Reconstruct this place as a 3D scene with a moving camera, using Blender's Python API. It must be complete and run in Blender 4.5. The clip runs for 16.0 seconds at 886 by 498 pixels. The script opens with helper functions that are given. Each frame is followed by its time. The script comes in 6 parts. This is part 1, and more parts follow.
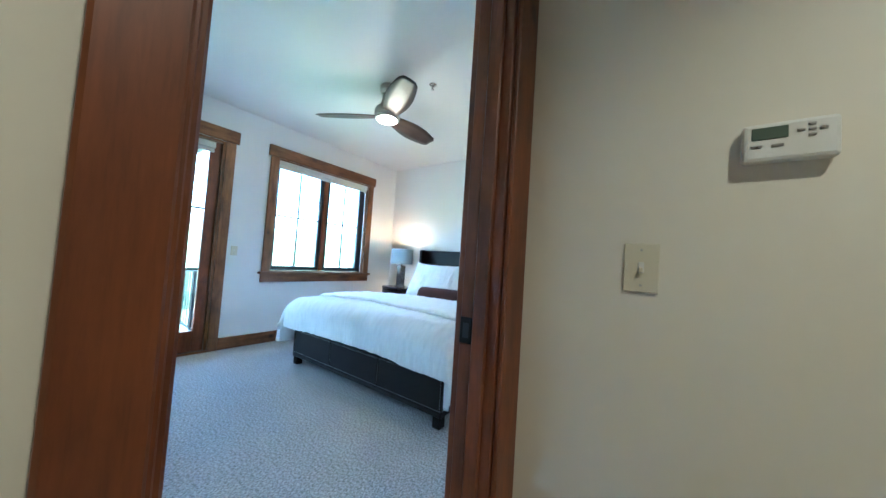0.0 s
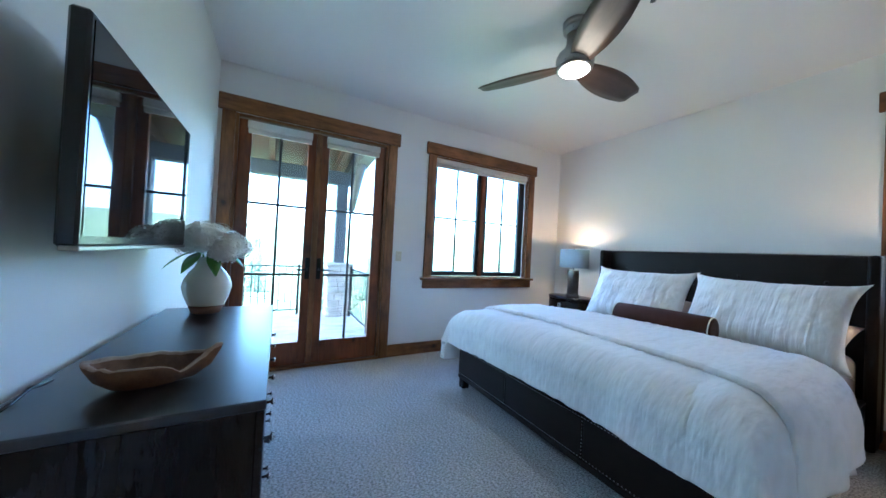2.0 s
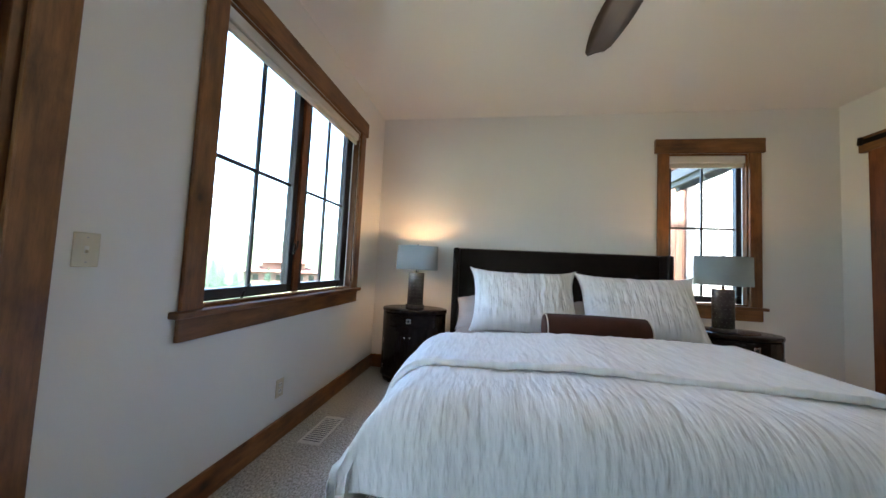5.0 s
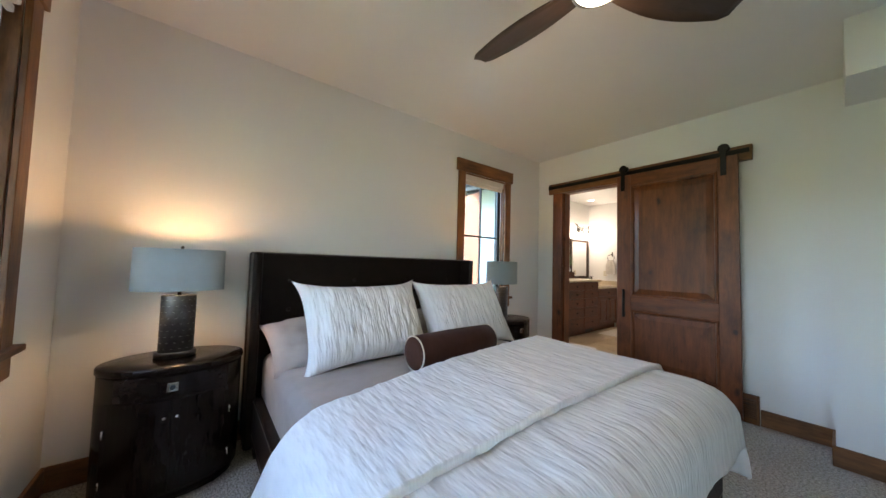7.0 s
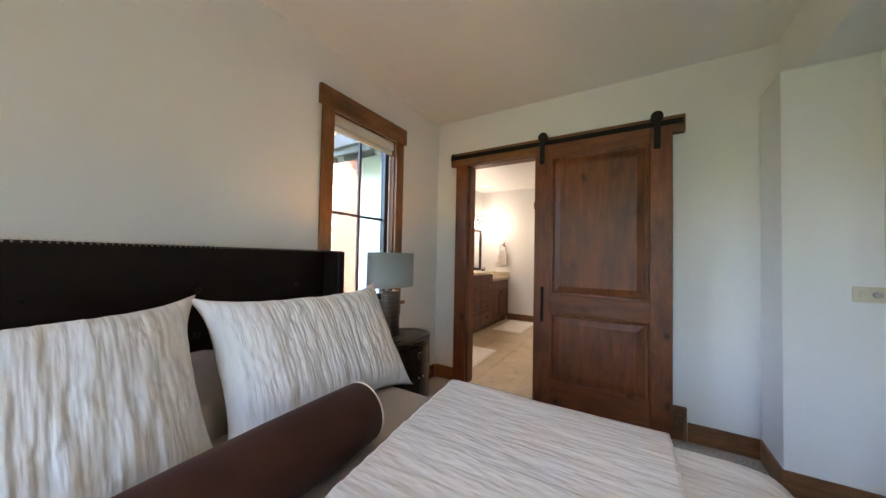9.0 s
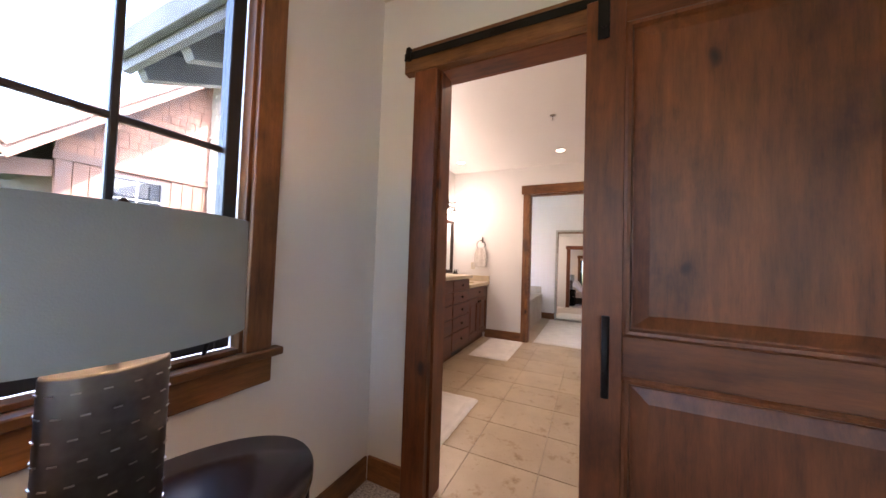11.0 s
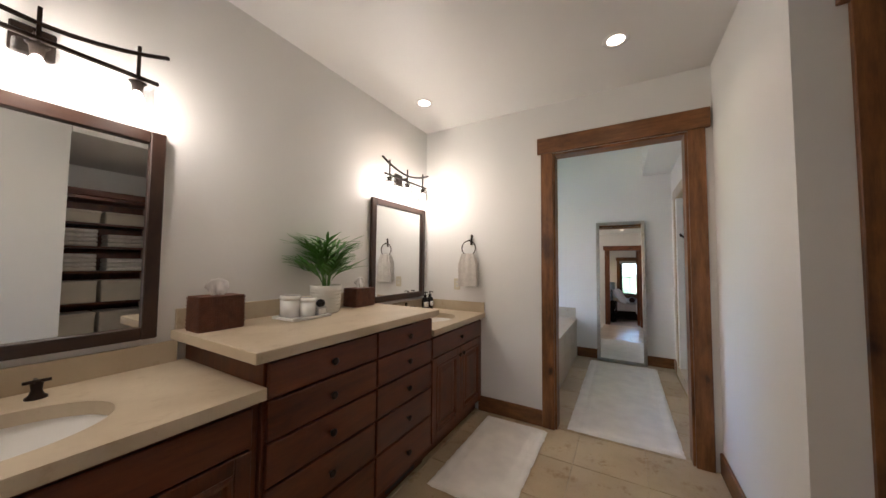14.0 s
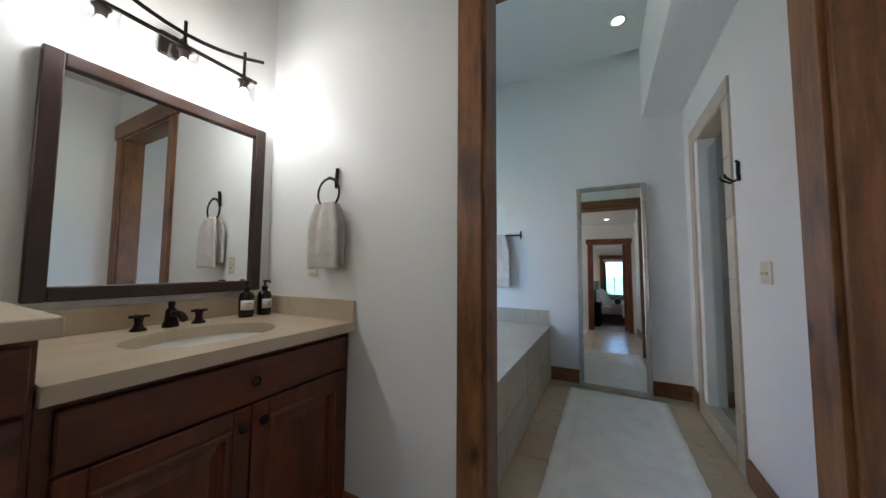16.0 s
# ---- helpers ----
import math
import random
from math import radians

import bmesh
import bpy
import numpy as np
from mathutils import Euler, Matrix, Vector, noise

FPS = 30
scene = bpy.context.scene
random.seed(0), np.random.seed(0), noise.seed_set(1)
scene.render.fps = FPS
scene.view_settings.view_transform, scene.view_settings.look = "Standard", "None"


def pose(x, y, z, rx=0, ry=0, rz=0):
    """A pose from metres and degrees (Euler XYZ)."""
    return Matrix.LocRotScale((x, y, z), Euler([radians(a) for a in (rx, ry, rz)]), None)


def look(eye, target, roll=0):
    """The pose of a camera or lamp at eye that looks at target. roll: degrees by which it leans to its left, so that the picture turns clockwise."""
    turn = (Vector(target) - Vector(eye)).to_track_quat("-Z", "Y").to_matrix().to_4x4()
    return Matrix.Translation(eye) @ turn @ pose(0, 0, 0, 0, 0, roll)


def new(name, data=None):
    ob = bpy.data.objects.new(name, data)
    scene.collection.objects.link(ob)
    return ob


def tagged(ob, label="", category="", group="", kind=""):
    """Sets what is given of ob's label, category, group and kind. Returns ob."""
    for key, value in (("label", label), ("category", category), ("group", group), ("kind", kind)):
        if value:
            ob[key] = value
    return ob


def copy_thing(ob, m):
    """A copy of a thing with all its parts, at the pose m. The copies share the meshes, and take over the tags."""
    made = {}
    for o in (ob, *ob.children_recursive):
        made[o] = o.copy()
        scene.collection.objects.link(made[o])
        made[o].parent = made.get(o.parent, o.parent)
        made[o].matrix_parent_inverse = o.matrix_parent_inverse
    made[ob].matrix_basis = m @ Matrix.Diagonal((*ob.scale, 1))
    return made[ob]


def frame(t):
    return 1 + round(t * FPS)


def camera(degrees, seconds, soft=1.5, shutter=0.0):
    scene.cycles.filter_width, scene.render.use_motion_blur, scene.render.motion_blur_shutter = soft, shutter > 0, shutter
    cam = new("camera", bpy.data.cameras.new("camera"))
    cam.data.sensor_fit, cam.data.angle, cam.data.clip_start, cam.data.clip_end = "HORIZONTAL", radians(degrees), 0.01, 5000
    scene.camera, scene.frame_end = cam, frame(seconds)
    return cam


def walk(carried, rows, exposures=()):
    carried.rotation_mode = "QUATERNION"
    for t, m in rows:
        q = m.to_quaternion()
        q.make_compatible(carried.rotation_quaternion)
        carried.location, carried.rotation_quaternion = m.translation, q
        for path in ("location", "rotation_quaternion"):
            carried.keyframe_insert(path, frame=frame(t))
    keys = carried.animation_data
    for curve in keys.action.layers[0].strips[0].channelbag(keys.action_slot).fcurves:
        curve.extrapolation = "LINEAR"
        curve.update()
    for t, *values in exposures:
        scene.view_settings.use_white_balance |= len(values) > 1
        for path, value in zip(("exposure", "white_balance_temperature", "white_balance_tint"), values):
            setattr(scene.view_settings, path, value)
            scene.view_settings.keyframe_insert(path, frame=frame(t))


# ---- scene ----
cam = camera(110.3, 16.0)
EXPOSURE = [
    (0.0, 6.35, 4600, -2), (0.5, 6.3, 4650, 1), (1.5, 6.05, 4500, 3), (2.0, 5.7, 4750, 5), (3.0, 5.45, 5500, 9), (5.5, 5.25, 6250, 11),
    (8.5, 5.35, 6600, 13), (11.0, 5.55, 6500, 29), (12.0, 5.6, 6000, 25), (12.5, 5.5, 5600, 21), (13.5, 4.9, 5900, 14), (14.5, 4.65, 5600, 10), (16.0, 4.4, 5050, 4),
]
PATH = [
    (0, (-0.348, -4.186, 1.198), (-1.517, -2.566, 1.287), 3.8),
    (0.5, (-0.448, -3.955, 1.206), (-1.909, -2.591, 1.285), 4.3),
    (1, (-0.635, -3.831, 1.212), (-2.289, -2.71, 1.281), 4.1),
    (1.5, (-0.845, -3.839, 1.251), (-2.589, -2.861, 1.292), 3.8),
    (2, (-1.133, -3.898, 1.25), (-2.894, -2.95, 1.272), 3.0),
    (2.5, (-1.458, -3.925, 1.256), (-3.173, -2.896, 1.26), 2.7),
    (3, (-1.79, -3.921, 1.207), (-3.391, -2.722, 1.238), 3.0),
    (5.5, (-3.524, -3.304, 1.18), (-3.4, -1.311, 1.301), 2.5),
    (6, (-3.714, -3.164, 1.225), (-3.171, -1.243, 1.343), 2.2),
    (6.5, (-3.845, -2.975, 1.300), (-2.932, -1.200, 1.395), 2.0),
    (7, (-3.931, -2.757, 1.335), (-2.708, -1.178, 1.433), 1.6),
    (7.5, (-3.922, -2.56, 1.325), (-2.489, -1.168, 1.41), 1.5),
    (8, (-3.745, -2.345, 1.335), (-2.171, -1.113, 1.404), 1.2),
    (8.5, (-3.41, -2.145, 1.358), (-1.759, -1.021, 1.417), 1.0),
    (11, (-1.515, -1.186, 1.308), (0.287, -0.320, 1.377), 1.9),
    (11.5, (-1.223, -1.1, 1.291), (0.583, -0.244, 1.37), 1.3),
    (12, (-0.848, -1.019, 1.31), (0.945, -0.137, 1.401), 0.9),
    (12.5, (-0.477, -0.893, 1.355), (1.301, 0.017, 1.449), 0.5),
    (13, (-0.081, -0.838, 1.428), (1.679, 0.107, 1.515), 0.4),
    (13.5, (0.368, -0.836, 1.462), (2.104, 0.153, 1.552), 0.6),
    (14, (0.812, -0.791, 1.433), (2.538, 0.215, 1.527), 0.5),
    (14.5, (1.223, -0.747, 1.364), (2.946, 0.265, 1.458), 0.4),
    (15, (1.642, -0.7, 1.303), (3.376, 0.291, 1.411), 0.2),
    (15.5, (2.084, -0.664, 1.265), (3.841, 0.286, 1.378), -0.1),
    (16, (2.526, -0.685, 1.213), (4.296, 0.237, 1.335), 0.4),
]
walk(cam, [(t, look(eye, aim, lean)) for t, eye, aim, lean in PATH], EXPOSURE)

# ---- world and sun ----
world = bpy.data.worlds.new("world")
scene.world = world
world.use_nodes = True
wn = world.node_tree
sky = wn.nodes.new("ShaderNodeTexSky")
sky.sky_type = "NISHITA"
sky.sun_disc = False
sky.sun_elevation = radians(52)
sky.sun_rotation = radians(172)
sky.dust_density = 3.0
wn.links.new(sky.outputs[0], wn.nodes["Background"].inputs[0])
wn.nodes["Background"].inputs[1].default_value = 0.15
sun = new("sun", bpy.data.lights.new("sun", "SUN"))
sun.data.energy, sun.data.angle, sun.data.color = 3.4, radians(0.6), (1.0, 0.95, 0.87)
sun.matrix_world = look((1.2, -9, 12), (0, 0, 0))


# lamp powers in watts
FAN_W, BED_W, VAN_W, CAN_W, HALL_W = 0.17, 0.26, 0.075, 0.41, 0.90


# ---- materials ----
def nodes_of(name):
    m = bpy.data.materials.new(name)
    m.use_nodes = True
    nt = m.node_tree
    return m, nt, nt.nodes["Principled BSDF"]


def link_noise(nt, coord, scale, detail=4.0, stretch=(1, 1, 1), rough=0.55):
    mp = nt.nodes.new("ShaderNodeMapping")
    mp.inputs["Scale"].default_value = stretch
    nt.links.new(coord, mp.inputs[0])
    n = nt.nodes.new("ShaderNodeTexNoise")
    n.inputs["Scale"].default_value = scale
    n.inputs["Detail"].default_value = detail
    n.inputs["Roughness"].default_value = rough
    nt.links.new(mp.outputs[0], n.inputs[0])
    return n.outputs[0]


def ramp(nt, fac, stops):
    r = nt.nodes.new("ShaderNodeValToRGB")
    while len(r.color_ramp.elements) < len(stops):
        r.color_ramp.elements.new(0.5)
    for e, (p, c) in zip(r.color_ramp.elements, stops):
        e.position, e.color = p, (*c, 1)
    nt.links.new(fac, r.inputs[0])
    return r.outputs[0]


def mixed(nt, a, b, fac, kind="MIX"):
    m = nt.nodes.new("ShaderNodeMix")
    m.data_type, m.blend_type = "RGBA", kind
    for sock, v in ((m.inputs[0], fac), (m.inputs[6], a), (m.inputs[7], b)):
        if isinstance(v, (int, float)):
            sock.default_value = v
        elif isinstance(v, tuple):
            sock.default_value = (*v, 1)
        else:
            nt.links.new(v, sock)
    return m.outputs[2]


def bump(nt, b, height, strength, distance):
    n = nt.nodes.new("ShaderNodeBump")
    n.inputs["Strength"].default_value = strength
    n.inputs["Distance"].default_value = distance
    nt.links.new(height, n.inputs["Height"])
    if b.inputs["Normal"].is_linked:
        nt.links.new(b.inputs["Normal"].links[0].from_socket, n.inputs["Normal"])
    nt.links.new(n.outputs[0], b.inputs["Normal"])


def position(nt):
    return nt.nodes.new("ShaderNodeNewGeometry").outputs["Position"]


def objco(nt):
    return nt.nodes.new("ShaderNodeTexCoord").outputs["Object"]


def plain(name, col, rough=0.5, metal=0.0, vary=0.12, scale=6.0, fine=80.0, relief=0.0, relief_d=0.002, spec=0.5, sheen=0.0):
    """A surface with broad blotches, fine grain and a little relief."""
    m, nt, b = nodes_of(name)
    co = objco(nt)
    broad, small = link_noise(nt, co, scale, 3), link_noise(nt, co, fine, 3)
    dark = tuple(c * (1 - vary) for c in col)
    light = tuple(min(1, c * (1 + vary * 0.6)) for c in col)
    c1 = ramp(nt, broad, [(0.3, dark), (0.7, light)])
    c2 = mixed(nt, c1, small, vary * 0.5, "OVERLAY")
    nt.links.new(c2, b.inputs["Base Color"])
    rr = nt.nodes.new("ShaderNodeMapRange")
    sp = min(0.07, rough * 0.25)
    rr.inputs[3].default_value, rr.inputs[4].default_value = max(0.01, rough - sp), min(1, rough + sp)
    nt.links.new(small, rr.inputs[0])
    nt.links.new(rr.outputs[0], b.inputs["Roughness"])
    b.inputs["Metallic"].default_value = metal
    b.inputs["Specular IOR Level"].default_value = spec
    b.inputs["Sheen Weight"].default_value = sheen
    if relief:
        bump(nt, b, small, relief, relief_d)
    return m


def wood(name, dark, light, axis, rough=0.38, knots=0.8, scale=1.0):
    """Stained timber: wandering grain along one axis, cloudy stain, small dark knots."""
    m, nt, b = nodes_of(name)
    co = objco(nt)
    rnd = nt.nodes.new("ShaderNodeObjectInfo").outputs["Random"]
    off = nt.nodes.new("ShaderNodeVectorMath")
    off.operation = "MULTIPLY_ADD"
    comb = nt.nodes.new("ShaderNodeCombineXYZ")
    for i in range(3):
        nt.links.new(rnd, comb.inputs[i])
    nt.links.new(comb.outputs[0], off.inputs[0])
    off.inputs[1].default_value = (7.3, 5.1, 9.7)
    nt.links.new(co, off.inputs[2])
    co = off.outputs[0]
    k = "xyz".index(axis)

    def along(across, length):
        st = [across] * 3
        st[k] = length
        return tuple(st)
    grain = link_noise(nt, co, 3.0, 7, along(7.5 * scale, 1.0 * scale), 0.68)
    pores = link_noise(nt, co, 40.0, 3, along(5.0, 0.35), 0.6)
    cloud = link_noise(nt, co, 3.2, 5, along(1.5, 0.95), 0.62)
    broad = link_noise(nt, co, 0.9, 2, along(1.4, 0.8))
    mid = tuple((a + c) / 2 for a, c in zip(dark, light))
    c = ramp(nt, grain, [(0.22, dark), (0.5, mid), (0.80, light)])
    c = mixed(nt, c, ramp(nt, cloud, [(0.30, (0.30, 0.26, 0.24)), (0.47, (0.80, 0.78, 0.76)), (0.66, (1.0, 1.0, 1.0))]), 0.85, "MULTIPLY")
    c = mixed(nt, c, ramp(nt, broad, [(0.35, (0.72, 0.70, 0.68)), (0.65, (1.0, 1.0, 1.0))]), 0.8, "MULTIPLY")
    c = mixed(nt, c, ramp(nt, pores, [(0.30, (0.62, 0.58, 0.55)), (0.50, (1.0, 1.0, 1.0))]), 0.45, "MULTIPLY")
    if knots:
        mp = nt.nodes.new("ShaderNodeMapping")
        mp.inputs["Scale"].default_value = along(3.0, 1.9)
        nt.links.new(co, mp.inputs[0])
        wob = nt.nodes.new("ShaderNodeMix")
        wob.data_type, wob.blend_type = "RGBA", "LINEAR_LIGHT"
        wob.inputs[0].default_value = 0.08
        nz = nt.nodes.new("ShaderNodeTexNoise")
        nz.inputs["Scale"].default_value = 6.0
        nt.links.new(co, nz.inputs[0])
        nt.links.new(mp.outputs[0], wob.inputs[6])
        nt.links.new(nz.outputs["Color"], wob.inputs[7])
        v = nt.nodes.new("ShaderNodeTexVoronoi")
        v.inputs["Scale"].default_value = 1.7
        nt.links.new(wob.outputs[2], v.inputs[0])
        kn = ramp(nt, v.outputs["Distance"], [(0.03, (0.05, 0.04, 0.035)), (0.08, (0.30, 0.24, 0.20)), (0.13, (0.80, 0.74, 0.70)), (0.24, (1, 1, 1))])
        c = mixed(nt, c, kn, knots, "MULTIPLY")
    nt.links.new(c, b.inputs["Base Color"])
    rr = nt.nodes.new("ShaderNodeMapRange")
    wear = 0.12 if knots else 0.03
    rr.inputs[3].default_value, rr.inputs[4].default_value = max(0.05, rough - wear), rough + wear
    nt.links.new(cloud, rr.inputs[0])
    nt.links.new(rr.outputs[0], b.inputs["Roughness"])
    bump(nt, b, grain, 0.14, 0.002)
    if knots:
        bump(nt, b, broad, 0.10, 0.02)
    return m


def paint(name, col, rough=0.6, relief=0.35):
    """Hand-trowelled wall paint: soft undulation and roller stipple."""
    m, nt, b = nodes_of(name)
    co = position(nt)
    broad, mid, fine = link_noise(nt, co, 0.9, 2), link_noise(nt, co, 5, 3), link_noise(nt, co, 120, 2)
    c = ramp(nt, broad, [(0.3, tuple(x * 0.965 for x in col)), (0.7, col)])
    nt.links.new(c, b.inputs["Base Color"])
    b.inputs["Roughness"].default_value = rough
    bump(nt, b, mid, relief * 0.5, 0.012)
    bump(nt, b, fine, relief * 0.3, 0.0015)
    return m


def glassy(name, tint=(1, 1, 1), rough=0.0):
    m, nt, b = nodes_of(name)
    nt.nodes.remove(b)
    tr, gl, lw, pw, mx = (nt.nodes.new("ShaderNode" + k) for k in ("BsdfTransparent", "BsdfGlossy", "LayerWeight", "Math", "MixShader"))
    tr.inputs[0].default_value = (*tint, 1)
    gl.inputs["Roughness"].default_value = rough
    lw.inputs[0].default_value = 0.5
    pw.operation = "MULTIPLY_ADD"
    p5 = nt.nodes.new("ShaderNodeMath")
    p5.operation = "POWER"
    p5.inputs[1].default_value = 5.0
    nt.links.new(lw.outputs["Facing"], p5.inputs[0])
    nt.links.new(p5.outputs[0], pw.inputs[0])
    pw.inputs[1].default_value, pw.inputs[2].default_value = 0.7, 0.03
    nt.links.new(pw.outputs[0], mx.inputs[0])
    nt.links.new(tr.outputs[0], mx.inputs[1])
    nt.links.new(gl.outputs[0], mx.inputs[2])
    nt.links.new(mx.outputs[0], nt.nodes["Material Output"].inputs[0])
    return m


def glow(name, col, power):
    m, nt, b = nodes_of(name)
    b.inputs["Base Color"].default_value = (*col, 1)
    b.inputs["Emission Color"].default_value = (*col, 1)
    b.inputs["Emission Strength"].default_value = power
    return m


def carpet_mat():
    m, nt, b = nodes_of("carpet")
    co = position(nt)
    big, fine = link_noise(nt, co, 1.2, 2), link_noise(nt, co, 110, 3, (1, 0.6, 1), 0.7)
    loops = link_noise(nt, co, 60, 1, (1.0, 0.5, 1.0))
    c = ramp(nt, fine, [(0.36, (0.25, 0.238, 0.215)), (0.64, (0.72, 0.68, 0.625))])
    c = mixed(nt, c, ramp(nt, big, [(0.3, (0.82, 0.82, 0.82)), (0.7, (1, 1, 1))]), 1.0, "MULTIPLY")
    nt.links.new(c, b.inputs["Base Color"])
    b.inputs["Roughness"].default_value = 0.95
    b.inputs["Specular IOR Level"].default_value = 0.1
    bump(nt, b, loops, 0.8, 0.012)
    bump(nt, b, fine, 0.6, 0.004)
    return m


def stone(name, lo, hi, rough=0.35, scale=3.0, pits=0.6, pit_scale=5.0):
    m, nt, b = nodes_of(name)
    co = position(nt)
    a, d, f = link_noise(nt, co, scale, 5), link_noise(nt, co, scale * pit_scale, 7, rough=0.72), link_noise(nt, co, 60, 3)
    rnd = nt.nodes.new("ShaderNodeObjectInfo").outputs["Random"]
    c = ramp(nt, a, [(0.3, lo), (0.7, hi)])
    c = mixed(nt, c, ramp(nt, d, [(0.30, (0.34, 0.24, 0.15)), (0.36, (0.72, 0.62, 0.50)), (0.44, (1, 1, 1))]), pits, "MULTIPLY")
    c = mixed(nt, c, ramp(nt, rnd, [(0, (0.9, 0.89, 0.87)), (1, (1, 1, 1))]), 1.0, "MULTIPLY")
    nt.links.new(c, b.inputs["Base Color"])
    rr = nt.nodes.new("ShaderNodeMapRange")
    rr.inputs[3].default_value, rr.inputs[4].default_value = rough - 0.06, rough + 0.10
    nt.links.new(f, rr.inputs[0])
    nt.links.new(rr.outputs[0], b.inputs["Roughness"])
    bump(nt, b, f, 0.08, 0.001)
    return m


def gauze_mat(name, col, strength=0.8, length=0.75):
    """Crinkled cotton: long wandering creases with fine weave."""
    m, nt, b = nodes_of(name)
    co = objco(nt)
    cr = link_noise(nt, co, 12.0, 1.6, (3.2, length, length), 0.5)
    cr2 = link_noise(nt, co, 30.0, 1.5, (2.6, length * 0.8, length), 0.5)
    fi = link_noise(nt, co, 400, 1)
    # The crease map also darkens the colour: valley shade painted into the cotton.
    c = ramp(nt, cr, [(0.3, tuple(x * 0.93 for x in col)), (0.6, col)])
    nt.links.new(c, b.inputs["Base Color"])
    b.inputs["Roughness"].default_value = 0.9
    b.inputs["Specular IOR Level"].default_value = 0.15
    b.inputs["Sheen Weight"].default_value = 0.15
    bump(nt, b, cr, strength, 0.018)
    bump(nt, b, cr2, strength * 0.6, 0.006)
    bump(nt, b, fi, 0.1, 0.001)
    return m


WALL = paint("wall_paint", (0.79, 0.78, 0.755), 0.5)
HALLWALL = paint("hall_paint", (0.72, 0.66, 0.55), 0.6)
CEIL = paint("ceiling_paint", (0.79, 0.775, 0.75), 0.40)
CARPET = carpet_mat()
TRIM = {a: wood("alder_trim_" + a, (0.088, 0.033, 0.009), (0.42, 0.180, 0.056), a, 0.42, 0.9) for a in "xyz"}
DOORW = {a: wood("alder_door_" + a, (0.090, 0.023, 0.006), (0.33, 0.100, 0.026), a, 0.42, 0.9) for a in "xyz"}
CAB = {a: wood("cabinet_wood_" + a, (0.058, 0.014, 0.004), (0.20, 0.052, 0.013), a, 0.40, 0.5) for a in "xyz"}
ESPRESSO = {a: wood("espresso_wood_" + a, (0.008, 0.006, 0.006), (0.026, 0.019, 0.017), a, 0.22, 0, 2.0) for a in "xyz"}
for _m in ESPRESSO.values():
    _m.node_tree.nodes["Principled BSDF"].inputs["Specular IOR Level"].default_value = 0.3
CLAD = plain("dark_window_cladding", (0.020, 0.021, 0.024), 0.4)
LEATHER = plain("brown_leather", (0.010, 0.006, 0.0045), 0.46, spec=0.2, vary=0.3, scale=9, fine=220, relief=0.5, relief_d=0.0015)
BLACK = plain("black_iron", (0.014, 0.013, 0.012), 0.5, 0.6, relief=0.3)
BRONZE = plain("oiled_bronze", (0.030, 0.020, 0.015), 0.38, 0.8, vary=0.3)
CHROME = plain("chrome", (0.7, 0.7, 0.7), 0.18, 1.0, vary=0.05)
NICKEL = plain("brushed_nickel", (0.45, 0.43, 0.40), 0.3, 1.0, vary=0.1)
# Grey tint added to dim the bright outdoors seen through the panes.
GLASS = glassy("view_dimming_window_glass", (0.66, 0.70, 0.72))
MIRROR, _nt, _b = nodes_of("mirror_silver")
_b.inputs["Metallic"].default_value, _b.inputs["Roughness"].default_value = 1.0, 0.01
_b.inputs["Base Color"].default_value = (0.86, 0.88, 0.88, 1)
IVORY = plain("ivory_plastic", (0.62, 0.56, 0.42), 0.35, vary=0.05)
WHITEPL = plain("white_plastic", (0.68, 0.66, 0.61), 0.4, vary=0.05)
GAUZE = gauze_mat("white_gauze", (0.88, 0.87, 0.85), 0.6)
SHEET = plain("taupe_sheet", (0.47, 0.42, 0.38), 0.85, vary=0.08, fine=300, relief=0.2, spec=0.15)
BROWNF = plain("brown_velvet", (0.062, 0.023, 0.014), 0.85, vary=0.2, fine=260, relief=0.4, spec=0.15, sheen=0.08)
PIPING = plain("cream_piping", (0.72, 0.66, 0.55), 0.8)
TRAV = stone("travertine_tile", (0.44, 0.34, 0.21), (0.58, 0.47, 0.31), 0.28, 2.5, 0.9, 2.4)
SLAB = stone("limestone_slab", (0.47, 0.38, 0.26), (0.64, 0.55, 0.41), 0.30, 2.6, 0.30, 3.6)
GROUT = plain("grout", (0.50, 0.41, 0.28), 0.9)
RUG = plain("white_shag", (0.86, 0.835, 0.78), 0.95, vary=0.08, fine=140, relief=0.5, relief_d=0.008, spec=0.1)
SHADEF = plain("grey_blue_linen_shade", (0.33, 0.385, 0.40), 0.8, vary=0.06, fine=300, relief=0.25)
LAMPMETAL = plain("hammered_steel", (0.16, 0.15, 0.145), 0.42, 0.9, vary=0.35, scale=14)
PORCELAIN = plain("white_porcelain", (0.8, 0.79, 0.76), 0.12, vary=0.03)
BLINDF = plain("roller_blind_fabric", (0.62, 0.6, 0.55), 0.8, vary=0.05, fine=300, relief=0.2)
LEAF = plain("palm_leaf", (0.10, 0.27, 0.045), 0.4, vary=0.4)


# ---- mesh helpers ----
def box(bm, x0, x1, y0, y1, z0, z1, bevel=0.0, seg=1):
    m = Matrix.Translation(((x0 + x1) / 2, (y0 + y1) / 2, (z0 + z1) / 2)) @ Matrix.Diagonal((abs(x1 - x0), abs(y1 - y0), abs(z1 - z0), 1))
    r = bmesh.ops.create_cube(bm, size=1, matrix=m)
    if bevel:
        es = list({e for v in r["verts"] for e in v.link_edges})
        bmesh.ops.bevel(bm, geom=es, offset=bevel, segments=seg, affect="EDGES", profile=0.5)
    return bm


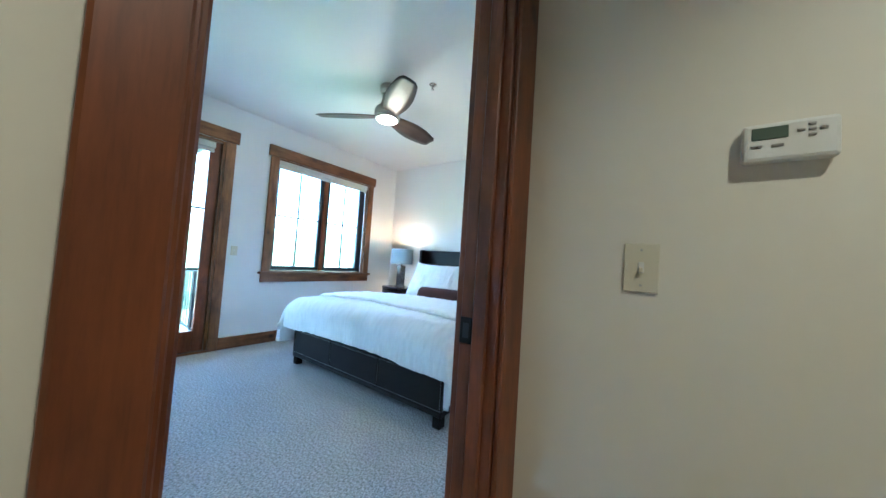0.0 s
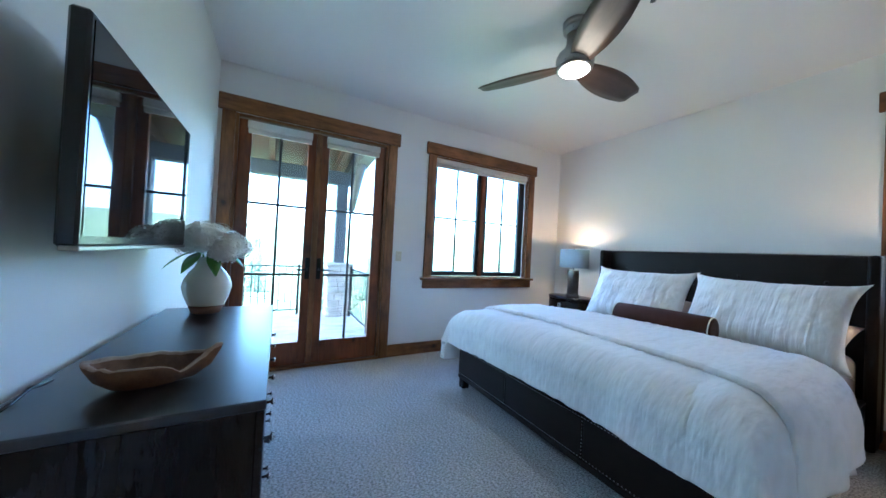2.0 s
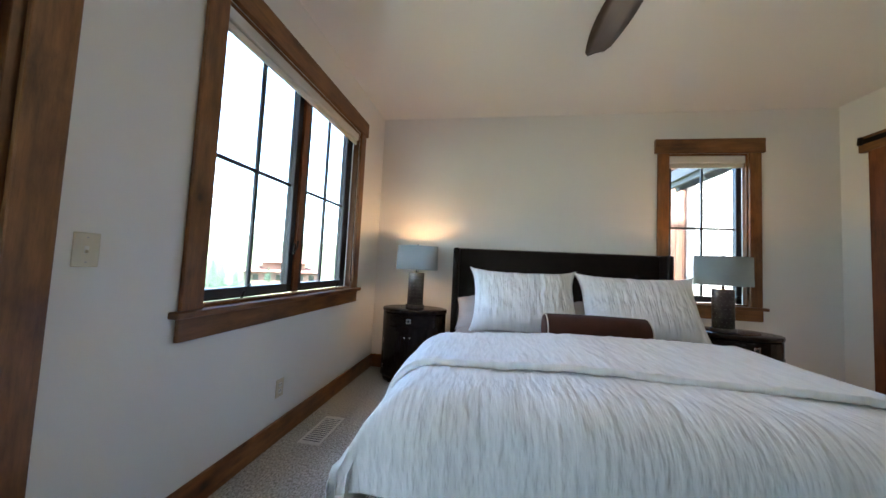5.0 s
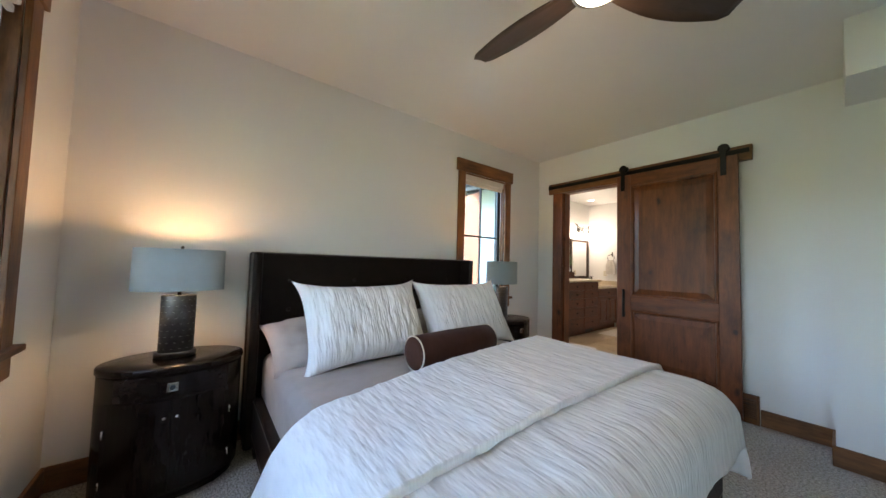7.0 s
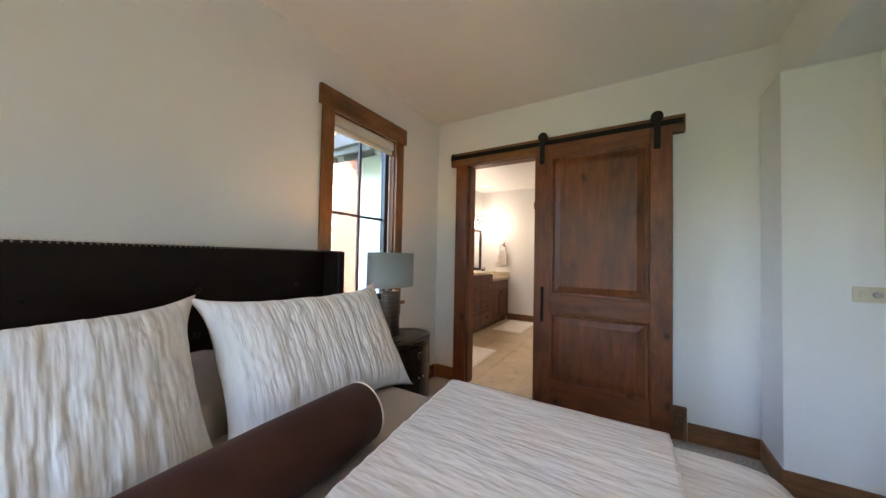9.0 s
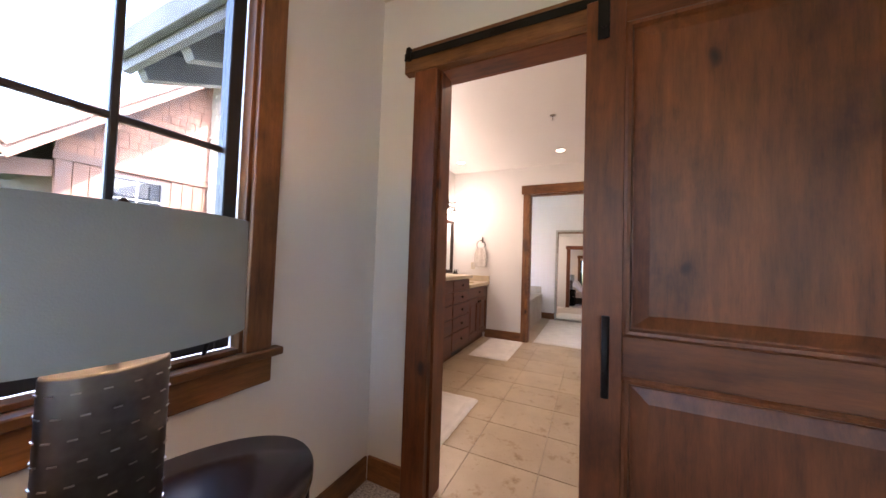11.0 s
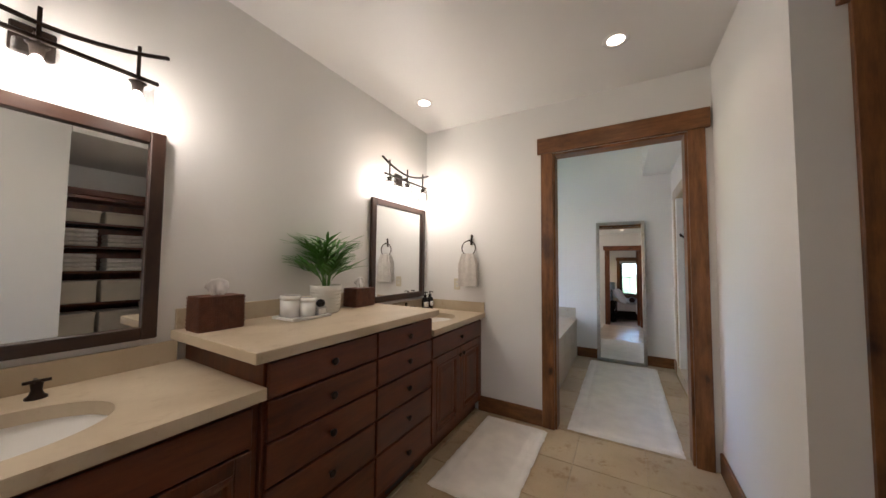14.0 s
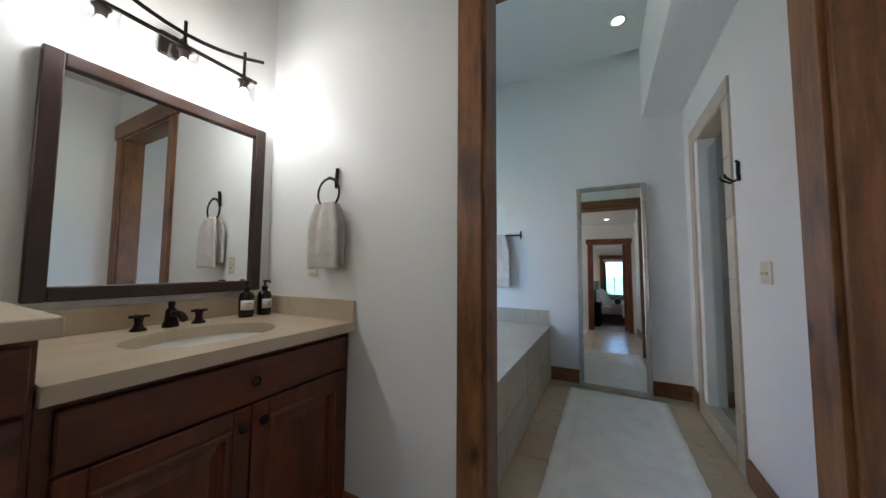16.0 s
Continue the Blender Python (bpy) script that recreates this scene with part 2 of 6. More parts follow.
def boxes(*dims, bevel=0.0, seg=1):
    bm = bmesh.new()
    for d in dims:
        box(bm, *d, bevel=bevel, seg=seg)
    return bm


def turned(profile, seg=32, cx=0.0, cy=0.0, sx=1.0, sy=1.0, cap=True, bm=None):
    """A lathe shape: profile of (radius, z) from the bottom up."""
    bm = bm or bmesh.new()
    rings = []
    for r, z in profile:
        rings.append([bm.verts.new((cx + sx * r * math.cos(2 * math.pi * i / seg), cy + sy * r * math.sin(2 * math.pi * i / seg), z)) for i in range(seg)])
    for a, b in zip(rings, rings[1:]):
        for i in range(seg):
            f = bm.faces.new((a[i], a[(i + 1) % seg], b[(i + 1) % seg], b[i]))
            f.smooth = True
    if cap:
        bm.faces.new(rings[0][::-1])
        bm.faces.new(rings[-1])
    return bm


def tube(points, r, seg=10, bm=None, flat=1.0):
    """A round bar along a line of points."""
    bm = bm or bmesh.new()
    pts = [Vector(p) for p in points]
    rings = []
    for i, p in enumerate(pts):
        d = (pts[min(i + 1, len(pts) - 1)] - pts[max(i - 1, 0)]).normalized()
        up = Vector((0, 0, 1)) if abs(d.z) < 0.9 else Vector((1, 0, 0))
        u = d.cross(up).normalized()
        v = u.cross(d)
        rings.append([bm.verts.new(p + r * (math.cos(2 * math.pi * k / seg) * u + flat * math.sin(2 * math.pi * k / seg) * v)) for k in range(seg)])
    for a, b in zip(rings, rings[1:]):
        for i in range(seg):
            bm.faces.new((a[i], b[i], b[(i + 1) % seg], a[(i + 1) % seg])).smooth = True
    bm.faces.new(rings[0])
    bm.faces.new(rings[-1][::-1])
    return bm


def cylinder(p0, p1, r, seg=20, bm=None):
    return tube([p0, p1], r, seg, bm)


def part(name, bm, material, parent=None, label=""):
    """Links a bmesh as one mesh object, under a thing or a part if given."""
    bmesh.ops.recalc_face_normals(bm, faces=bm.faces)
    me = bpy.data.meshes.new(name)
    bm.to_mesh(me)
    bm.free()
    me.materials.append(material)
    ob = new(name, me)
    if parent:
        ob.parent = parent
    if label:
        ob["label"] = label
    return ob


def thing(name, x, y, z, label, category, group="", turn=0.0):
    e = new(name)
    e.empty_display_size = 0.05
    e.matrix_world = pose(x, y, z, 0, 0, turn)
    return tagged(e, label, category, group)


def setting(name, bm, material, label="", parent=None):
    return tagged(part(name, bm, material, parent), label, "", "", "structure")


def holed(axis, at, thick, u0, u1, z0, z1, holes):
    """A wall slab with rectangular openings. axis: its normal; holes (u0, u1, z0, z1)."""
    us = sorted({u0, u1, *[h[0] for h in holes], *[h[1] for h in holes]})
    bm = bmesh.new()
    for a, b in zip(us, us[1:]):
        cuts = sorted((h[2], h[3]) for h in holes if h[0] <= a and h[1] >= b)
        z = z0
        spans = []
        for c, d in cuts:
            if c > z:
                spans.append((z, c))
            z = d
        if z < z1:
            spans.append((z, z1))
        for c, d in spans:
            if axis == "x":
                box(bm, at, at + thick, a, b, c, d)
            else:
                box(bm, a, b, at, at + thick, c, d)
    bmesh.ops.remove_doubles(bm, verts=bm.verts, dist=1e-5)
    return bm


# ---- structure: bedroom ----
H = 2.90
WX, SY = -4.588, -4.43          # west wall face, south (television) wall face
FD = (-4.297, -2.814, 0.0, 2.455)   # french door opening
WA = (-2.205, -0.648, 0.93, 2.455)   # west window opening
WB = (-1.50, -0.77, 0.93, 2.455)   # north window opening
BO = (-1.25, -0.395, 0.0, 2.385)   # barn door opening
T = 0.15
setting("wall_west", holed("x", WX - T, T, SY - T, T, 0, H, [FD, WA]), WALL)
setting("wall_north", holed("y", 0, T, WX, 0.13, 0, H, [WB]), WALL)
setting("wall_south", holed("y", SY - T, T, WX, -0.80, 0, H, []), WALL)
setting("wall_east", holed("x", 0, 0.13, -2.71, 0, 0, H, [BO]), WALL)
setting("wall_chase", boxes((-0.357, 0.13, -3.10, -2.71, 0, 2.539)), WALL)
setting("wall_entry", holed("x", -0.80, 0.10, SY - T, -3.10, 0, 2.538, [(-4.123, -3.435, 0, 2.3)]), WALL)
setting("wall_chase_south", boxes((-0.70, 0.13, -3.20, -3.10, 0, 2.5)), WALL)
setting("wall_hall_north", boxes((-0.70, 2.4, -3.325, -3.20, 0, 2.5)), HALLWALL)
setting("wall_hall_west", holed("x", -0.698, 0.006, -5.2, -3.325, 0, 2.5, [(-4.123, -3.435, 0, 2.3)]), HALLWALL)
setting("wall_hall_south", boxes((-0.70, 2.4, -5.35, -5.2, 0, 2.5)), HALLWALL)
setting("wall_hall_east", boxes((2.4, 2.55, -5.35, -3.10, 0, 2.5)), HALLWALL)
setting("ceiling_hall", boxes((-0.80, 2.55, -5.35, -3.106, 2.503, 2.65)), CEIL)
setting("wall_chase_upper", boxes((-0.002, 0.13, -2.80, -2.71, 0, H)), WALL)
setting("soffit", boxes((-0.91, 0.13, SY, -2.80, 2.54, H)), WALL)
setting("ceiling", boxes((WX - T, 0.13, SY - T, T, H, H + 0.2)), CEIL)
setting("floor", boxes((WX, 0.06, SY, 0, -0.2, 0), (-0.80, 2.4, -5.2, -3.10, -0.2, -0.001)), CARPET, "grey-beige loop pile carpet over the bedroom floor")

# ---- structure: bathroom ----
BX, BY, RY = 3.69, 1.11, -1.37
DO = (-1.225, -0.255, 0.0, 2.44)  # inner doorway
setting("wall_bath_north", boxes((0.0, BX + 0.13, BY, BY + 0.15, 0, H + 0.1)), WALL)
setting("wall_bath_west", boxes((0.0, 0.13, T + 0.002, BY, 0, H + 0.1)), WALL)
setting("wall_bath_east", holed("x", BX, 0.13, RY - 0.12, BY, 0, 3.5, [DO]), WALL)
setting("wall_bath_south", boxes((0.13, 1.50, RY - 0.17, RY - 0.06, 0, H + 0.05), (1.50, 2.50, RY - 0.12, RY, 2.62, H + 0.05), (2.50, BX, RY - 0.12, RY, 0, H + 0.05)), WALL)
setting("wall_passage_west", boxes((1.38, 1.50, -2.9, RY - 0.17, 0, 2.62)), WALL)
setting("wall_passage_east", holed("x", 2.50, 0.12, -2.9, RY - 0.12, 0, 2.62, [(-2.40, -1.62, 0, 2.44)]), WALL)
# Unseen slab behind the closet door, added to stop a daylight leak.
setting("wall_closet_light_stop", boxes((2.625, 2.72, -2.9, RY - 0.12, 0, 2.62)), WALL)
setting("wall_passage_south", boxes((1.29, 2.62, -3.04, -2.9, 0, 2.62)), WALL)
setting("ceiling_passage", boxes((1.29, 2.62, -3.04, RY - 0.12, 2.62, H + 0.05)), CEIL)
setting("ceiling_bath", boxes((0.13, BX, RY - 0.24, BY, H + 0.003, H + 0.2)), CEIL)

# ---- structure: tub room ----
TX = 6.18
setting("wall_tub_east", boxes((TX, TX + 0.15, -1.55, 2.0, 0, 3.5)), WALL)
setting("wall_tub_north", holed("y", 1.6, 0.15, BX + 0.13, TX + 0.15, 0, 3.5, [(4.1, 5.9, 0.95, 2.25)]), WALL)
setting("wall_tub_west", boxes((BX, BX + 0.13, BY + 0.15, 1.75, 0, 3.5)), WALL)
SH = (5.0, 5.75, 0.12, 2.30)
setting("wall_tub_south", holed("y", -1.52, 0.12, BX + 0.13, TX, 0, 3.5, [SH]), WALL)
setting("ceiling_tub", boxes((BX, TX + 0.15, -2.6, 1.75, 3.5, 3.65)), CEIL)
setting("soffit_tub", boxes((BX + 0.13, TX, -1.40, -1.06, 2.75, 3.5)), WALL)

# ---- trim, doors and windows ----
def frame_boards(root, u0, u1, z1, z0=0.0, w=0.10, d=0.024, head=0.145, over=0.03, mats=None, sides=(True, True)):
    """Side casings and a head board around an opening; x runs along the wall, y into it."""
    mats = mats or TRIM
    if sides[0]:
        part("casing", boxes((u0 - w, u0 + 0.004, -d, -0.001, z0, z1), bevel=0.003), mats["z"], root)
    if sides[1]:
        part("casing", boxes((u1 - 0.004, u1 + w, -d, -0.001, z0, z1), bevel=0.003), mats["z"], root)
    part("header", boxes((u0 - w - over, u1 + w + over, -d - 0.010, -0.001, z1, z1 + head), bevel=0.003), mats["x"], root)


def liner(root, u0, u1, z0, z1, d0, d1, th=0.018, bottom=True):
    part("jamb", boxes((u0 + 0.001, u0 + th, d0, d1, z0, z1), bevel=0.002), TRIM["z"], root)
    part("jamb", boxes((u1 - th, u1 - 0.001, d0, d1, z0, z1), bevel=0.002), TRIM["z"], root)
    part("jamb", boxes((u0 + th, u1 - th, d0, d1, z1 - th, z1 - 0.001), bevel=0.002), TRIM["x"], root)
    if bottom:
        part("jamb", boxes((u0 + th, u1 - th, d0, d1, z0 + 0.001, z0 + th), bevel=0.002), TRIM["x"], root)


def lights(parent, u0, u1, z0, z1, cols, rows, y, mat, mw=0.022):
    """Glass panes and glazing bars in one frame."""
    for i in range(1, cols):
        u = u0 + (u1 - u0) * i / cols
        part("glazing_bar", boxes((u - mw / 2, u + mw / 2, y - 0.012, y + 0.012, z0, z1), bevel=0.004), mat, parent)
    for j in range(1, rows):
        z = z0 + (z1 - z0) * j / rows
        part("glazing_bar", boxes((u0, u1, y - 0.010, y + 0.010, z - mw / 2, z + mw / 2), bevel=0.004), mat, parent)
    for i in range(cols):
        for j in range(rows):
            a, b = u0 + (u1 - u0) * i / cols, u0 + (u1 - u0) * (i + 1) / cols
            c, d = z0 + (z1 - z0) * j / rows, z0 + (z1 - z0) * (j + 1) / rows
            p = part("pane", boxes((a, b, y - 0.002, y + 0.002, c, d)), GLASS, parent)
            # Pane shadow off, so daylight gets past the dimming tint.
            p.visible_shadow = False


def sash(root, u0, u1, z0, z1, cols=2, rows=2, y=0.085, w=0.05, wide=0.0):
    s = part("sash", boxes((u0, u0 + w, y - 0.025, y + 0.03, z0, z1), (u1 - w - wide, u1, y - 0.025, y + 0.03, z0, z1), (u0 + w, u1 - w - wide, y - 0.025, y + 0.03, z0, z0 + w + 0.01), (u0 + w, u1 - w - wide, y - 0.025, y + 0.03, z1 - w, z1), bevel=0.004), CLAD, root)
    lights(s, u0 + w, u1 - w - wide, z0 + w + 0.01, z1 - w, cols, rows, y + 0.004, CLAD)
    return s


def crank(root, u, z, y=0.03, turn=1):
    c = part("crank", boxes((u - 0.05, u + 0.05, y - 0.022, y + 0.02, z, z + 0.012), bevel=0.004), BLACK, root, "black folding window crank")
    part("crank_arm", tube([(u, y, z + 0.012), (u + 0.004 * turn, y - 0.012, z + 0.05), (u + 0.02 * turn, y - 0.018, z + 0.085), (u + 0.04 * turn, y - 0.018, z + 0.092)], 0.007), BLACK, c)


def window(name, x, y, turn, u0, u1, z0, z1, sashes):
    root = new(name)
    root.matrix_world = pose(x, y, 0, 0, 0, turn)
    tagged(root, "alder-cased casement window with dark glazing bars", "window", "", "structure")
    frame_boards(root, u0, u1, z1, z0)
    part("window_sill", boxes((u0 - 0.135, u1 + 0.135, -0.052, 0.05, z0 - 0.030, z0), bevel=0.004), TRIM["x"], root)
    part("apron", boxes((u0 - 0.105, u1 + 0.105, -0.022, -0.001, z0 - 0.135, z0 - 0.030), bevel=0.003), TRIM["x"], root)
    liner(root, u0, u1, z0, z1, 0.0, 0.052)
    n = sashes
    w = (u1 - u0 - 0.036) / n
    for i in range(n):
        a = u0 + 0.018 + i * w
        sash(root, a + (0.03 if i else 0.0), a + w - (0.03 if i < n - 1 else 0.0), z0 + 0.018, z1 - 0.018, wide=0.05 if n > 1 and i == n - 1 else 0.0)
    part("frame", boxes((u0 + 0.018, u0 + 0.022, 0.06, 0.14, z0 + 0.018, z1 - 0.018)), CLAD, root)
    for i in range(1, n):
        m = u0 + 0.018 + i * w
        part("mullion", boxes((m - 0.03, m + 0.03, 0.045, 0.14, z0 + 0.018, z1 - 0.018), bevel=0.004), DOORW["z"], root)
        k = part("latch", boxes((m - 0.058, m - 0.040, 0.035, 0.06, z0 + 0.28, z0 + 0.36), bevel=0.005), BLACK, root)
        part("lever", tube([(m - 0.05, 0.035, z0 + 0.30), (m - 0.052, 0.02, z0 + 0.33), (m - 0.05, 0.018, z0 + 0.38)], 0.006), BLACK, k)
    return root


w1 = window("window_1", WX, 0, 90, WA[0], WA[1], WA[2], WA[3], 2)
crank(w1, WA[0] + 0.28, WA[2] + 0.002)
crank(w1, WA[1] - 0.22, WA[2] + 0.002, turn=1)
w2 = window("window_2", 0, 0, 0, WB[0], WB[1], WB[2], WB[3], 1)
crank(w2, WB[1] - 0.12, WB[2] + 0.002)


def blind(x, y, turn, u0, u1, z1, d=0.05, h=0.10, label="off-white roller blind rolled up in its cassette"):
    b = thing("roller_blind", x, y, 0, label, "blind", "roller blinds", turn)
    part("cassette", boxes((u0, u1, d - 0.045, d, z1 - h * 0.62, z1), bevel=0.006), BLINDF, b)
    part("bottom_rail", boxes((u0 + 0.006, u1 - 0.006, d - 0.03, d - 0.008, z1 - h, z1 - h * 0.70), bevel=0.004), BLINDF, b)
    part("fabric", boxes((u0 + 0.008, u1 - 0.008, d - 0.022, d - 0.018, z1 - h * 0.74, z1 - h * 0.6)), BLINDF, b)
    return b


blind(WX, 0, 90, WA[0] + 0.02, WA[1] - 0.02, WA[3] - 0.02, 0.046, 0.11)
blind(0, 0, 0, WB[0] + 0.02, WB[1] - 0.02, WB[3] - 0.02, 0.046, 0.12)

# french doors to the deck
fd = new("door_1")
fd.matrix_world = pose(WX, 0, 0, 0, 0, 90)
tagged(fd, "pair of closed stained alder french doors with glazing bars", "french door", "", "structure")
frame_boards(fd, FD[0], FD[1], FD[3])
liner(fd, FD[0], FD[1], 0.0, FD[3], 0.0, 0.14, 0.03, False)
part("threshold", boxes((FD[0], FD[1], -0.03, 0.15, -0.002, 0.022), bevel=0.006), TRIM["x"], fd, "oak threshold")
MIDY = (FD[0] + FD[1]) / 2
for side, (a, b) in enumerate(((FD[0] + 0.03, MIDY), (MIDY, FD[1] - 0.03))):
    st = 0.105
    leaf = part("door_leaf", boxes((a, a + st, 0.035, 0.08, 0.022, 2.42), (b - st, b, 0.035, 0.08, 0.022, 2.42), (a + st, b - st, 0.035, 0.08, 0.022, 0.25), (a + st, b - st, 0.035, 0.08, 2.33, 2.42), bevel=0.004), DOORW["z"], fd)
    lights(leaf, a + st, b - st, 0.25, 2.33, 2, 3, 0.058, CLAD, 0.024)
    hx = b - 0.055 if side == 0 else a + 0.055
    hd = part("handle_plate", boxes((hx - 0.022, hx + 0.022, 0.026, 0.036, 0.90, 1.12), bevel=0.004), BLACK, leaf, "black iron handle plate")
    s = -1 if side == 0 else 1
    part("lever", tube([(hx, 0.03, 1.0), (hx, -0.015, 1.0), (hx + s * 0.02, -0.025, 1.0), (hx + s * 0.11, -0.025, 1.0)], 0.009), BLACK, leaf, "black lever")
    blind(WX, 0, 90, a + st - 0.035, b - st + 0.035, 2.405, 0.034, 0.115, "off-white roller blind rolled up on the french door")
part("astragal", boxes((MIDY - 0.028, MIDY + 0.028, 0.015, 0.085, 0.022, 2.42), bevel=0.004), TRIM["z"], fd)

# entry doorway to the hall
ed = new("door_2")
ed.matrix_world = pose(-0.695, 0, 0, 0, 0, 90)
tagged(ed, "cased entry opening in dark-stained knotty alder", "door frame", "", "structure")
EU = (-4.123, -3.435)
for s, (a, b) in (("l", (EU[0] - 0.046, EU[0] + 0.012)), ("r", (EU[1] - 0.012, EU[1] + 0.108))):
    part("casing", boxes((a, b, -0.022, -0.008, 0, 2.3), bevel=0.003), DOORW["z"], ed)
    part("casing", boxes((a, b, 0.106, 0.128, 0, 2.3), bevel=0.003), DOORW["z"], ed)
part("header", boxes((EU[0] - 0.13, EU[1] + 0.108, -0.03, -0.008, 2.3, 2.44), bevel=0.003), DOORW["x"], ed)
part("header", boxes((EU[0] - 0.13, EU[1] + 0.13, 0.106, 0.135, 2.3, 2.44), bevel=0.003), DOORW["x"], ed)
for s, u, sg in (("l", EU[0], 1), ("r", EU[1], -1)):
    lo, hi = sorted((u, u + sg * 0.02))
    part("jamb", boxes((lo, hi, -0.006, 0.105, 0, 2.3), bevel=0.002), DOORW["z"], ed)
    lo, hi = sorted((u + sg * 0.02, u + sg * 0.034))
    part("door_stop", boxes((lo, hi, 0.02, 0.062, 0, 2.29), bevel=0.004), DOORW["z"], ed)
part("jamb", boxes((EU[0] + 0.02, EU[1] - 0.02, -0.006, 0.105, 2.28, 2.3), bevel=0.002), DOORW["x"], ed)
sp = part("strike_plate", boxes((EU[1] - 0.0235, EU[1] - 0.0195, 0.066, 0.104, 0.985, 1.055), bevel=0.0015), BLACK, ed, "black iron strike plate")
# Solid dark box paints the shade of a latch hole; nothing is cut.
part("latch_hole_shade", boxes((EU[1] - 0.0245, EU[1] - 0.0225, 0.076, 0.094, 1.0, 1.04)), CLAD, sp)

# barn door opening and sliding door
bo = new("door_3")
bo.matrix_world = pose(0, 0, 0, 0, 0, -90)
tagged(bo, "cased opening to the bathroom in dark-stained alder", "door frame", "", "structure")
part("casing", boxes((0.265, 0.405, -0.045, -0.001, 0, 2.37), bevel=0.003), DOORW["z"], bo)
part("casing", boxes((1.245, 1.36, -0.028, -0.001, 0, 2.37), bevel=0.003), DOORW["z"], bo)
part("header", boxes((0.20, 2.285, -0.052, -0.001, 2.37, 2.51), bevel=0.003), TRIM["x"], bo)
for a, b in ((0.396, 0.420), (1.229, 1.249)):
    part("jamb", boxes((a, b, 0.0, 0.13, 0, 2.385), bevel=0.002), DOORW["z"], bo)
part("jamb", boxes((0.420, 1.229, 0.0, 0.13, 2.365, 2.384), bevel=0.002), DOORW["x"], bo)
part("casing", boxes((0.28, 0.41, 0.131, 0.153, 0, 2.37), bevel=0.003), DOORW["z"], bo)
part("casing", boxes((1.235, 1.345, 0.131, 0.153, 0, 2.37), bevel=0.003), DOORW["z"], bo)
part("header", boxes((0.24, 1.375, 0.131, 0.160, 2.37, 2.51), bevel=0.003), DOORW["x"], bo)
rail = thing("barn_door_rail", 0, 0, 0, "black iron sliding rail on a stained header board", "door rail", "", -90)
part("bar", boxes((0.205, 2.27, -0.068, -0.060, 2.435, 2.478), bevel=0.002), BLACK, rail)
for u in (0.26, 0.72, 1.20, 1.68, 2.2):
    part("spacer", cylinder((u, -0.051, 2.456), (u, -0.075, 2.456), 0.011, 12), BLACK, rail)
part("end_stop", boxes((0.225, 0.25, -0.085, -0.056, 2.43, 2.50), bevel=0.004), BLACK, rail)


def ogee_panel(u0, u1, z0, z1, y0, slope=0.05, rise=0.016):
    """A raised panel with a sloped moulding: outer edge at y0, field proud of it."""
    bm = bmesh.new()
    steps = ((0, 0.0), (0.010, -0.008), (0.022, -0.006), (0.030, 0.010), (0.036, 0.010), (0.036 + slope, 0.010 - rise), (0.045 + slope, 0.010 - rise))
    rings = [[bm.verts.new(v) for v in ((u0 + i, y0 + d, z0 + i), (u1 - i, y0 + d, z0 + i), (u1 - i, y0 + d, z1 - i), (u0 + i, y0 + d, z1 - i))] for i, d in steps]
    for a, b in zip(rings, rings[1:]):
        for k in range(4):
            bm.faces.new((a[k], a[(k + 1) % 4], b[(k + 1) % 4], b[k]))
    bm.faces.new(rings[-1])
    return bm


bd = thing("barn_door", 0, 0, 0, "half-open sliding two-panel door of stained knotty alder", "sliding door", "", -90)
D0, D1, DZ0, DZ1 = 1.155, 2.20, 0.03, 2.415
PU0, PU1 = D0 + 0.145, D1 - 0.145
PZ = ((0.27, 0.880), (1.035, 2.29))
st = part("stile", boxes((D0, PU0, -0.118, -0.074, DZ0, DZ1), bevel=0.003), DOORW["z"], bd)
part("stile", boxes((PU1, D1, -0.118, -0.074, DZ0, DZ1), bevel=0.003), DOORW["z"], bd)
for a, b in ((DZ0, PZ[0][0]), (PZ[0][1], PZ[1][0]), (PZ[1][1], DZ1)):
    part("rail", boxes((PU0, PU1, -0.1175, -0.0745, a, b), bevel=0.002), DOORW["x"], bd)
for a, b in PZ:
    part("panel", ogee_panel(PU0, PU1, a, b, -0.118), DOORW["z"], bd)
part("backing", boxes((PU0, PU1, -0.100, -0.078, PZ[0][0], PZ[1][1])), DOORW["z"], bd)
for u in (D0 + 0.065, D1 - 0.10):
    hg = part("hanger", boxes((u - 0.022, u + 0.022, -0.127, -0.119, 2.24, 2.49), bevel=0.003), BLACK, bd, "black iron strap hanger")
    part("wheel", cylinder((u, -0.118, 2.50), (u, -0.055, 2.50), 0.042, 24), BLACK, hg)
    part("bolt", cylinder((u, -0.133, 2.29), (u, -0.126, 2.29), 0.009, 8), BLACK, hg)
hb_ = part("pull_handle", tube([(D0 + 0.085, -0.155, 0.80), (D0 + 0.085, -0.155, 1.11)], 0.014, 12), BLACK, bd, "long black pull bar")
for z in (0.84, 1.07):
    part("standoff", cylinder((D0 + 0.085, -0.117, z), (D0 + 0.085, -0.155, z), 0.009, 10), BLACK, hb_)

# inner bathroom doorway and closet door
id_ = new("door_4")
id_.matrix_world = pose(BX, 0, 0, 0, 0, -90)
tagged(id_, "open doorway cased in stained knotty alder", "door frame", "", "structure")
frame_boards(id_, 0.255, 1.225, 2.44)
liner(id_, 0.255, 1.225, 0, 2.44, 0.0, 0.13, 0.02, False)
part("casing", boxes((0.155, 0.259, 0.131, 0.153, 0, 2.44), bevel=0.003), TRIM["z"], id_)
part("casing", boxes((1.221, 1.325, 0.131, 0.153, 0, 2.44), bevel=0.003), TRIM["z"], id_)
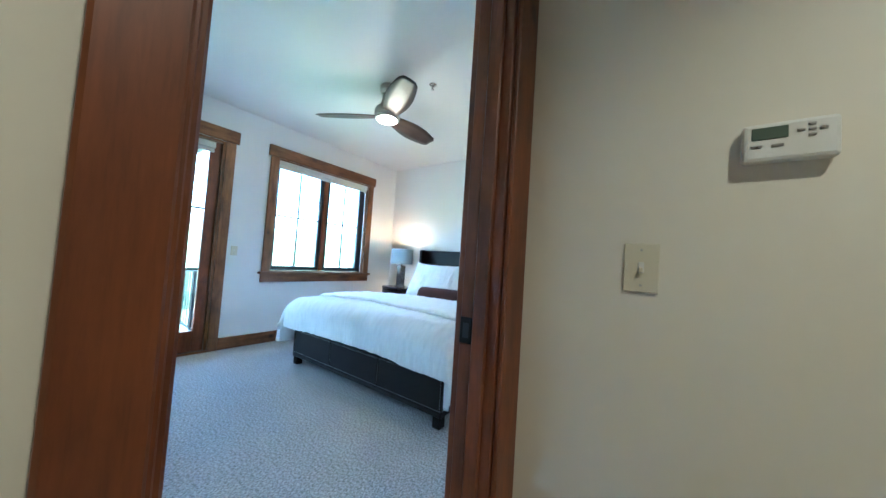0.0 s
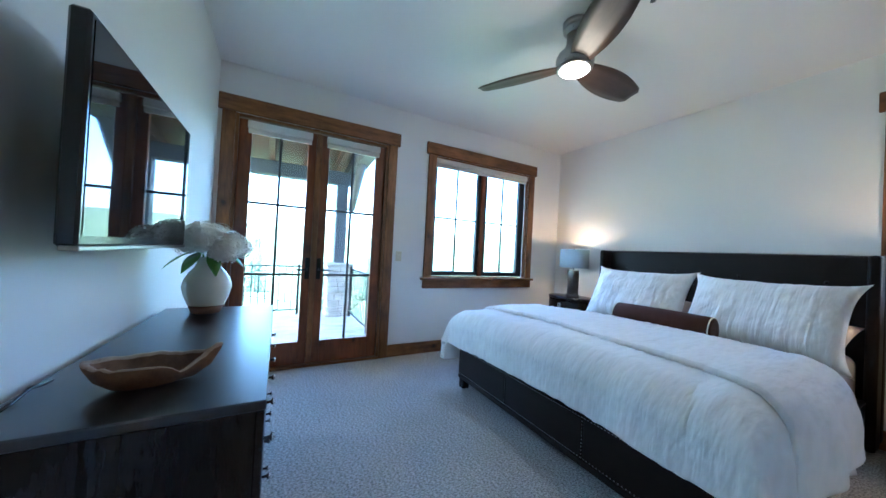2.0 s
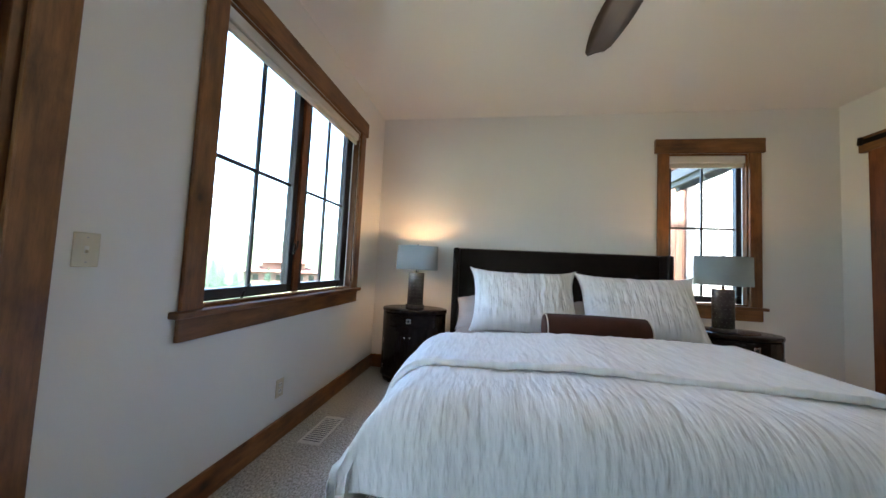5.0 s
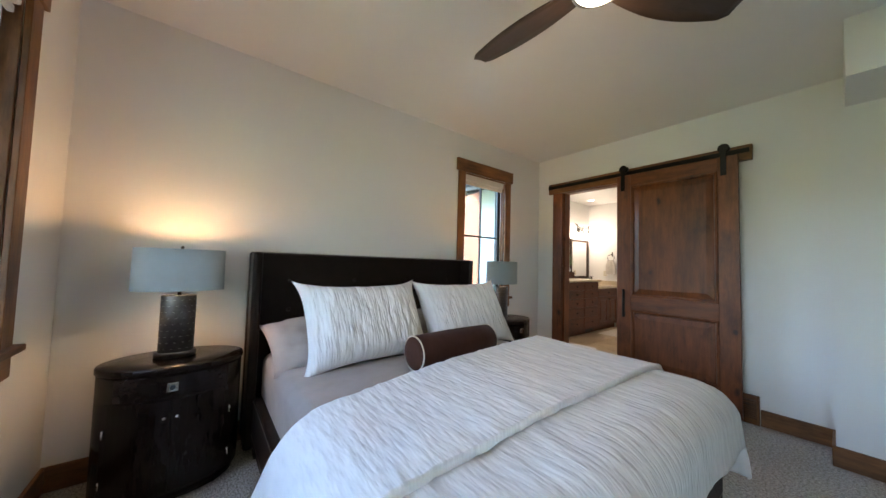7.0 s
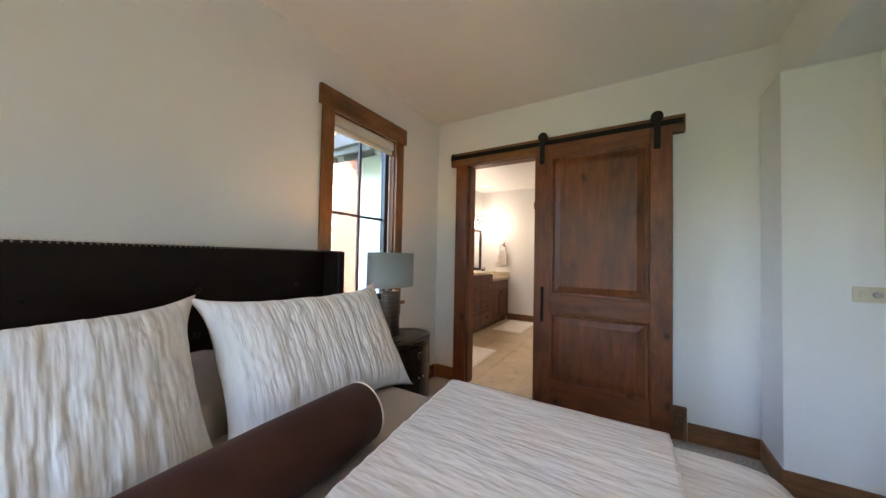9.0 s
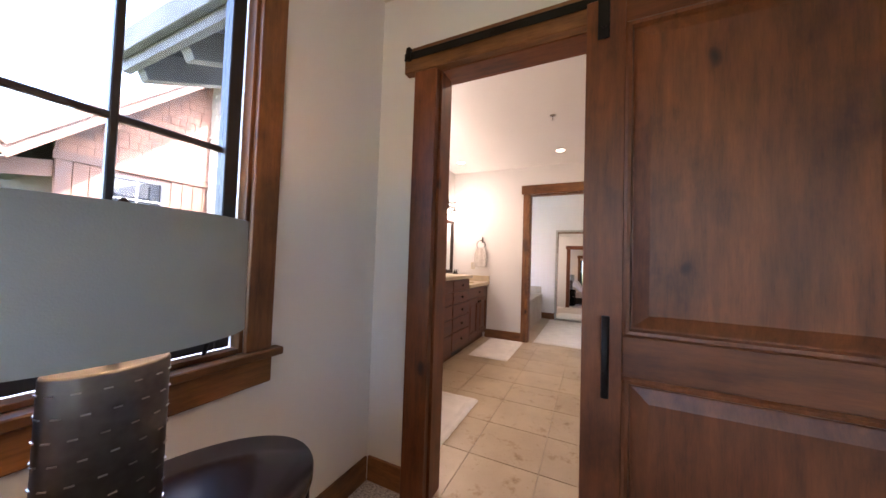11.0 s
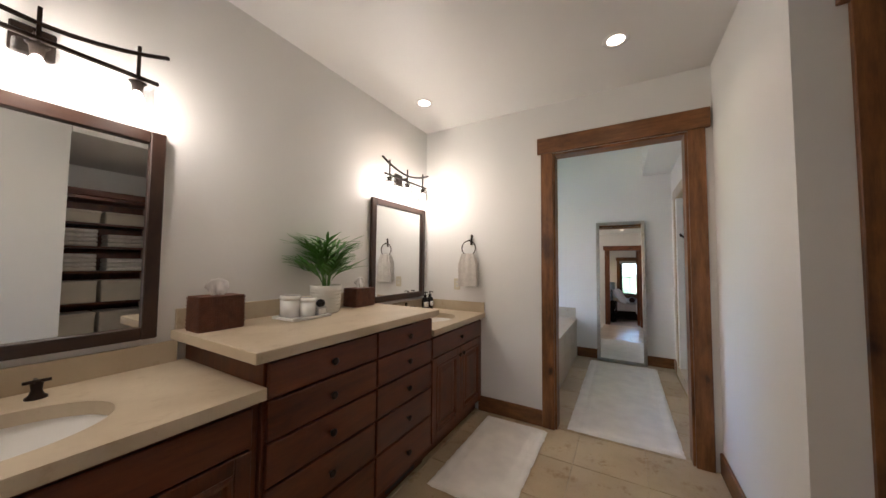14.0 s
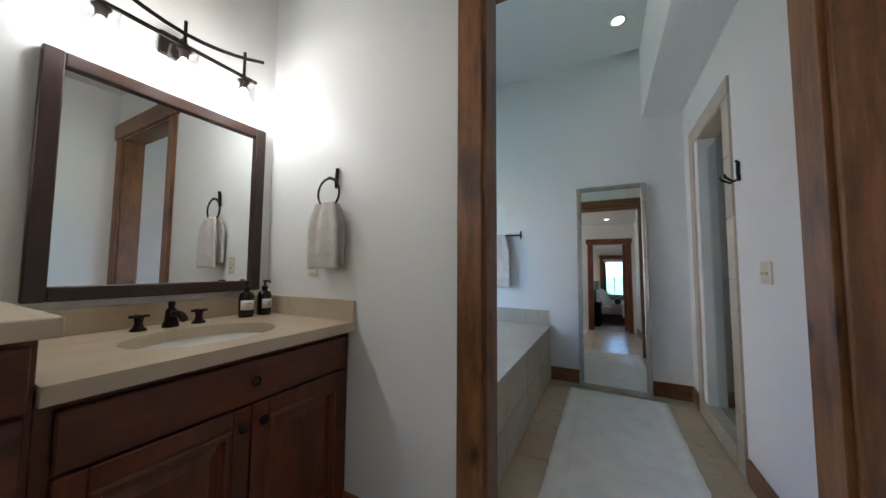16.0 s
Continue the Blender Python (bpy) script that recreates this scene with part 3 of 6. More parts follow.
part("header", boxes((0.125, 1.355, 0.131, 0.162, 2.44, 2.585), bevel=0.003), TRIM["x"], id_)
cd = new("door_5")
cd.matrix_world = pose(2.50, 0, 0, 0, 0, -90)
tagged(cd, "closed two-panel closet door of dark knotty alder", "door", "", "structure")
frame_boards(cd, 1.62, 2.40, 2.40, head=0.14)
liner(cd, 1.62, 2.40, 0, 2.44, 0.0, 0.12, 0.02, False)
for a, b in ((1.642, 1.75), (2.27, 2.378)):
    part("stile", boxes((a, b, 0.03, 0.07, 0.01, 2.40), bevel=0.003), DOORW["z"], cd)
for a, b in ((0.01, 0.25), (0.92, 1.08), (2.28, 2.40)):
    part("rail", boxes((1.75, 2.27, 0.0305, 0.0695, a, b), bevel=0.003), DOORW["x"], cd)
for a, b in ((0.25, 0.92), (1.08, 2.28)):
    part("panel", ogee_panel(1.75, 2.27, a, b, 0.032), DOORW["z"], cd)
part("backing", boxes((1.75, 2.27, 0.05, 0.066, 0.25, 2.28)), DOORW["z"], cd)
lv = part("door_handle", cylinder((1.71, 0.03, 0.98), (1.71, -0.03, 0.98), 0.012), BRONZE, cd, "oiled bronze lever")
part("lever", tube([(1.71, -0.03, 0.98), (1.80, -0.035, 0.98)], 0.010), BRONZE, lv)


def skirting(name, x0, x1, y0, y1, mats=None, h=0.14):
    long = "x" if abs(x1 - x0) > abs(y1 - y0) else "y"
    setting(name, boxes((x0, x1, y0, y1, 0.0, h), bevel=0.004), (mats or TRIM)[long])


K = 0.018
skirting("baseboard", WX, WX + K, SY, FD[0] - 0.102)
skirting("baseboard", WX, WX + K, FD[1] + 0.102, 0)
skirting("baseboard", WX + K, -K, -K, 0)
skirting("baseboard", -K, 0, -0.262, -K)
skirting("baseboard", -K, 0, -2.71, -2.30)
skirting("baseboard", -0.357, -K, -2.71, -2.71 + K)
skirting("baseboard", -0.357 - K, -0.357, -3.10 + K, -2.71 + K)
skirting("baseboard", -0.80, -0.357, -3.10, -3.10 + K)
skirting("baseboard", -0.80 - K, -0.80, -3.30, -3.10 + K)
skirting("baseboard", WX + K, -0.80, SY, SY + K)
skirting("baseboard", -0.69, 2.4, -3.325 - K, -3.325)
skirting("baseboard", BX - K, BX, -0.153, 0.46)
skirting("baseboard", 2.50, BX, RY, RY + K)
skirting("baseboard", 0.13, 1.50 + K, RY - 0.06, RY - 0.06 + K)
skirting("baseboard", 2.50 - K, 2.50, -1.518, RY + K)
skirting("baseboard", TX - K, TX, -1.40, -0.145)
skirting("baseboard", 3.815, 4.95, -1.40, -1.40 + K)
skirting("baseboard", 5.97, TX - K, -1.40, -1.40 + K)

# ---- wall and ceiling fittings ----
def plate(x, y, z, turn, w, h, label, name="light_switch", kind="toggle", cat="light switch"):
    s = thing(name, x, y, z, label, cat, "wall plates", turn)
    part("cover_plate", boxes((-w / 2, w / 2, -0.006, 0, -h / 2, h / 2), bevel=0.002), IVORY, s)
    for zz in (h * 0.36, -h * 0.36):
        part("screw", cylinder((0, -0.0075, zz), (0, -0.005, zz), 0.003, 8), NICKEL, s)
    if kind == "toggle":
        part("surround", boxes((-0.006, 0.006, -0.0075, -0.005, -0.013, 0.013), bevel=0.001), WHITEPL, s)
        part("toggle", boxes((-0.004, 0.004, -0.018, -0.006, -0.011, 0.0), bevel=0.0015), IVORY, s)
    elif kind == "double":
        for u in (-0.023, 0.023):
            part("toggle", boxes((u - 0.004, u + 0.004, -0.018, -0.006, -0.011, 0.004), bevel=0.0015), IVORY, s)
    elif kind == "outlet":
        for zz in (0.02, -0.02):
            part("socket", boxes((-0.016, 0.016, -0.0085, -0.005, zz - 0.014, zz + 0.014), bevel=0.004), WHITEPL, s)
            # Dark bars on the face colour in the shade of uncut slots.
            part("slot_shade", boxes((-0.008, -0.005, -0.009, -0.008, zz - 0.003, zz + 0.006), (0.005, 0.008, -0.009, -0.008, zz - 0.003, zz + 0.006)), CLAD, s)
    else:
        part("dial", cylinder((0.025, -0.006, 0), (0.025, -0.018, 0), 0.017, 20), NICKEL, s)
        part("key", boxes((-0.04, -0.012, -0.009, -0.005, -0.016, 0.016), bevel=0.002), IVORY, s)
    return s


plate(-0.393, -3.3255, 1.217, 0, 0.070, 0.114, "ivory toggle light switch on the beige hall wall")
plate(WX + 0.0005, -2.63, 1.177, 90, 0.070, 0.114, "ivory toggle light switch beside the french doors")
plate(-0.3575, -3.045, 1.200, -90, 0.125, 0.085, "ivory plate with a round dimmer knob", kind="dial")
plate(WX + 0.0005, -1.585, 0.34, 90, 0.070, 0.114, "ivory wall outlet under the window", "outlet", "outlet", "outlet")
plate(BX - 0.0005, 0.71, 1.22, -90, 0.070, 0.114, "ivory outlet above the vanity splash", "outlet", "outlet", "outlet")
plate(4.62, -1.3995, 1.20, 180, 0.115, 0.114, "ivory double light switch in the tub room", "light_switch", "double")

th = thing("thermostat", -0.164, -3.3255, 1.473, "white wall thermostat with a small green display", "thermostat")
part("body", boxes((-0.064, 0.064, -0.028, 0, -0.038, 0.038), bevel=0.007, seg=2), WHITEPL, th)
LCD = plain("green_grey_display", (0.10, 0.13, 0.10), 0.2)
part("display", boxes((-0.052, -0.002, -0.0295, -0.027, 0.004, 0.028), bevel=0.001), LCD, th, "green-grey display")
for u, w in ((0.028, 0), (0.014, -0.0), (0.042, 0.0)):
    part("button", boxes((u - 0.005, u + 0.005, -0.0305, -0.027, 0.012, 0.017), bevel=0.001), NICKEL, th)
for zz in (0.024, 0.004):
    part("button", boxes((0.023, 0.033, -0.0305, -0.027, zz - 0.0025, zz + 0.0025), bevel=0.001), NICKEL, th)
for u in (-0.045, -0.016):
    part("button", boxes((u - 0.008, u + 0.008, -0.0300, -0.027, -0.012, -0.006), bevel=0.001), NICKEL, th)

fv = thing("floor_register", -4.37, -1.385, 0.0, "white steel floor register set in the carpet", "floor vent")
part("frame", boxes((-0.075, 0.075, -0.18, -0.165, 0, 0.008), (-0.075, 0.075, 0.165, 0.18, 0, 0.008), (-0.075, -0.06, -0.165, 0.165, 0, 0.008), (0.06, 0.075, -0.165, 0.165, 0, 0.008), bevel=0.002), WHITEPL, fv)
# Flat dark sheet stands for the shade down the duct.
part("duct_shade", boxes((-0.06, 0.06, -0.165, 0.165, 0.0005, 0.002)), CLAD, fv)
for i in range(14):
    y = -0.155 + i * 0.0238
    part("slat", boxes((-0.06, 0.06, y - 0.004, y + 0.004, 0.002, 0.007)), WHITEPL, fv)
bv = thing("wall_register", 0, -2.21, 0.0, "stained wood air grille at the foot of the wall", "air vent", "", -90)
part("frame", boxes((-0.085, -0.065, -0.03, 0, 0, 0.25), (0.065, 0.085, -0.03, 0, 0, 0.25), (-0.065, 0.065, -0.03, 0, 0.21, 0.25), (-0.065, 0.065, -0.03, 0, 0, 0.05), bevel=0.003), TRIM["z"], bv)
# Dark sheet behind the slats colours in the shade of the air opening.
part("backing", boxes((-0.065, 0.065, -0.006, -0.001, 0.05, 0.21)), CLAD, bv)
for i in range(9):
    z = 0.058 + i * 0.017
    part("slat", boxes((-0.065, 0.065, -0.024, -0.006, z, z + 0.008)), TRIM["x"], bv)


def sprinkler(x, y, z):
    s = thing("fire_sprinkler", x, y, z, "small chrome fire sprinkler under the white ceiling", "sprinkler", "fire sprinklers")
    part("escutcheon", turned([(0.036, 0.0), (0.036, -0.005), (0.018, -0.014)][::-1], 24), CHROME, s)
    part("head", turned([(0.016, -0.052), (0.016, -0.049), (0.005, -0.047), (0.005, -0.014)], 16), CHROME, s)
    part("yoke", tube([(0.013, 0, -0.014), (0.016, 0, -0.03), (0.006, 0, -0.047)], 0.003, 6), CHROME, s)
    part("yoke", tube([(-0.013, 0, -0.014), (-0.016, 0, -0.03), (-0.006, 0, -0.047)], 0.003, 6), CHROME, s)


sprinkler(-2.205, -1.957, H)
sprinkler(1.93, -0.79, H + 0.003)

WARMGLOW = glow("warm_lamp_glass", (1.0, 0.80, 0.56), 0.5)


def lamp_light(name, x, y, z, watts, col, radius):
    l = new(name, bpy.data.lights.new(name, "POINT"))
    l.data.energy, l.data.color, l.data.shadow_soft_size = watts, col, radius
    l.location = (x, y, z)
    return l


def downlight(x, y, z, watts, col=(1.0, 0.71, 0.49)):
    d = thing("downlight", x, y, z, "lit recessed ceiling downlight with white trim", "ceiling light", "recessed downlights")
    part("trim_ring", turned([(0.052, -0.002), (0.075, -0.006), (0.080, -0.001), (0.080, 0.0)], 32, cap=False), PORCELAIN, d)
    part("lens", turned([(0.052, -0.0015), (0.03, -0.006), (0.001, -0.008)][::-1], 24, cap=False), WARMGLOW, d)
    l = new("downlight_beam", bpy.data.lights.new("downlight_beam", "SPOT"))
    l.data.energy, l.data.color, l.data.shadow_soft_size, l.data.spot_size, l.data.spot_blend = watts, col, 0.05, radians(130), 0.7
    l.location = (x, y, z - 0.02)


# Unseen hall fitting, added to brighten the hall wall from above.
downlight(0.35, -4.15, 2.502, HALL_W, (1.0, 0.78, 0.50))

# ---- ceiling fan ----
fan = thing("ceiling_fan", -2.617, -2.131, H, "brushed nickel three-blade ceiling fan with a lit lamp", "ceiling fan")
fan.scale = (1, 1, 0.80)
part("canopy", turned([(0.060, -0.10), (0.066, -0.085), (0.085, -0.07), (0.085, -0.05), (0.078, -0.045), (0.090, -0.03), (0.090, 0.0)], 40), NICKEL, fan)
part("motor", turned([(0.105, -0.40), (0.125, -0.375), (0.127, -0.32), (0.115, -0.28), (0.075, -0.23), (0.060, -0.17), (0.062, -0.10)], 40), NICKEL, fan)
part("lamp_ring", turned([(0.104, -0.415), (0.116, -0.412), (0.118, -0.398), (0.104, -0.395)], 40), NICKEL, fan)
part("lamp_glass", turned([(0.02, -0.446), (0.06, -0.440), (0.092, -0.425), (0.105, -0.408)], 40), glow("fan_lamp_glass", (1.0, 0.82, 0.62), 0.45), fan, "glowing opal lamp glass")
BLADE = wood("fan_blade_walnut", (0.035, 0.022, 0.016), (0.085, 0.055, 0.040), "x", 0.45, 0)


def blade_mesh():
    bm = bmesh.new()
    n = 16
    top, bot = [], []
    for i in range(n + 1):
        s = i / n
        r = 0.09 + 0.63 * s
        w = 0.055 + 0.052 * math.sin(math.pi * min(1.0, s * 0.92 + 0.06)) + 0.012 * s
        if s > 0.93:
            w *= 1 - 0.28 * ((s - 0.93) / 0.07) ** 2
        lift = 0.0
        row_t, row_b = [], []
        for k in range(5):
            v = -1 + k / 2
            y = v * w
            z = lift + y * math.tan(radians(-19)) + 0.006 * (1 - v * v)
            row_t.append(bm.verts.new((r, y, z + 0.004)))
            row_b.append(bm.verts.new((r, y, z - 0.004)))
        top.append(row_t)
        bot.append(row_b)
    for i in range(n):
        for k in range(4):
            bm.faces.new((top[i][k], top[i + 1][k], top[i + 1][k + 1], top[i][k + 1])).smooth = True
            bm.faces.new((bot[i][k], bot[i][k + 1], bot[i + 1][k + 1], bot[i + 1][k])).smooth = True
        for k in (0, 4):
            bm.faces.new((top[i][k], bot[i][k], bot[i + 1][k], top[i + 1][k]))
    for i in (0, n):
        for k in range(4):
            bm.faces.new((top[i][k], top[i][k + 1], bot[i][k + 1], bot[i][k]))
    return bm


for a in (92, 210, 330):
    b = part("blade", blade_mesh(), BLADE, fan, "dark walnut blade")
    b.matrix_basis = pose(0, 0, -0.372, 0, 0, a)
lamp_light("fan_lamp", -2.617, -2.131, H - 0.48, FAN_W, (1.0, 0.72, 0.45), 0.09)

# ---- bed ----
def nailheads(lines, step=0.020, r=0.0046):
    """Rows of domed nail heads; each line is (start, end, outward normal)."""
    verts, faces = [], []
    for p0, p1, nrm in lines:
        p0, p1, nrm = Vector(p0), Vector(p1), Vector(nrm)
        n = max(1, int((p1 - p0).length / step))
        d = (p1 - p0).normalized()
        e = d.cross(nrm)
        for i in range(n + 1):
            c = p0 + (p1 - p0) * i / n
            k = len(verts)
            verts += [c + r * d, c + r * e, c - r * d, c - r * e, c + r * 0.7 * nrm]
            faces += [(k, k + 1, k + 4), (k + 1, k + 2, k + 4), (k + 2, k + 3, k + 4), (k + 3, k, k + 4)]
    bm = bmesh.new()
    vs = [bm.verts.new(v) for v in verts]
    for f in faces:
        bm.faces.new([vs[i] for i in f])
    return bm


BXC = -2.61   # bed centre line
bed = thing("bed", BXC, 0, 0, "king bed upholstered in dark brown leather with nailhead trim", "bed")
LF, BF = 1.0, -2.335


def padded(x0, x1, y0, y1, z0, z1, r=0.02):
    return boxes((x0, x1, y0, y1, z0, z1), bevel=r, seg=3)


for i in range(3):
    w = 2 * LF / 3
    part("foot_panel", padded(-LF + i * w + 0.002, -LF + (i + 1) * w - 0.002, BF, BF + 0.06, 0.125, 0.375, 0.012), LEATHER, bed)
part("foot_rail", padded(-LF, LF, BF + 0.002, BF + 0.06, 0.085, 0.125, 0.008), LEATHER, bed)
for s in (-1, 1):
    a, b = sorted((s * (LF - 0.06), s * LF))
    part("side_rail", padded(a, b, BF + 0.06, -0.25, 0.085, 0.375, 0.012), LEATHER, bed)
    for y in (BF + 0.045, -0.30):
        part("leg", boxes((s * (LF - 0.045) - 0.035, s * (LF - 0.045) + 0.035, y - 0.035, y + 0.035, 0, 0.09), bevel=0.006), ESPRESSO["z"], bed)
nl = [((-LF + 0.01, BF - 0.001, zz), (LF - 0.01, BF - 0.001, zz), (0, -1, 0)) for zz in (0.138, 0.362)]
nl += [((x, BF - 0.001, 0.138), (x, BF - 0.001, 0.362), (0, -1, 0)) for x in (-LF + 0.012, -LF / 3, LF / 3, LF - 0.012)]
nl += [((s * (LF + 0.001), BF + 0.02, zz), (s * (LF + 0.001), -0.26, zz), (s, 0, 0)) for s in (-1, 1) for zz in (0.138, 0.362)]
nl += [((-1.03, -0.045, 1.392), (1.03, -0.045, 1.392), (0, 0, 1)), ((-1.03, -0.12, 1.382), (1.03, -0.12, 1.382), (0, -1, 0.3))]
tagged(part("nailhead_trim", nailheads(nl), NICKEL, bed, "rows of nickel nail heads"), "", "", "", "stuff")
hbd = part("headboard", padded(-1.05, 1.05, -0.115, -0.03, 0.06, 1.388, 0.02), LEATHER, bed)
for k in range(4):
    for j in range(2):
        part("tufted_button", turned([(0.004, -0.004), (0.014, 0.0), (0.011, 0.005), (0.002, 0.008)], 12), LEATHER, hbd).matrix_basis = pose(-0.78 + k * 0.52, -0.116, 0.95 + j * 0.22, 90, 0, 0)
for s in (-1, 1):
    a, b = sorted((s * 1.045, s * 0.985))
    part("wing", padded(a, b, -0.265, -0.10, 0.03, 1.385, 0.02), LEATHER, bed)

mat_ = thing("mattress", BXC, 0, 0, "thick mattress in a taupe fitted sheet on the bed", "mattress")
mbm = boxes((-0.945, 0.945, -2.26, -0.125, 0.30, 0.655), bevel=0.07, seg=4)
for f in mbm.faces:
    f.smooth = True
part("fitted_sheet", mbm, SHEET, mat_)


def fold_axis(s, flat, r, drop):
    """Arc length s from the middle: run along, then round an edge of radius r and hang."""
    a = abs(s)
    sg = 1 if s >= 0 else -1
    if a <= flat:
        return s, 0.0
    a -= flat
    if a <= r * math.pi / 2:
        t = a / r
        return sg * (flat + r * math.sin(t)), r * (1 - math.cos(t))
    return sg * (flat + r), r + min(a - r * math.pi / 2, drop)


def quilt(name, parent, y_head, y_foot, top, halfw, r, drop_l, drop_r, foot_drop, thick, seed, slant=0.0, wrinkle=1.0, nx=150, ny=110):
    bm = bmesh.new()
    arc_l, arc_r = halfw + r * math.pi / 2 + drop_l, halfw + r * math.pi / 2 + drop_r
    run = y_head - y_foot
    arc_f = run + (r * math.pi / 2 + foot_drop if foot_drop else 0)
    grid = []
    for j in range(ny + 1):
        v = arc_f * j / ny
        row = []
        for i in range(nx + 1):
            s = -arc_l + (arc_l + arc_r) * i / nx
            x, dx = fold_axis(s, halfw, r, 9)
            vv = v
            y, dy = fold_axis(vv, run, r, 9) if foot_drop else (vv, 0)
            yy = y_head - y + slant * (x / halfw) * (1 - v / arc_f)
            dz = (dx ** 4 + dy ** 4) ** 0.25
            p = Vector((x, yy, 0))
            crown = 0.035 * (1 - (x / (halfw + r)) ** 2)
            hang = min(1.0, dx / 0.25)
            hangf = min(1.0, dy / 0.15)
            n1 = noise.noise(Vector((s * 2.1, v * 1.6, seed)))
            n2 = noise.noise(Vector((s * 14 + 2.2 * n1, v * 2.4, seed + 3)))
            n3 = noise.noise(Vector((s * 30, v * 5.5, seed + 7)))
            z = top + crown - dz + 0.012 * n1 + wrinkle * (0.007 * n2 + 0.006 * n3)
            wave = noise.noise(Vector((v * 4.2, 0.3, seed + 11)))
            wavef = noise.noise(Vector((s * 4.0, 2.3, seed + 13)))
            sg = 1 if x > 0 else -1
            x += sg * hang * ((0.025 if sg > 0 else 0.07) + 0.035 * wave + 0.05 * dx * (1 + wave))
            yy -= hangf * (0.02 + 0.02 * wavef)
            x += wrinkle * 0.004 * n2 * hang
            row.append(bm.verts.new((x, yy, max(z, 0.03))))
        grid.append(row)
    for j in range(ny):
        for i in range(nx):
            bm.faces.new((grid[j][i], grid[j + 1][i], grid[j + 1][i + 1], grid[j][i + 1])).smooth = True
    ob = part(name, bm, GAUZE, parent)
    so = ob.modifiers.new("thickness", "SOLIDIFY")
    so.thickness, so.offset = thick, -1
    return ob


dv = thing("duvet", BXC, 0, 0, "white crinkled cotton duvet turned back over the bed", "duvet")
quilt("cover", dv, -1.40, -2.245, 0.715, 0.90, 0.14, 0.34, 0.34, 0.19, 0.035, 5.0, 0.12)
quilt("turned_back_fold", dv, -1.33, -2.05, 0.752, 0.905, 0.15, 0.27, 0.30, 0.0, 0.030, 21.0, 0.14, 0.9, 150, 70)


def cushion(name, w, h, t, mat, parent, ears=0.03, n=34, seed=1.0, wr=1.0, power=0.5):
    """A stuffed cushion standing in its x-z plane, y is its thickness."""
    bm = bmesh.new()
    for side in (-1, 1):
        g = []
        for j in range(n + 1):
            row = []
            for i in range(n + 1):
                u, v = -1 + 2 * i / n, -1 + 2 * j / n
                e = max(0.0, (1 - u ** 4) * (1 - v ** 4)) ** power
                pinch = 1 - 0.085 * (1 - abs(u) ** 2) * abs(v) ** 3 - 0.045 * (1 - abs(v) ** 2) * abs(u) ** 3
                corner = ears * (abs(u) * abs(v)) ** 6
                x = u * w / 2 * pinch + (corner if u > 0 else -corner) * (abs(u) > 0.5)
                z = v * h / 2 * pinch + (corner if v > 0 else -corner) * (abs(v) > 0.5)
                wri = wr * (0.010 * noise.noise(Vector((u * 9, v * 1.8, seed + side))) + 0.006 * noise.noise(Vector((u * 24 + 2 * noise.noise(Vector((u * 3, v * 5, seed))), v * 3.2, seed + side))) + 0.008 * noise.noise(Vector((u * 3, v * 3, seed + 5)))) * min(1, e * 2)
                row.append(bm.verts.new((x, side * (t / 2 * e + wri), z)))
            g.append(row)
        for j in range(n):
            for i in range(n):
                f = (g[j][i], g[j][i + 1], g[j + 1][i + 1], g[j + 1][i])
                bm.faces.new(f if side < 0 else f[::-1]).smooth = True
    bmesh.ops.remove_doubles(bm, verts=bm.verts, dist=0.0006)
    return part(name, bm, mat, parent)


PGAUZE = gauze_mat("pillow_gauze", (0.86, 0.85, 0.83), 0.9, 0.42)
for k, (x, y, rz, lean, sd) in enumerate(((-2.970, -0.66, 2, -29, 2.0), (-2.05, -0.68, -2, -31, 9.0))):
    p = thing("pillow", x, y, 0.90, "white crinkled cotton sham leaning on taupe pillows", "pillow", "white shams")
    p.matrix_world = pose(x, y, 0.905, lean, 0, rz)
    cushion("sham", 0.88, 0.57, 0.25, PGAUZE, p, 0.045, 72, sd, 1.1)
for k, (x, rz, sd) in enumerate(((-3.10, 5, 4.0), (-2.13, -4, 14.0))):
    p = thing("pillow", x, -0.36, 0.76, "taupe cotton pillow lying behind the white sham", "pillow", "taupe pillows")
    p.matrix_world = pose(x, -0.40, 0.745, -62, 0, rz)
    cushion("pillowcase", 0.95, 0.50, 0.19, SHEET, p, 0.01, 26, sd, 1.6)
bl = thing("bolster", -2.515, -0.99, 0.77, "brown velvet bolster cushion with cream piping", "cushion")
bl.matrix_world = pose(-2.515, -1.085, 0.77, 0, 90, 3)
part("cover", turned([(0.07, -0.352), (0.096, -0.349), (0.107, -0.338), (0.110, -0.2), (0.112, 0.0), (0.110, 0.2), (0.107, 0.338), (0.096, 0.349), (0.07, 0.352)], 40), BROWNF, bl)
for z in (-0.342, 0.342):
    part("piping", tube([(0.105 * math.cos(a * math.pi / 24), 0.105 * math.sin(a * math.pi / 24), z) for a in range(49)], 0.0045, 8), PIPING, bl, "cream piping")

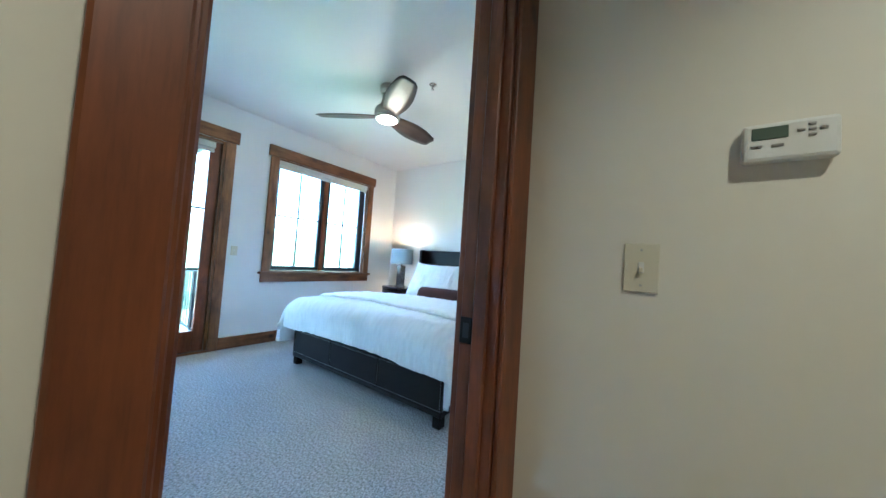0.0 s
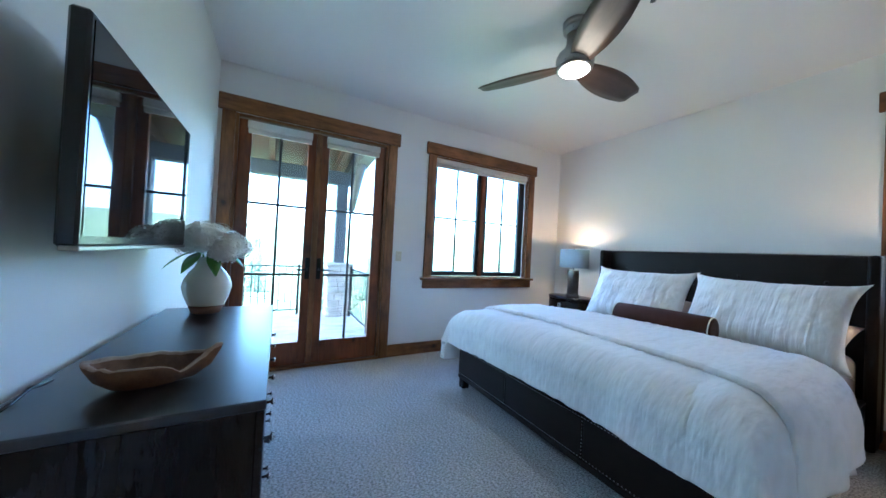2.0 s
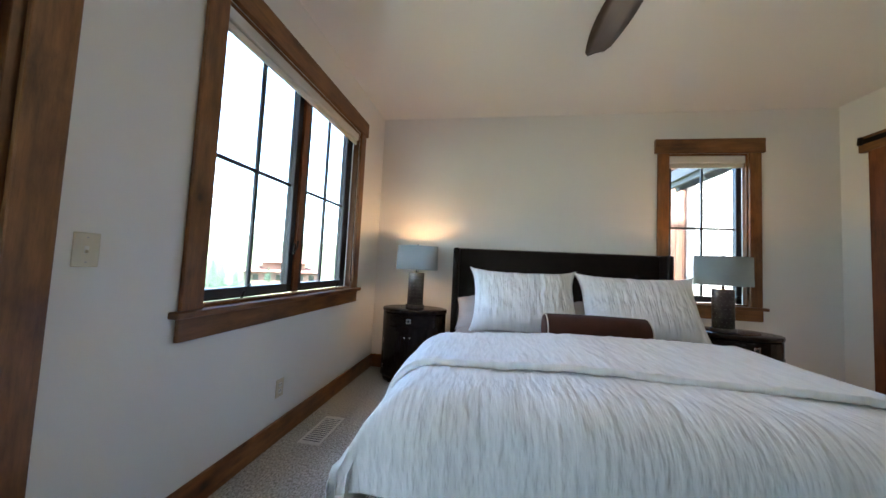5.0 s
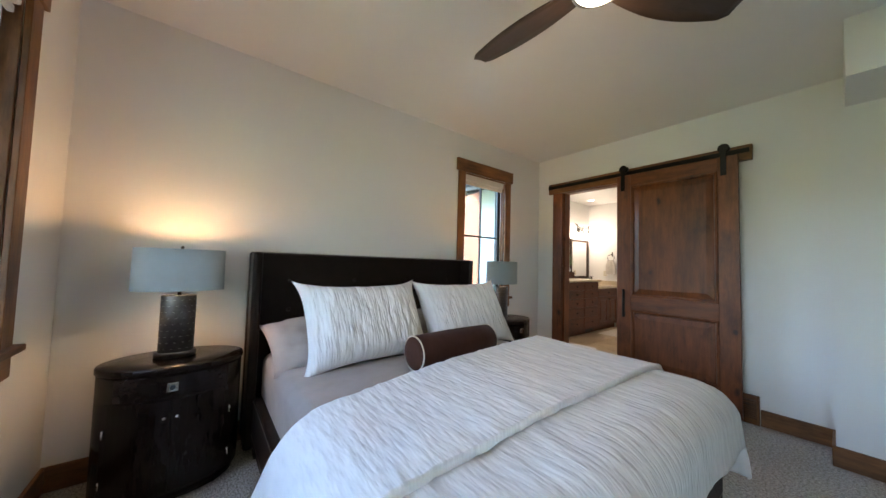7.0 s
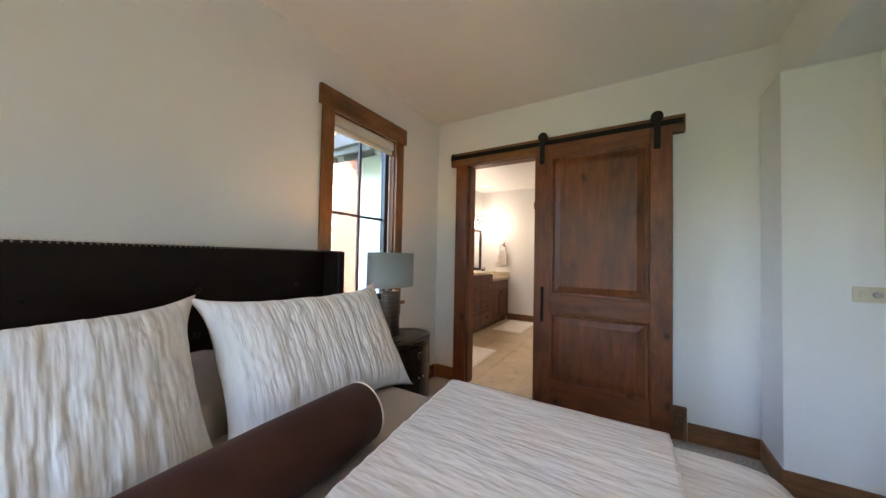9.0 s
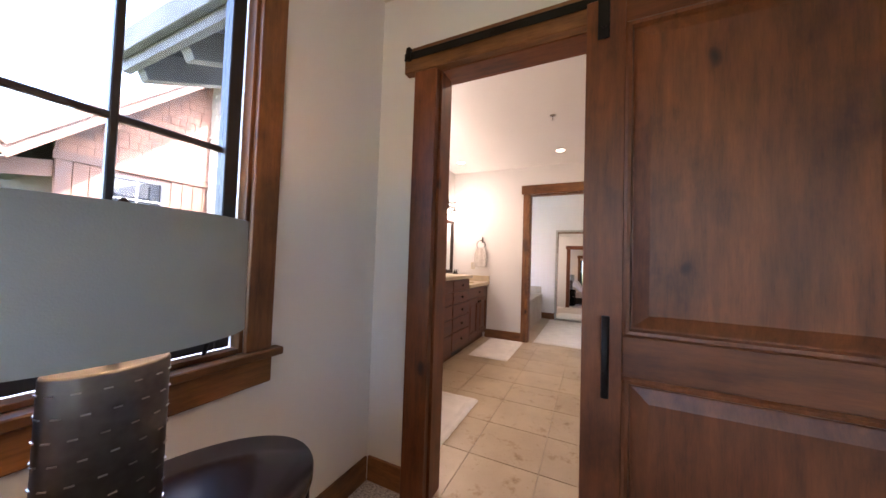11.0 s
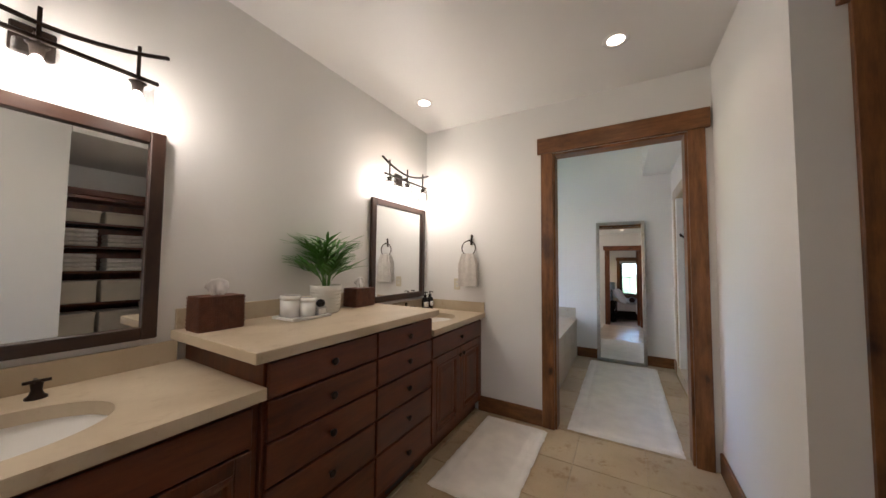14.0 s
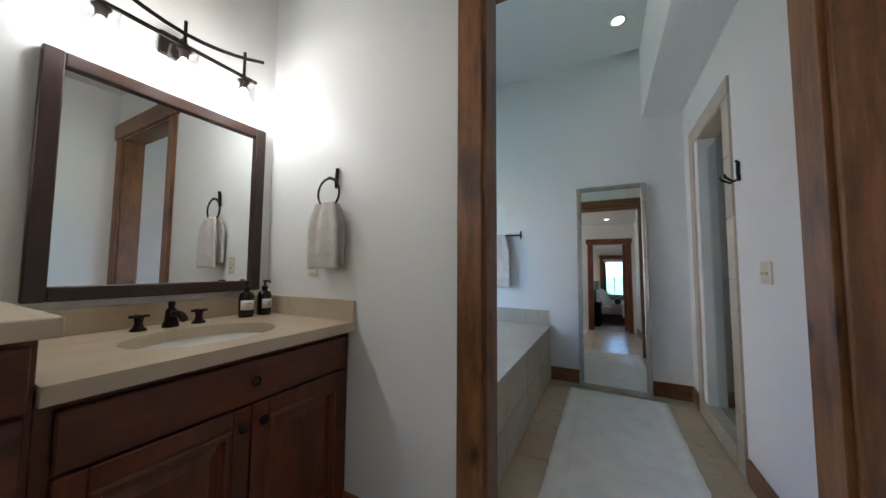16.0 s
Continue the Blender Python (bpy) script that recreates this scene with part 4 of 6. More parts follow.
# ---- night stands and lamps ----
def nightstand(x, y):
    ns = thing("nightstand", x, y, 0, "oval espresso night stand with two doors and a drawer", "nightstand", "night stands")
    A, B = 0.335, 0.235
    part("plinth", turned([(1, 0.02), (1, 0.07)], 56, 0, 0, A - 0.03, B - 0.03), ESPRESSO["z"], ns)
    part("body", turned([(1, 0.07), (1, 0.70)], 64, 0, 0, A - 0.008, B - 0.008), ESPRESSO["z"], ns)
    part("top", turned([(0.985, 0.70), (1.0, 0.705), (1.0, 0.727), (0.985, 0.735), (0.5, 0.736)], 72, 0, 0, A, B), ESPRESSO["x"], ns)

    def arc(a0, a1, z0, z1, grow, n=10):
        bm = bmesh.new()
        rows = []
        for i in range(n + 1):
            a = radians(a0 + (a1 - a0) * i / n)
            c, s = math.cos(a), math.sin(a)
            rows.append([bm.verts.new(((A - 0.008 + g) * c, (B - 0.008 + g) * s, z)) for g, z in ((0.0, z0), (grow, z0), (grow, z1), (0.0, z1))])
        for p, q in zip(rows, rows[1:]):
            for k in range(4):
                bm.faces.new((p[k], p[(k + 1) % 4], q[(k + 1) % 4], q[k]))
        bm.faces.new(rows[0])
        bm.faces.new(rows[-1][::-1])
        return bm
    part("drawer_front", arc(225, 315, 0.575, 0.69, 0.006), ESPRESSO["x"], ns)
    for a0, a1, hs, kx in ((215, 269.2, 218, 265.5), (270.8, 325, 322, 274.5)):
        d = part("door", arc(a0, a1, 0.09, 0.565, 0.006), ESPRESSO["z"], ns)
        part("knob", turned([(0.004, 0), (0.004, 0.012), (0.009, 0.016), (0.008, 0.022), (0.002, 0.024)], 12), CHROME, d).matrix_basis = pose((A) * math.cos(radians(kx)), (B) * math.sin(radians(kx)), 0.48, 90, 0, 0)
        for z in (0.17, 0.42):
            c, s = math.cos(radians(hs)), math.sin(radians(hs))
            part("hinge", cylinder(((A + 0.003) * c, (B + 0.003) * s, z - 0.022), ((A + 0.003) * c, (B + 0.003) * s, z + 0.022), 0.005, 8), CHROME, d)
    pl = part("pull_plate", boxes((-0.024, 0.024, -B - 0.004, -B + 0.004, 0.608, 0.656), bevel=0.003), CHROME, ns, "square nickel pull")
    # Proud dark disc paints a hollow's shade on the plate.
    part("recess_shade", cylinder((0, -B - 0.006, 0.632), (0, -B, 0.632), 0.013, 20), CLAD, pl)
    for s in (-1, 1):
        for q in (-0.7, 0.7):
            part("foot", turned([(0.02, 0), (0.024, 0.022)], 12, s * 0.2, q * 0.15), ESPRESSO["z"], ns)
    return ns


nightstand(-4.025, -0.30)
nightstand(-1.15, -0.37)


def table_lamp(x, y, z, lit):
    l = thing("table_lamp", x, y, z, "hammered steel table lamp with a blue-grey oval shade", "table lamp", "bedside lamps")
    part("foot", turned([(1, 0.0), (1, 0.026), (0.96, 0.03)], 40, 0, 0, 0.10, 0.066), LAMPMETAL, l)
    part("base", turned([(1, 0.03), (1.0, 0.36), (0.97, 0.365)], 44, 0, 0, 0.084, 0.052), LAMPMETAL, l)
    bm = bmesh.new()
    for j in range(9):
        for i in range(14):
            a = 2 * math.pi * (i + 0.35 * (j % 2)) / 14
            c, s = math.cos(a), math.sin(a)
            m = Matrix.Translation((0.0848 * c, 0.0528 * s, 0.05 + j * 0.036)) @ Matrix.Rotation(math.atan2(s / 0.052, c / 0.084), 4, "Z") @ Matrix.Diagonal((0.0025, 0.011, 0.0022, 1))
            bmesh.ops.create_cube(bm, size=1, matrix=m)
    tagged(part("staples", bm, NICKEL, l, "rows of small steel staples"), "", "", "", "stuff")
    part("neck", cylinder((0, 0, 0.365), (0, 0, 0.42), 0.010, 12), BRONZE, l)
    part("socket", turned([(0.016, 0.42), (0.018, 0.47)], 16), BRONZE, l)
    part("bulb", turned([(0.012, 0.47), (0.028, 0.51), (0.030, 0.535), (0.020, 0.56), (0.004, 0.568)], 20), glow("bedside_bulb", (1.0, 0.62, 0.32), 2.5), l, "glowing bulb")
    bm = bmesh.new()
    seg = 64
    prof = [(1.0, 0.395), (0.985, 0.645), (0.965, 0.645), (0.98, 0.395)]
    turned(prof + [prof[0]], seg, 0, 0, 0.222, 0.122, False, bm)
    part("shade", bm, SHADEF, l, "blue-grey linen shade")
    part("finial", turned([(0.006, 0.645), (0.010, 0.655), (0.004, 0.665)], 10), BRONZE, l)
    part("spider", cylinder((-0.21, 0, 0.638), (0.21, 0, 0.638), 0.003, 6), BRONZE, l)
    lamp_light("bedside_light", x, y, z + 0.575, lit, (1.0, 0.56, 0.25), 0.03)


table_lamp(-4.035, -0.27, 0.737, BED_W)
table_lamp(-1.262, -0.41, 0.737, BED_W)

# ---- dresser side ----
# Satin gloss, plus a base lightened over ESPRESSO to paint in daylight sheen.
DRESSTOP = wood("satin_sheen_espresso_top", (0.010, 0.009, 0.009), (0.030, 0.025, 0.023), "x", 0.30, 0, 2.0)
DRESSTOP.node_tree.nodes["Principled BSDF"].inputs["Specular IOR Level"].default_value = 0.9
DRX0, DRX1, DRY0, DRY1 = -3.27, -1.975, -4.40, -3.90
dr = thing("dresser", (DRX0 + DRX1) / 2, 0, 0, "long espresso dresser with a satin top under the television", "dresser")
hx = (DRX1 - DRX0) / 2
part("top", boxes((-hx, hx, DRY0, DRY1, 0.852, 0.876), bevel=0.003), DRESSTOP, dr)
part("carcass", boxes((-hx + 0.004, hx - 0.004, DRY0, DRY1 - 0.022, 0.10, 0.852), bevel=0.002), ESPRESSO["z"], dr)
for i in range(3):
    for j in range(3):
        a, b = -hx + 0.008 + i * (2 * hx - 0.016) / 3, -hx + 0.008 + (i + 1) * (2 * hx - 0.016) / 3
        c, d = 0.108 + j * 0.246, 0.108 + (j + 1) * 0.246
        f = part("drawer_front", boxes((a + 0.002, b - 0.002, DRY1 - 0.022, DRY1 - 0.003, c + 0.002, d - 0.002), bevel=0.002), ESPRESSO["x"], dr)
        for q in (0.25, 0.75):
            part("knob", turned([(0.004, 0), (0.005, 0.014), (0.011, 0.018), (0.010, 0.025), (0.002, 0.027)], 14), CHROME, f).matrix_basis = pose(a + (b - a) * q, DRY1 - 0.003, (c + d) / 2, -90, 0, 0)
for sx in (-1, 1):
    for y in (DRY0 + 0.05, DRY1 - 0.06):
        part("leg", turned([(0.016, 0), (0.026, 0.10)], 12, sx * (hx - 0.07), y), ESPRESSO["z"], dr)

SCREEN = plain("tv_screen_glass", (0.006, 0.007, 0.009), 0.025, vary=0.05, spec=0.7)
GLOSSBLACK = plain("gloss_black_plastic", (0.008, 0.008, 0.009), 0.15)
tv = thing("television", -2.545, SY, 1.485, "wall-mounted flat black television, switched off", "television")
part("case", boxes((-0.44, 0.44, 0.11, 0.148, -0.265, 0.262), bevel=0.006), GLOSSBLACK, tv)
part("back_bulge", boxes((-0.30, 0.30, 0.07, 0.112, -0.20, 0.12), bevel=0.02), GLOSSBLACK, tv)
part("screen", boxes((-0.424, 0.424, 0.146, 0.1495, -0.240, 0.246)), SCREEN, tv)
part("lower_trim", boxes((-0.44, 0.44, 0.118, 0.151, -0.275, -0.263), bevel=0.002), NICKEL, tv)
part("wall_bracket", boxes((-0.12, 0.12, 0.0, 0.07, -0.07, 0.07), bevel=0.004), BLACK, tv)
cb = thing("power_cord", -2.22, -4.38, 0.876, "black cord lying behind the wooden bowl", "cable")
part("cord", tube([(-0.05, 0.005, 0.004), (0.0, 0.012, 0.012), (0.04, 0.01, 0.02), (0.08, 0.004, 0.006), (0.14, 0.004, 0.004)], 0.004, 8), GLOSSBLACK, cb)

va = thing("vase", -3.125, -4.205, 0.876, "cream glazed vase with a bare terracotta foot", "vase")
GLAZE = plain("cream_glaze", (0.72, 0.70, 0.64), 0.16, vary=0.06)
TERRA = plain("dark_terracotta", (0.16, 0.085, 0.055), 0.8, vary=0.2)
part("foot", turned([(0.060, 0.0), (0.063, 0.004), (0.078, 0.042)], 48), TERRA, va, "bare terracotta foot")
part("body", turned([(0.079, 0.042), (0.098, 0.095), (0.106, 0.135), (0.100, 0.168), (0.080, 0.205), (0.058, 0.232), (0.049, 0.252), (0.050, 0.268), (0.060, 0.286), (0.055, 0.287), (0.045, 0.268)], 56, cap=False), GLAZE, va)
PETAL = plain("hydrangea_petal", (0.86, 0.86, 0.80), 0.7, vary=0.15)
rng = random.Random(4)
fl = thing("flower_bunch", -3.125, -4.205, 1.14, "bunch of white hydrangea heads with green leaves", "flowers")
for cx, cy, cz, r in ((-0.02, -0.085, 0.10, 0.075), (0.06, -0.02, 0.115, 0.085), (-0.06, 0.02, 0.12, 0.08), (0.02, 0.085, 0.085, 0.078), (-0.04, 0.12, 0.075, 0.065), (0.09, 0.07, 0.06, 0.07)):
    bm = bmesh.new()
    for _ in range(130):
        u, a = rng.uniform(-0.75, 1), rng.uniform(0, 2 * math.pi)
        q = math.sqrt(1 - u * u)
        n = Vector((q * math.cos(a), q * math.sin(a), u))
        t1 = n.orthogonal().normalized()
        t2 = n.cross(t1)
        c = Vector((cx, cy, cz)) + n * r * rng.uniform(0.86, 1.06)
        spin = rng.uniform(0, 1.57)
        for k in range(4):
            b0 = spin + k * math.pi / 2
            s = r * 0.17
            pts = [c, c + s * (math.cos(b0 - 0.5) * t1 + math.sin(b0 - 0.5) * t2) + n * s * 0.25, c + 1.35 * s * (math.cos(b0) * t1 + math.sin(b0) * t2) + n * s * 0.1, c + s * (math.cos(b0 + 0.5) * t1 + math.sin(b0 + 0.5) * t2) + n * s * 0.25]
            bm.faces.new([bm.verts.new(p) for p in pts])
    f = part("flower_head", bm, PETAL, fl)
    bm = bmesh.new()
    bmesh.ops.create_icosphere(bm, subdivisions=2, radius=r * 0.86, matrix=Matrix.Translation((cx, cy, cz)))
    part("inner_petals", bm, PETAL, f)
for a, tilt, ln in ((1.2, -0.2, 0.10), (0.3, -0.45, 0.13), (2.2, 0.5, 0.15), (-1.2, -0.3, 0.11), (1.7, -0.5, 0.14), (-0.4, -0.4, 0.12)):
    bm = bmesh.new()
    L, R = [], []
    for i in range(7):
        s = i / 6
        w = 0.03 * math.sin(math.pi * min(1, s * 0.9 + 0.08))
        d = Vector((math.cos(a), math.sin(a), 0))
        c = Vector((0, 0, 0.04)) + d * (0.07 + ln * s) + Vector((0, 0, tilt * ln * s - 0.05 * s * s))
        e = Vector((-d.y, d.x, 0))
        L.append(bm.verts.new(c - w * e + Vector((0, 0, 0.008))))
        R.append(bm.verts.new(c + w * e + Vector((0, 0, 0.008))))
    for i in range(6):
        bm.faces.new((L[i], L[i + 1], R[i + 1], R[i])).smooth = True
    lf = part("leaf", bm, LEAF, fl, "green leaf")
    so = lf.modifiers.new("thick", "SOLIDIFY")
    so.thickness = 0.001
for k in range(5):
    part("stem", cylinder((0.02 * math.cos(k), 0.02 * math.sin(k), -0.12), (0.05 * math.cos(k * 1.3), 0.06 * math.sin(k * 1.3), 0.08), 0.004, 6), LEAF, fl)

ROOT = wood("carved_root_wood", (0.10, 0.042, 0.020), (0.38, 0.19, 0.085), "y", 0.55, 0.5, 0.8)
bw = thing("wooden_bowl", -2.172, -4.168, 0.876, "free-form carved root-wood bowl on the dresser", "bowl", "", 96)


def root_shell(profile, close):
    """Rings of an uneven oval dish with a beak along x and a notched rim."""
    bm, seg, rings = bmesh.new(), 64, []
    for rr, zz in profile:
        row = []
        for i in range(seg):
            a = 2 * math.pi * i / seg
            c, s = math.cos(a), math.sin(a)
            rough = 0.09 * noise.noise(Vector((c * 1.6, s * 1.6, 2))) + 0.05 * noise.noise(Vector((c * 6, s * 6, rr * 3)))
            beak = max(0, c) ** 10
            notch = max(0, math.cos(a + 0.75)) ** 14
            rim = max(0, min(1, (zz - 0.012) / 0.05))
            up = 0.026 * beak + 0.010 * max(0, -c) ** 4 - 0.030 * notch + 0.006 * noise.noise(Vector((c * 4, s * 4, 7)))
            k = rr * (1 + rough - 0.16 * notch * rim)
            row.append(bm.verts.new((k * (0.118 * c + 0.034 * beak), 0.066 * k * s * (1 - 0.45 * max(0, c) ** 3), zz + up * rim)))
        rings.append(row)
    for a, b in zip(rings, rings[1:]):
        for i in range(seg):
            bm.faces.new((a[i], a[(i + 1) % seg], b[(i + 1) % seg], b[i])).smooth = True
    for end in close:
        bm.faces.new(rings[end] if end else rings[end][::-1])
    return bm


part("bowl", root_shell([(0.34, 0.0), (0.60, 0.006), (0.84, 0.026), (0.97, 0.050), (1.0, 0.060)], (0,)), ROOT, bw)
SAP = wood("pale_sapwood", (0.26, 0.16, 0.10), (0.58, 0.42, 0.29), "y", 0.5, 0.3, 0.8)
part("rim", root_shell([(1.0, 0.060), (0.985, 0.064), (0.90, 0.063), (0.86, 0.056)], ()), SAP, bw, "pale uneven sapwood rim")
part("hollow", root_shell([(0.86, 0.056), (0.74, 0.034), (0.5, 0.019), (0.06, 0.015)], (-1,)), ROOT, bw, "smooth carved hollow")

# ---- bathroom floor ----
setting("floor_bath", boxes((0.06, TX, -2.9, 1.6, -0.2, -0.006)), GROUT, "square travertine tiles with narrow grout joints")

# ---- vanity ----
def panel_door(name, u0, u1, z0, z1, y, parent, knob_u, knob_z):
    fw = 0.058
    d = part(name, boxes((u0, u0 + fw, y, y + 0.022, z0, z1), (u1 - fw, u1, y, y + 0.022, z0, z1), (u0 + fw, u1 - fw, y, y + 0.022, z0, z0 + fw), (u0 + fw, u1 - fw, y, y + 0.022, z1 - fw, z1), bevel=0.003), CAB["z"], parent)
    part("panel", ogee_panel(u0 + fw, u1 - fw, z0 + fw, z1 - fw, y + 0.004, 0.03, 0.012), CAB["z"], d)
    knob(d, knob_u, y, knob_z)
    return d


def knob(parent, u, y, z):
    part("knob", turned([(0.007, 0), (0.007, 0.010), (0.016, 0.015), (0.018, 0.022), (0.012, 0.028), (0.002, 0.030)], 18), BRONZE, parent, "oiled bronze knob").matrix_basis = pose(u, y, z, 90, 0, 0)


VF = 0.425
def sink_cabinet(x0, x1):
    c = thing("sink_cabinet", (x0 + x1) / 2, 0, 0, "stained cherry sink cabinet with two panelled doors", "cabinet", "vanity cabinets")
    h = (x1 - x0) / 2
    part("body", boxes((-h, h, VF + 0.022, BY - 0.002, 0.10, 0.78), bevel=0.002), CAB["z"], c)
    part("top_rail", boxes((-h, h, VF + 0.022, VF + 0.05, 0.781, 0.904)), CAB["x"], c)
    for a, b in ((-h, -h + 0.02), (h - 0.02, h)):
        part("side_panel", boxes((a, b, VF + 0.051, BY - 0.002, 0.781, 0.904)), CAB["y"], c)
    part("toe_kick", boxes((-h, h, VF + 0.075, BY - 0.01, 0.0, 0.10)), CAB["x"], c)
    f = part("false_drawer", boxes((-h + 0.03, h - 0.03, VF, VF + 0.022, 0.735, 0.88), bevel=0.004), CAB["x"], c)
    knob(f, 0, VF, 0.81)
    panel_door("door", -h + 0.03, -0.003, 0.125, 0.725, VF, c, -0.035, 0.665)
    panel_door("door", 0.003, h - 0.03, 0.125, 0.725, VF, c, 0.035, 0.665)
    return c


sink_cabinet(0.135, 1.515)
sink_cabinet(2.733, BX - 0.002)
dc = thing("drawer_cabinet", 2.124, 0, 0, "tall stained cherry drawer cabinet with bronze knobs", "cabinet", "vanity cabinets")
part("body", boxes((-0.605, 0.605, VF + 0.002, BY - 0.002, 0.10, 1.055), bevel=0.002), CAB["z"], dc)
part("toe_kick", boxes((-0.605, 0.605, VF + 0.06, BY - 0.01, 0.0, 0.10)), CAB["x"], dc)
z = 1.043
for hgt in (0.150, 0.165, 0.175, 0.195, 0.225):
    for a, b in ((-0.593, 0.018), (0.030, 0.593)):
        f = part("drawer", boxes((a, b, VF - 0.020, VF + 0.002, z - hgt + 0.006, z - 0.006), bevel=0.005, seg=2), CAB["x"], dc)
        knob(f, (a + b) / 2, VF - 0.020, z - hgt / 2)
    z -= hgt
part("air_grille", boxes((0.20, 0.50, VF + 0.056, VF + 0.06, 0.02, 0.09)), CLAD, dc)


def slab_with_hole(x0, x1, y0, y1, z0, z1, cx, cy, rx, ry, n=56):
    """A stone slab with an oval cut-out."""
    angs = sorted([2 * math.pi * i / n for i in range(n)] + [math.atan2(y - cy, x - cx) % (2 * math.pi) for x in (x0, x1) for y in (y0, y1)])
    bm = bmesh.new()
    rows = []
    for a in angs:
        c, s = math.cos(a), math.sin(a)
        k = min(((x1 if c > 0 else x0) - cx) / c if abs(c) > 1e-6 else 9, ((y1 if s > 0 else y0) - cy) / s if abs(s) > 1e-6 else 9)
        i, o = (cx + rx * c, cy + ry * s), (cx + k * c, cy + k * s)
        rows.append([bm.verts.new(p) for p in ((*i, z0), (*i, z1), (*o, z1), (*o, z0))])
    for p, q in zip(rows, rows[1:] + rows[:1]):
        for k in range(4):
            bm.faces.new((p[k], p[(k + 1) % 4], q[(k + 1) % 4], q[k]))
    return bm


def basin(name, x0, x1, cx, splash):
    ct = thing(name, 0, 0, 0, "honed limestone worktop with an oval undermount basin", "worktop", "vanity worktops")
    part("slab", slab_with_hole(x0, x1, 0.395, BY - 0.001, 0.905, 0.950, cx, 0.700, 0.250, 0.195), SLAB, ct)
    for s in splash:
        part("splash", boxes(s, bevel=0.002), SLAB, ct)
    b = part("basin", turned([(0.02, 0.79), (0.45, 0.80), (0.80, 0.835), (0.97, 0.895), (1.0, 0.907)], 56, cx, 0.700, 0.258, 0.203, False), PORCELAIN, ct, "white porcelain basin")
    part("drain", turned([(0.022, 0.793), (0.020, 0.797)], 16, cx, 0.72), BRONZE, b)


basin("worktop", 0.132, 1.517, 0.925, [(0.132, 1.48, BY - 0.022, BY - 0.001, 0.950, 1.05)])
basin("worktop", 2.731, BX - 0.001, 3.19, [(2.731, BX - 0.001, BY - 0.022, BY - 0.001, 0.950, 1.05), (BX - 0.022, BX - 0.001, 0.40, BY - 0.022, 0.950, 1.05)])
tw = thing("worktop", 0, 0, 0, "raised honed limestone worktop on the drawer cabinet", "worktop", "vanity worktops")
part("slab", boxes((1.455, 2.752, 0.365, BY - 0.001, 1.056, 1.101), bevel=0.003), SLAB, tw)
part("splash", boxes((1.47, 2.74, BY - 0.022, BY - 0.001, 1.101, 1.20), bevel=0.002), SLAB, tw)


def faucet(cx):
    f = thing("faucet", cx, 0.99, 0.950, "oiled bronze three-piece faucet with cross handles", "faucet", "basin faucets")
    flare = [(0.027, 0.0), (0.027, 0.006), (0.018, 0.014), (0.013, 0.03), (0.016, 0.05), (0.012, 0.056)]
    sp = part("spout_body", turned([(0.030, 0.0), (0.030, 0.008), (0.022, 0.03), (0.020, 0.07), (0.010, 0.085), (0.014, 0.10), (0.010, 0.11)], 20), BRONZE, f)
    part("spout", tube([(0, 0, 0.05), (0, -0.04, 0.062), (0, -0.09, 0.058), (0, -0.115, 0.040)], 0.014, 12), BRONZE, sp)
    for s in (-1, 1):
        h = part("handle", turned(flare, 20, s * 0.105, 0), BRONZE, f)
        part("cross", cylinder((s * 0.105 - 0.032, 0, 0.058), (s * 0.105 + 0.032, 0, 0.058), 0.006, 10), BRONZE, h)
        part("cross", cylinder((s * 0.105, -0.032, 0.058), (s * 0.105, 0.032, 0.058), 0.006, 10), BRONZE, h)


faucet(0.945)
faucet(3.185)


def wall_mirror(x0, x1, z0, z1):
    m = thing("wall_mirror", (x0 + x1) / 2, BY, (z0 + z1) / 2, "wall mirror in a dark bronze wooden frame", "mirror", "vanity mirrors")
    w, h, f = (x1 - x0) / 2, (z1 - z0) / 2, 0.055
    FR = {a: ESPB[a] for a in "xz"}
    part("frame_side", boxes((-w, -w + f, -0.035, -0.002, -h, h), bevel=0.004), FR["z"], m)
    part("frame_side", boxes((w - f, w, -0.035, -0.002, -h, h), bevel=0.004), FR["z"], m)
    part("frame_rail", boxes((-w + f, w - f, -0.034, -0.002, -h, -h + f), bevel=0.004), FR["x"], m)
    part("frame_rail", boxes((-w + f, w - f, -0.034, -0.002, h - f, h), bevel=0.004), FR["x"], m)
    part("glass", boxes((-w + f, w - f, -0.014, -0.010, -h + f, h - f)), MIRROR, m, "silvered mirror glass")


ESPB = {a: wood("dark_frame_wood_" + a, (0.030, 0.014, 0.009), (0.075, 0.036, 0.022), a, 0.4, 0) for a in "xz"}
wall_mirror(0.55, 1.395, 1.08, 2.03)
wall_mirror(2.80, 3.625, 1.08, 2.01)

SEEDED = glassy("seeded_glass", (0.86, 0.86, 0.86), 0.06)
BULB = glow("vanity_bulb", (1.0, 0.86, 0.70), 3.0)


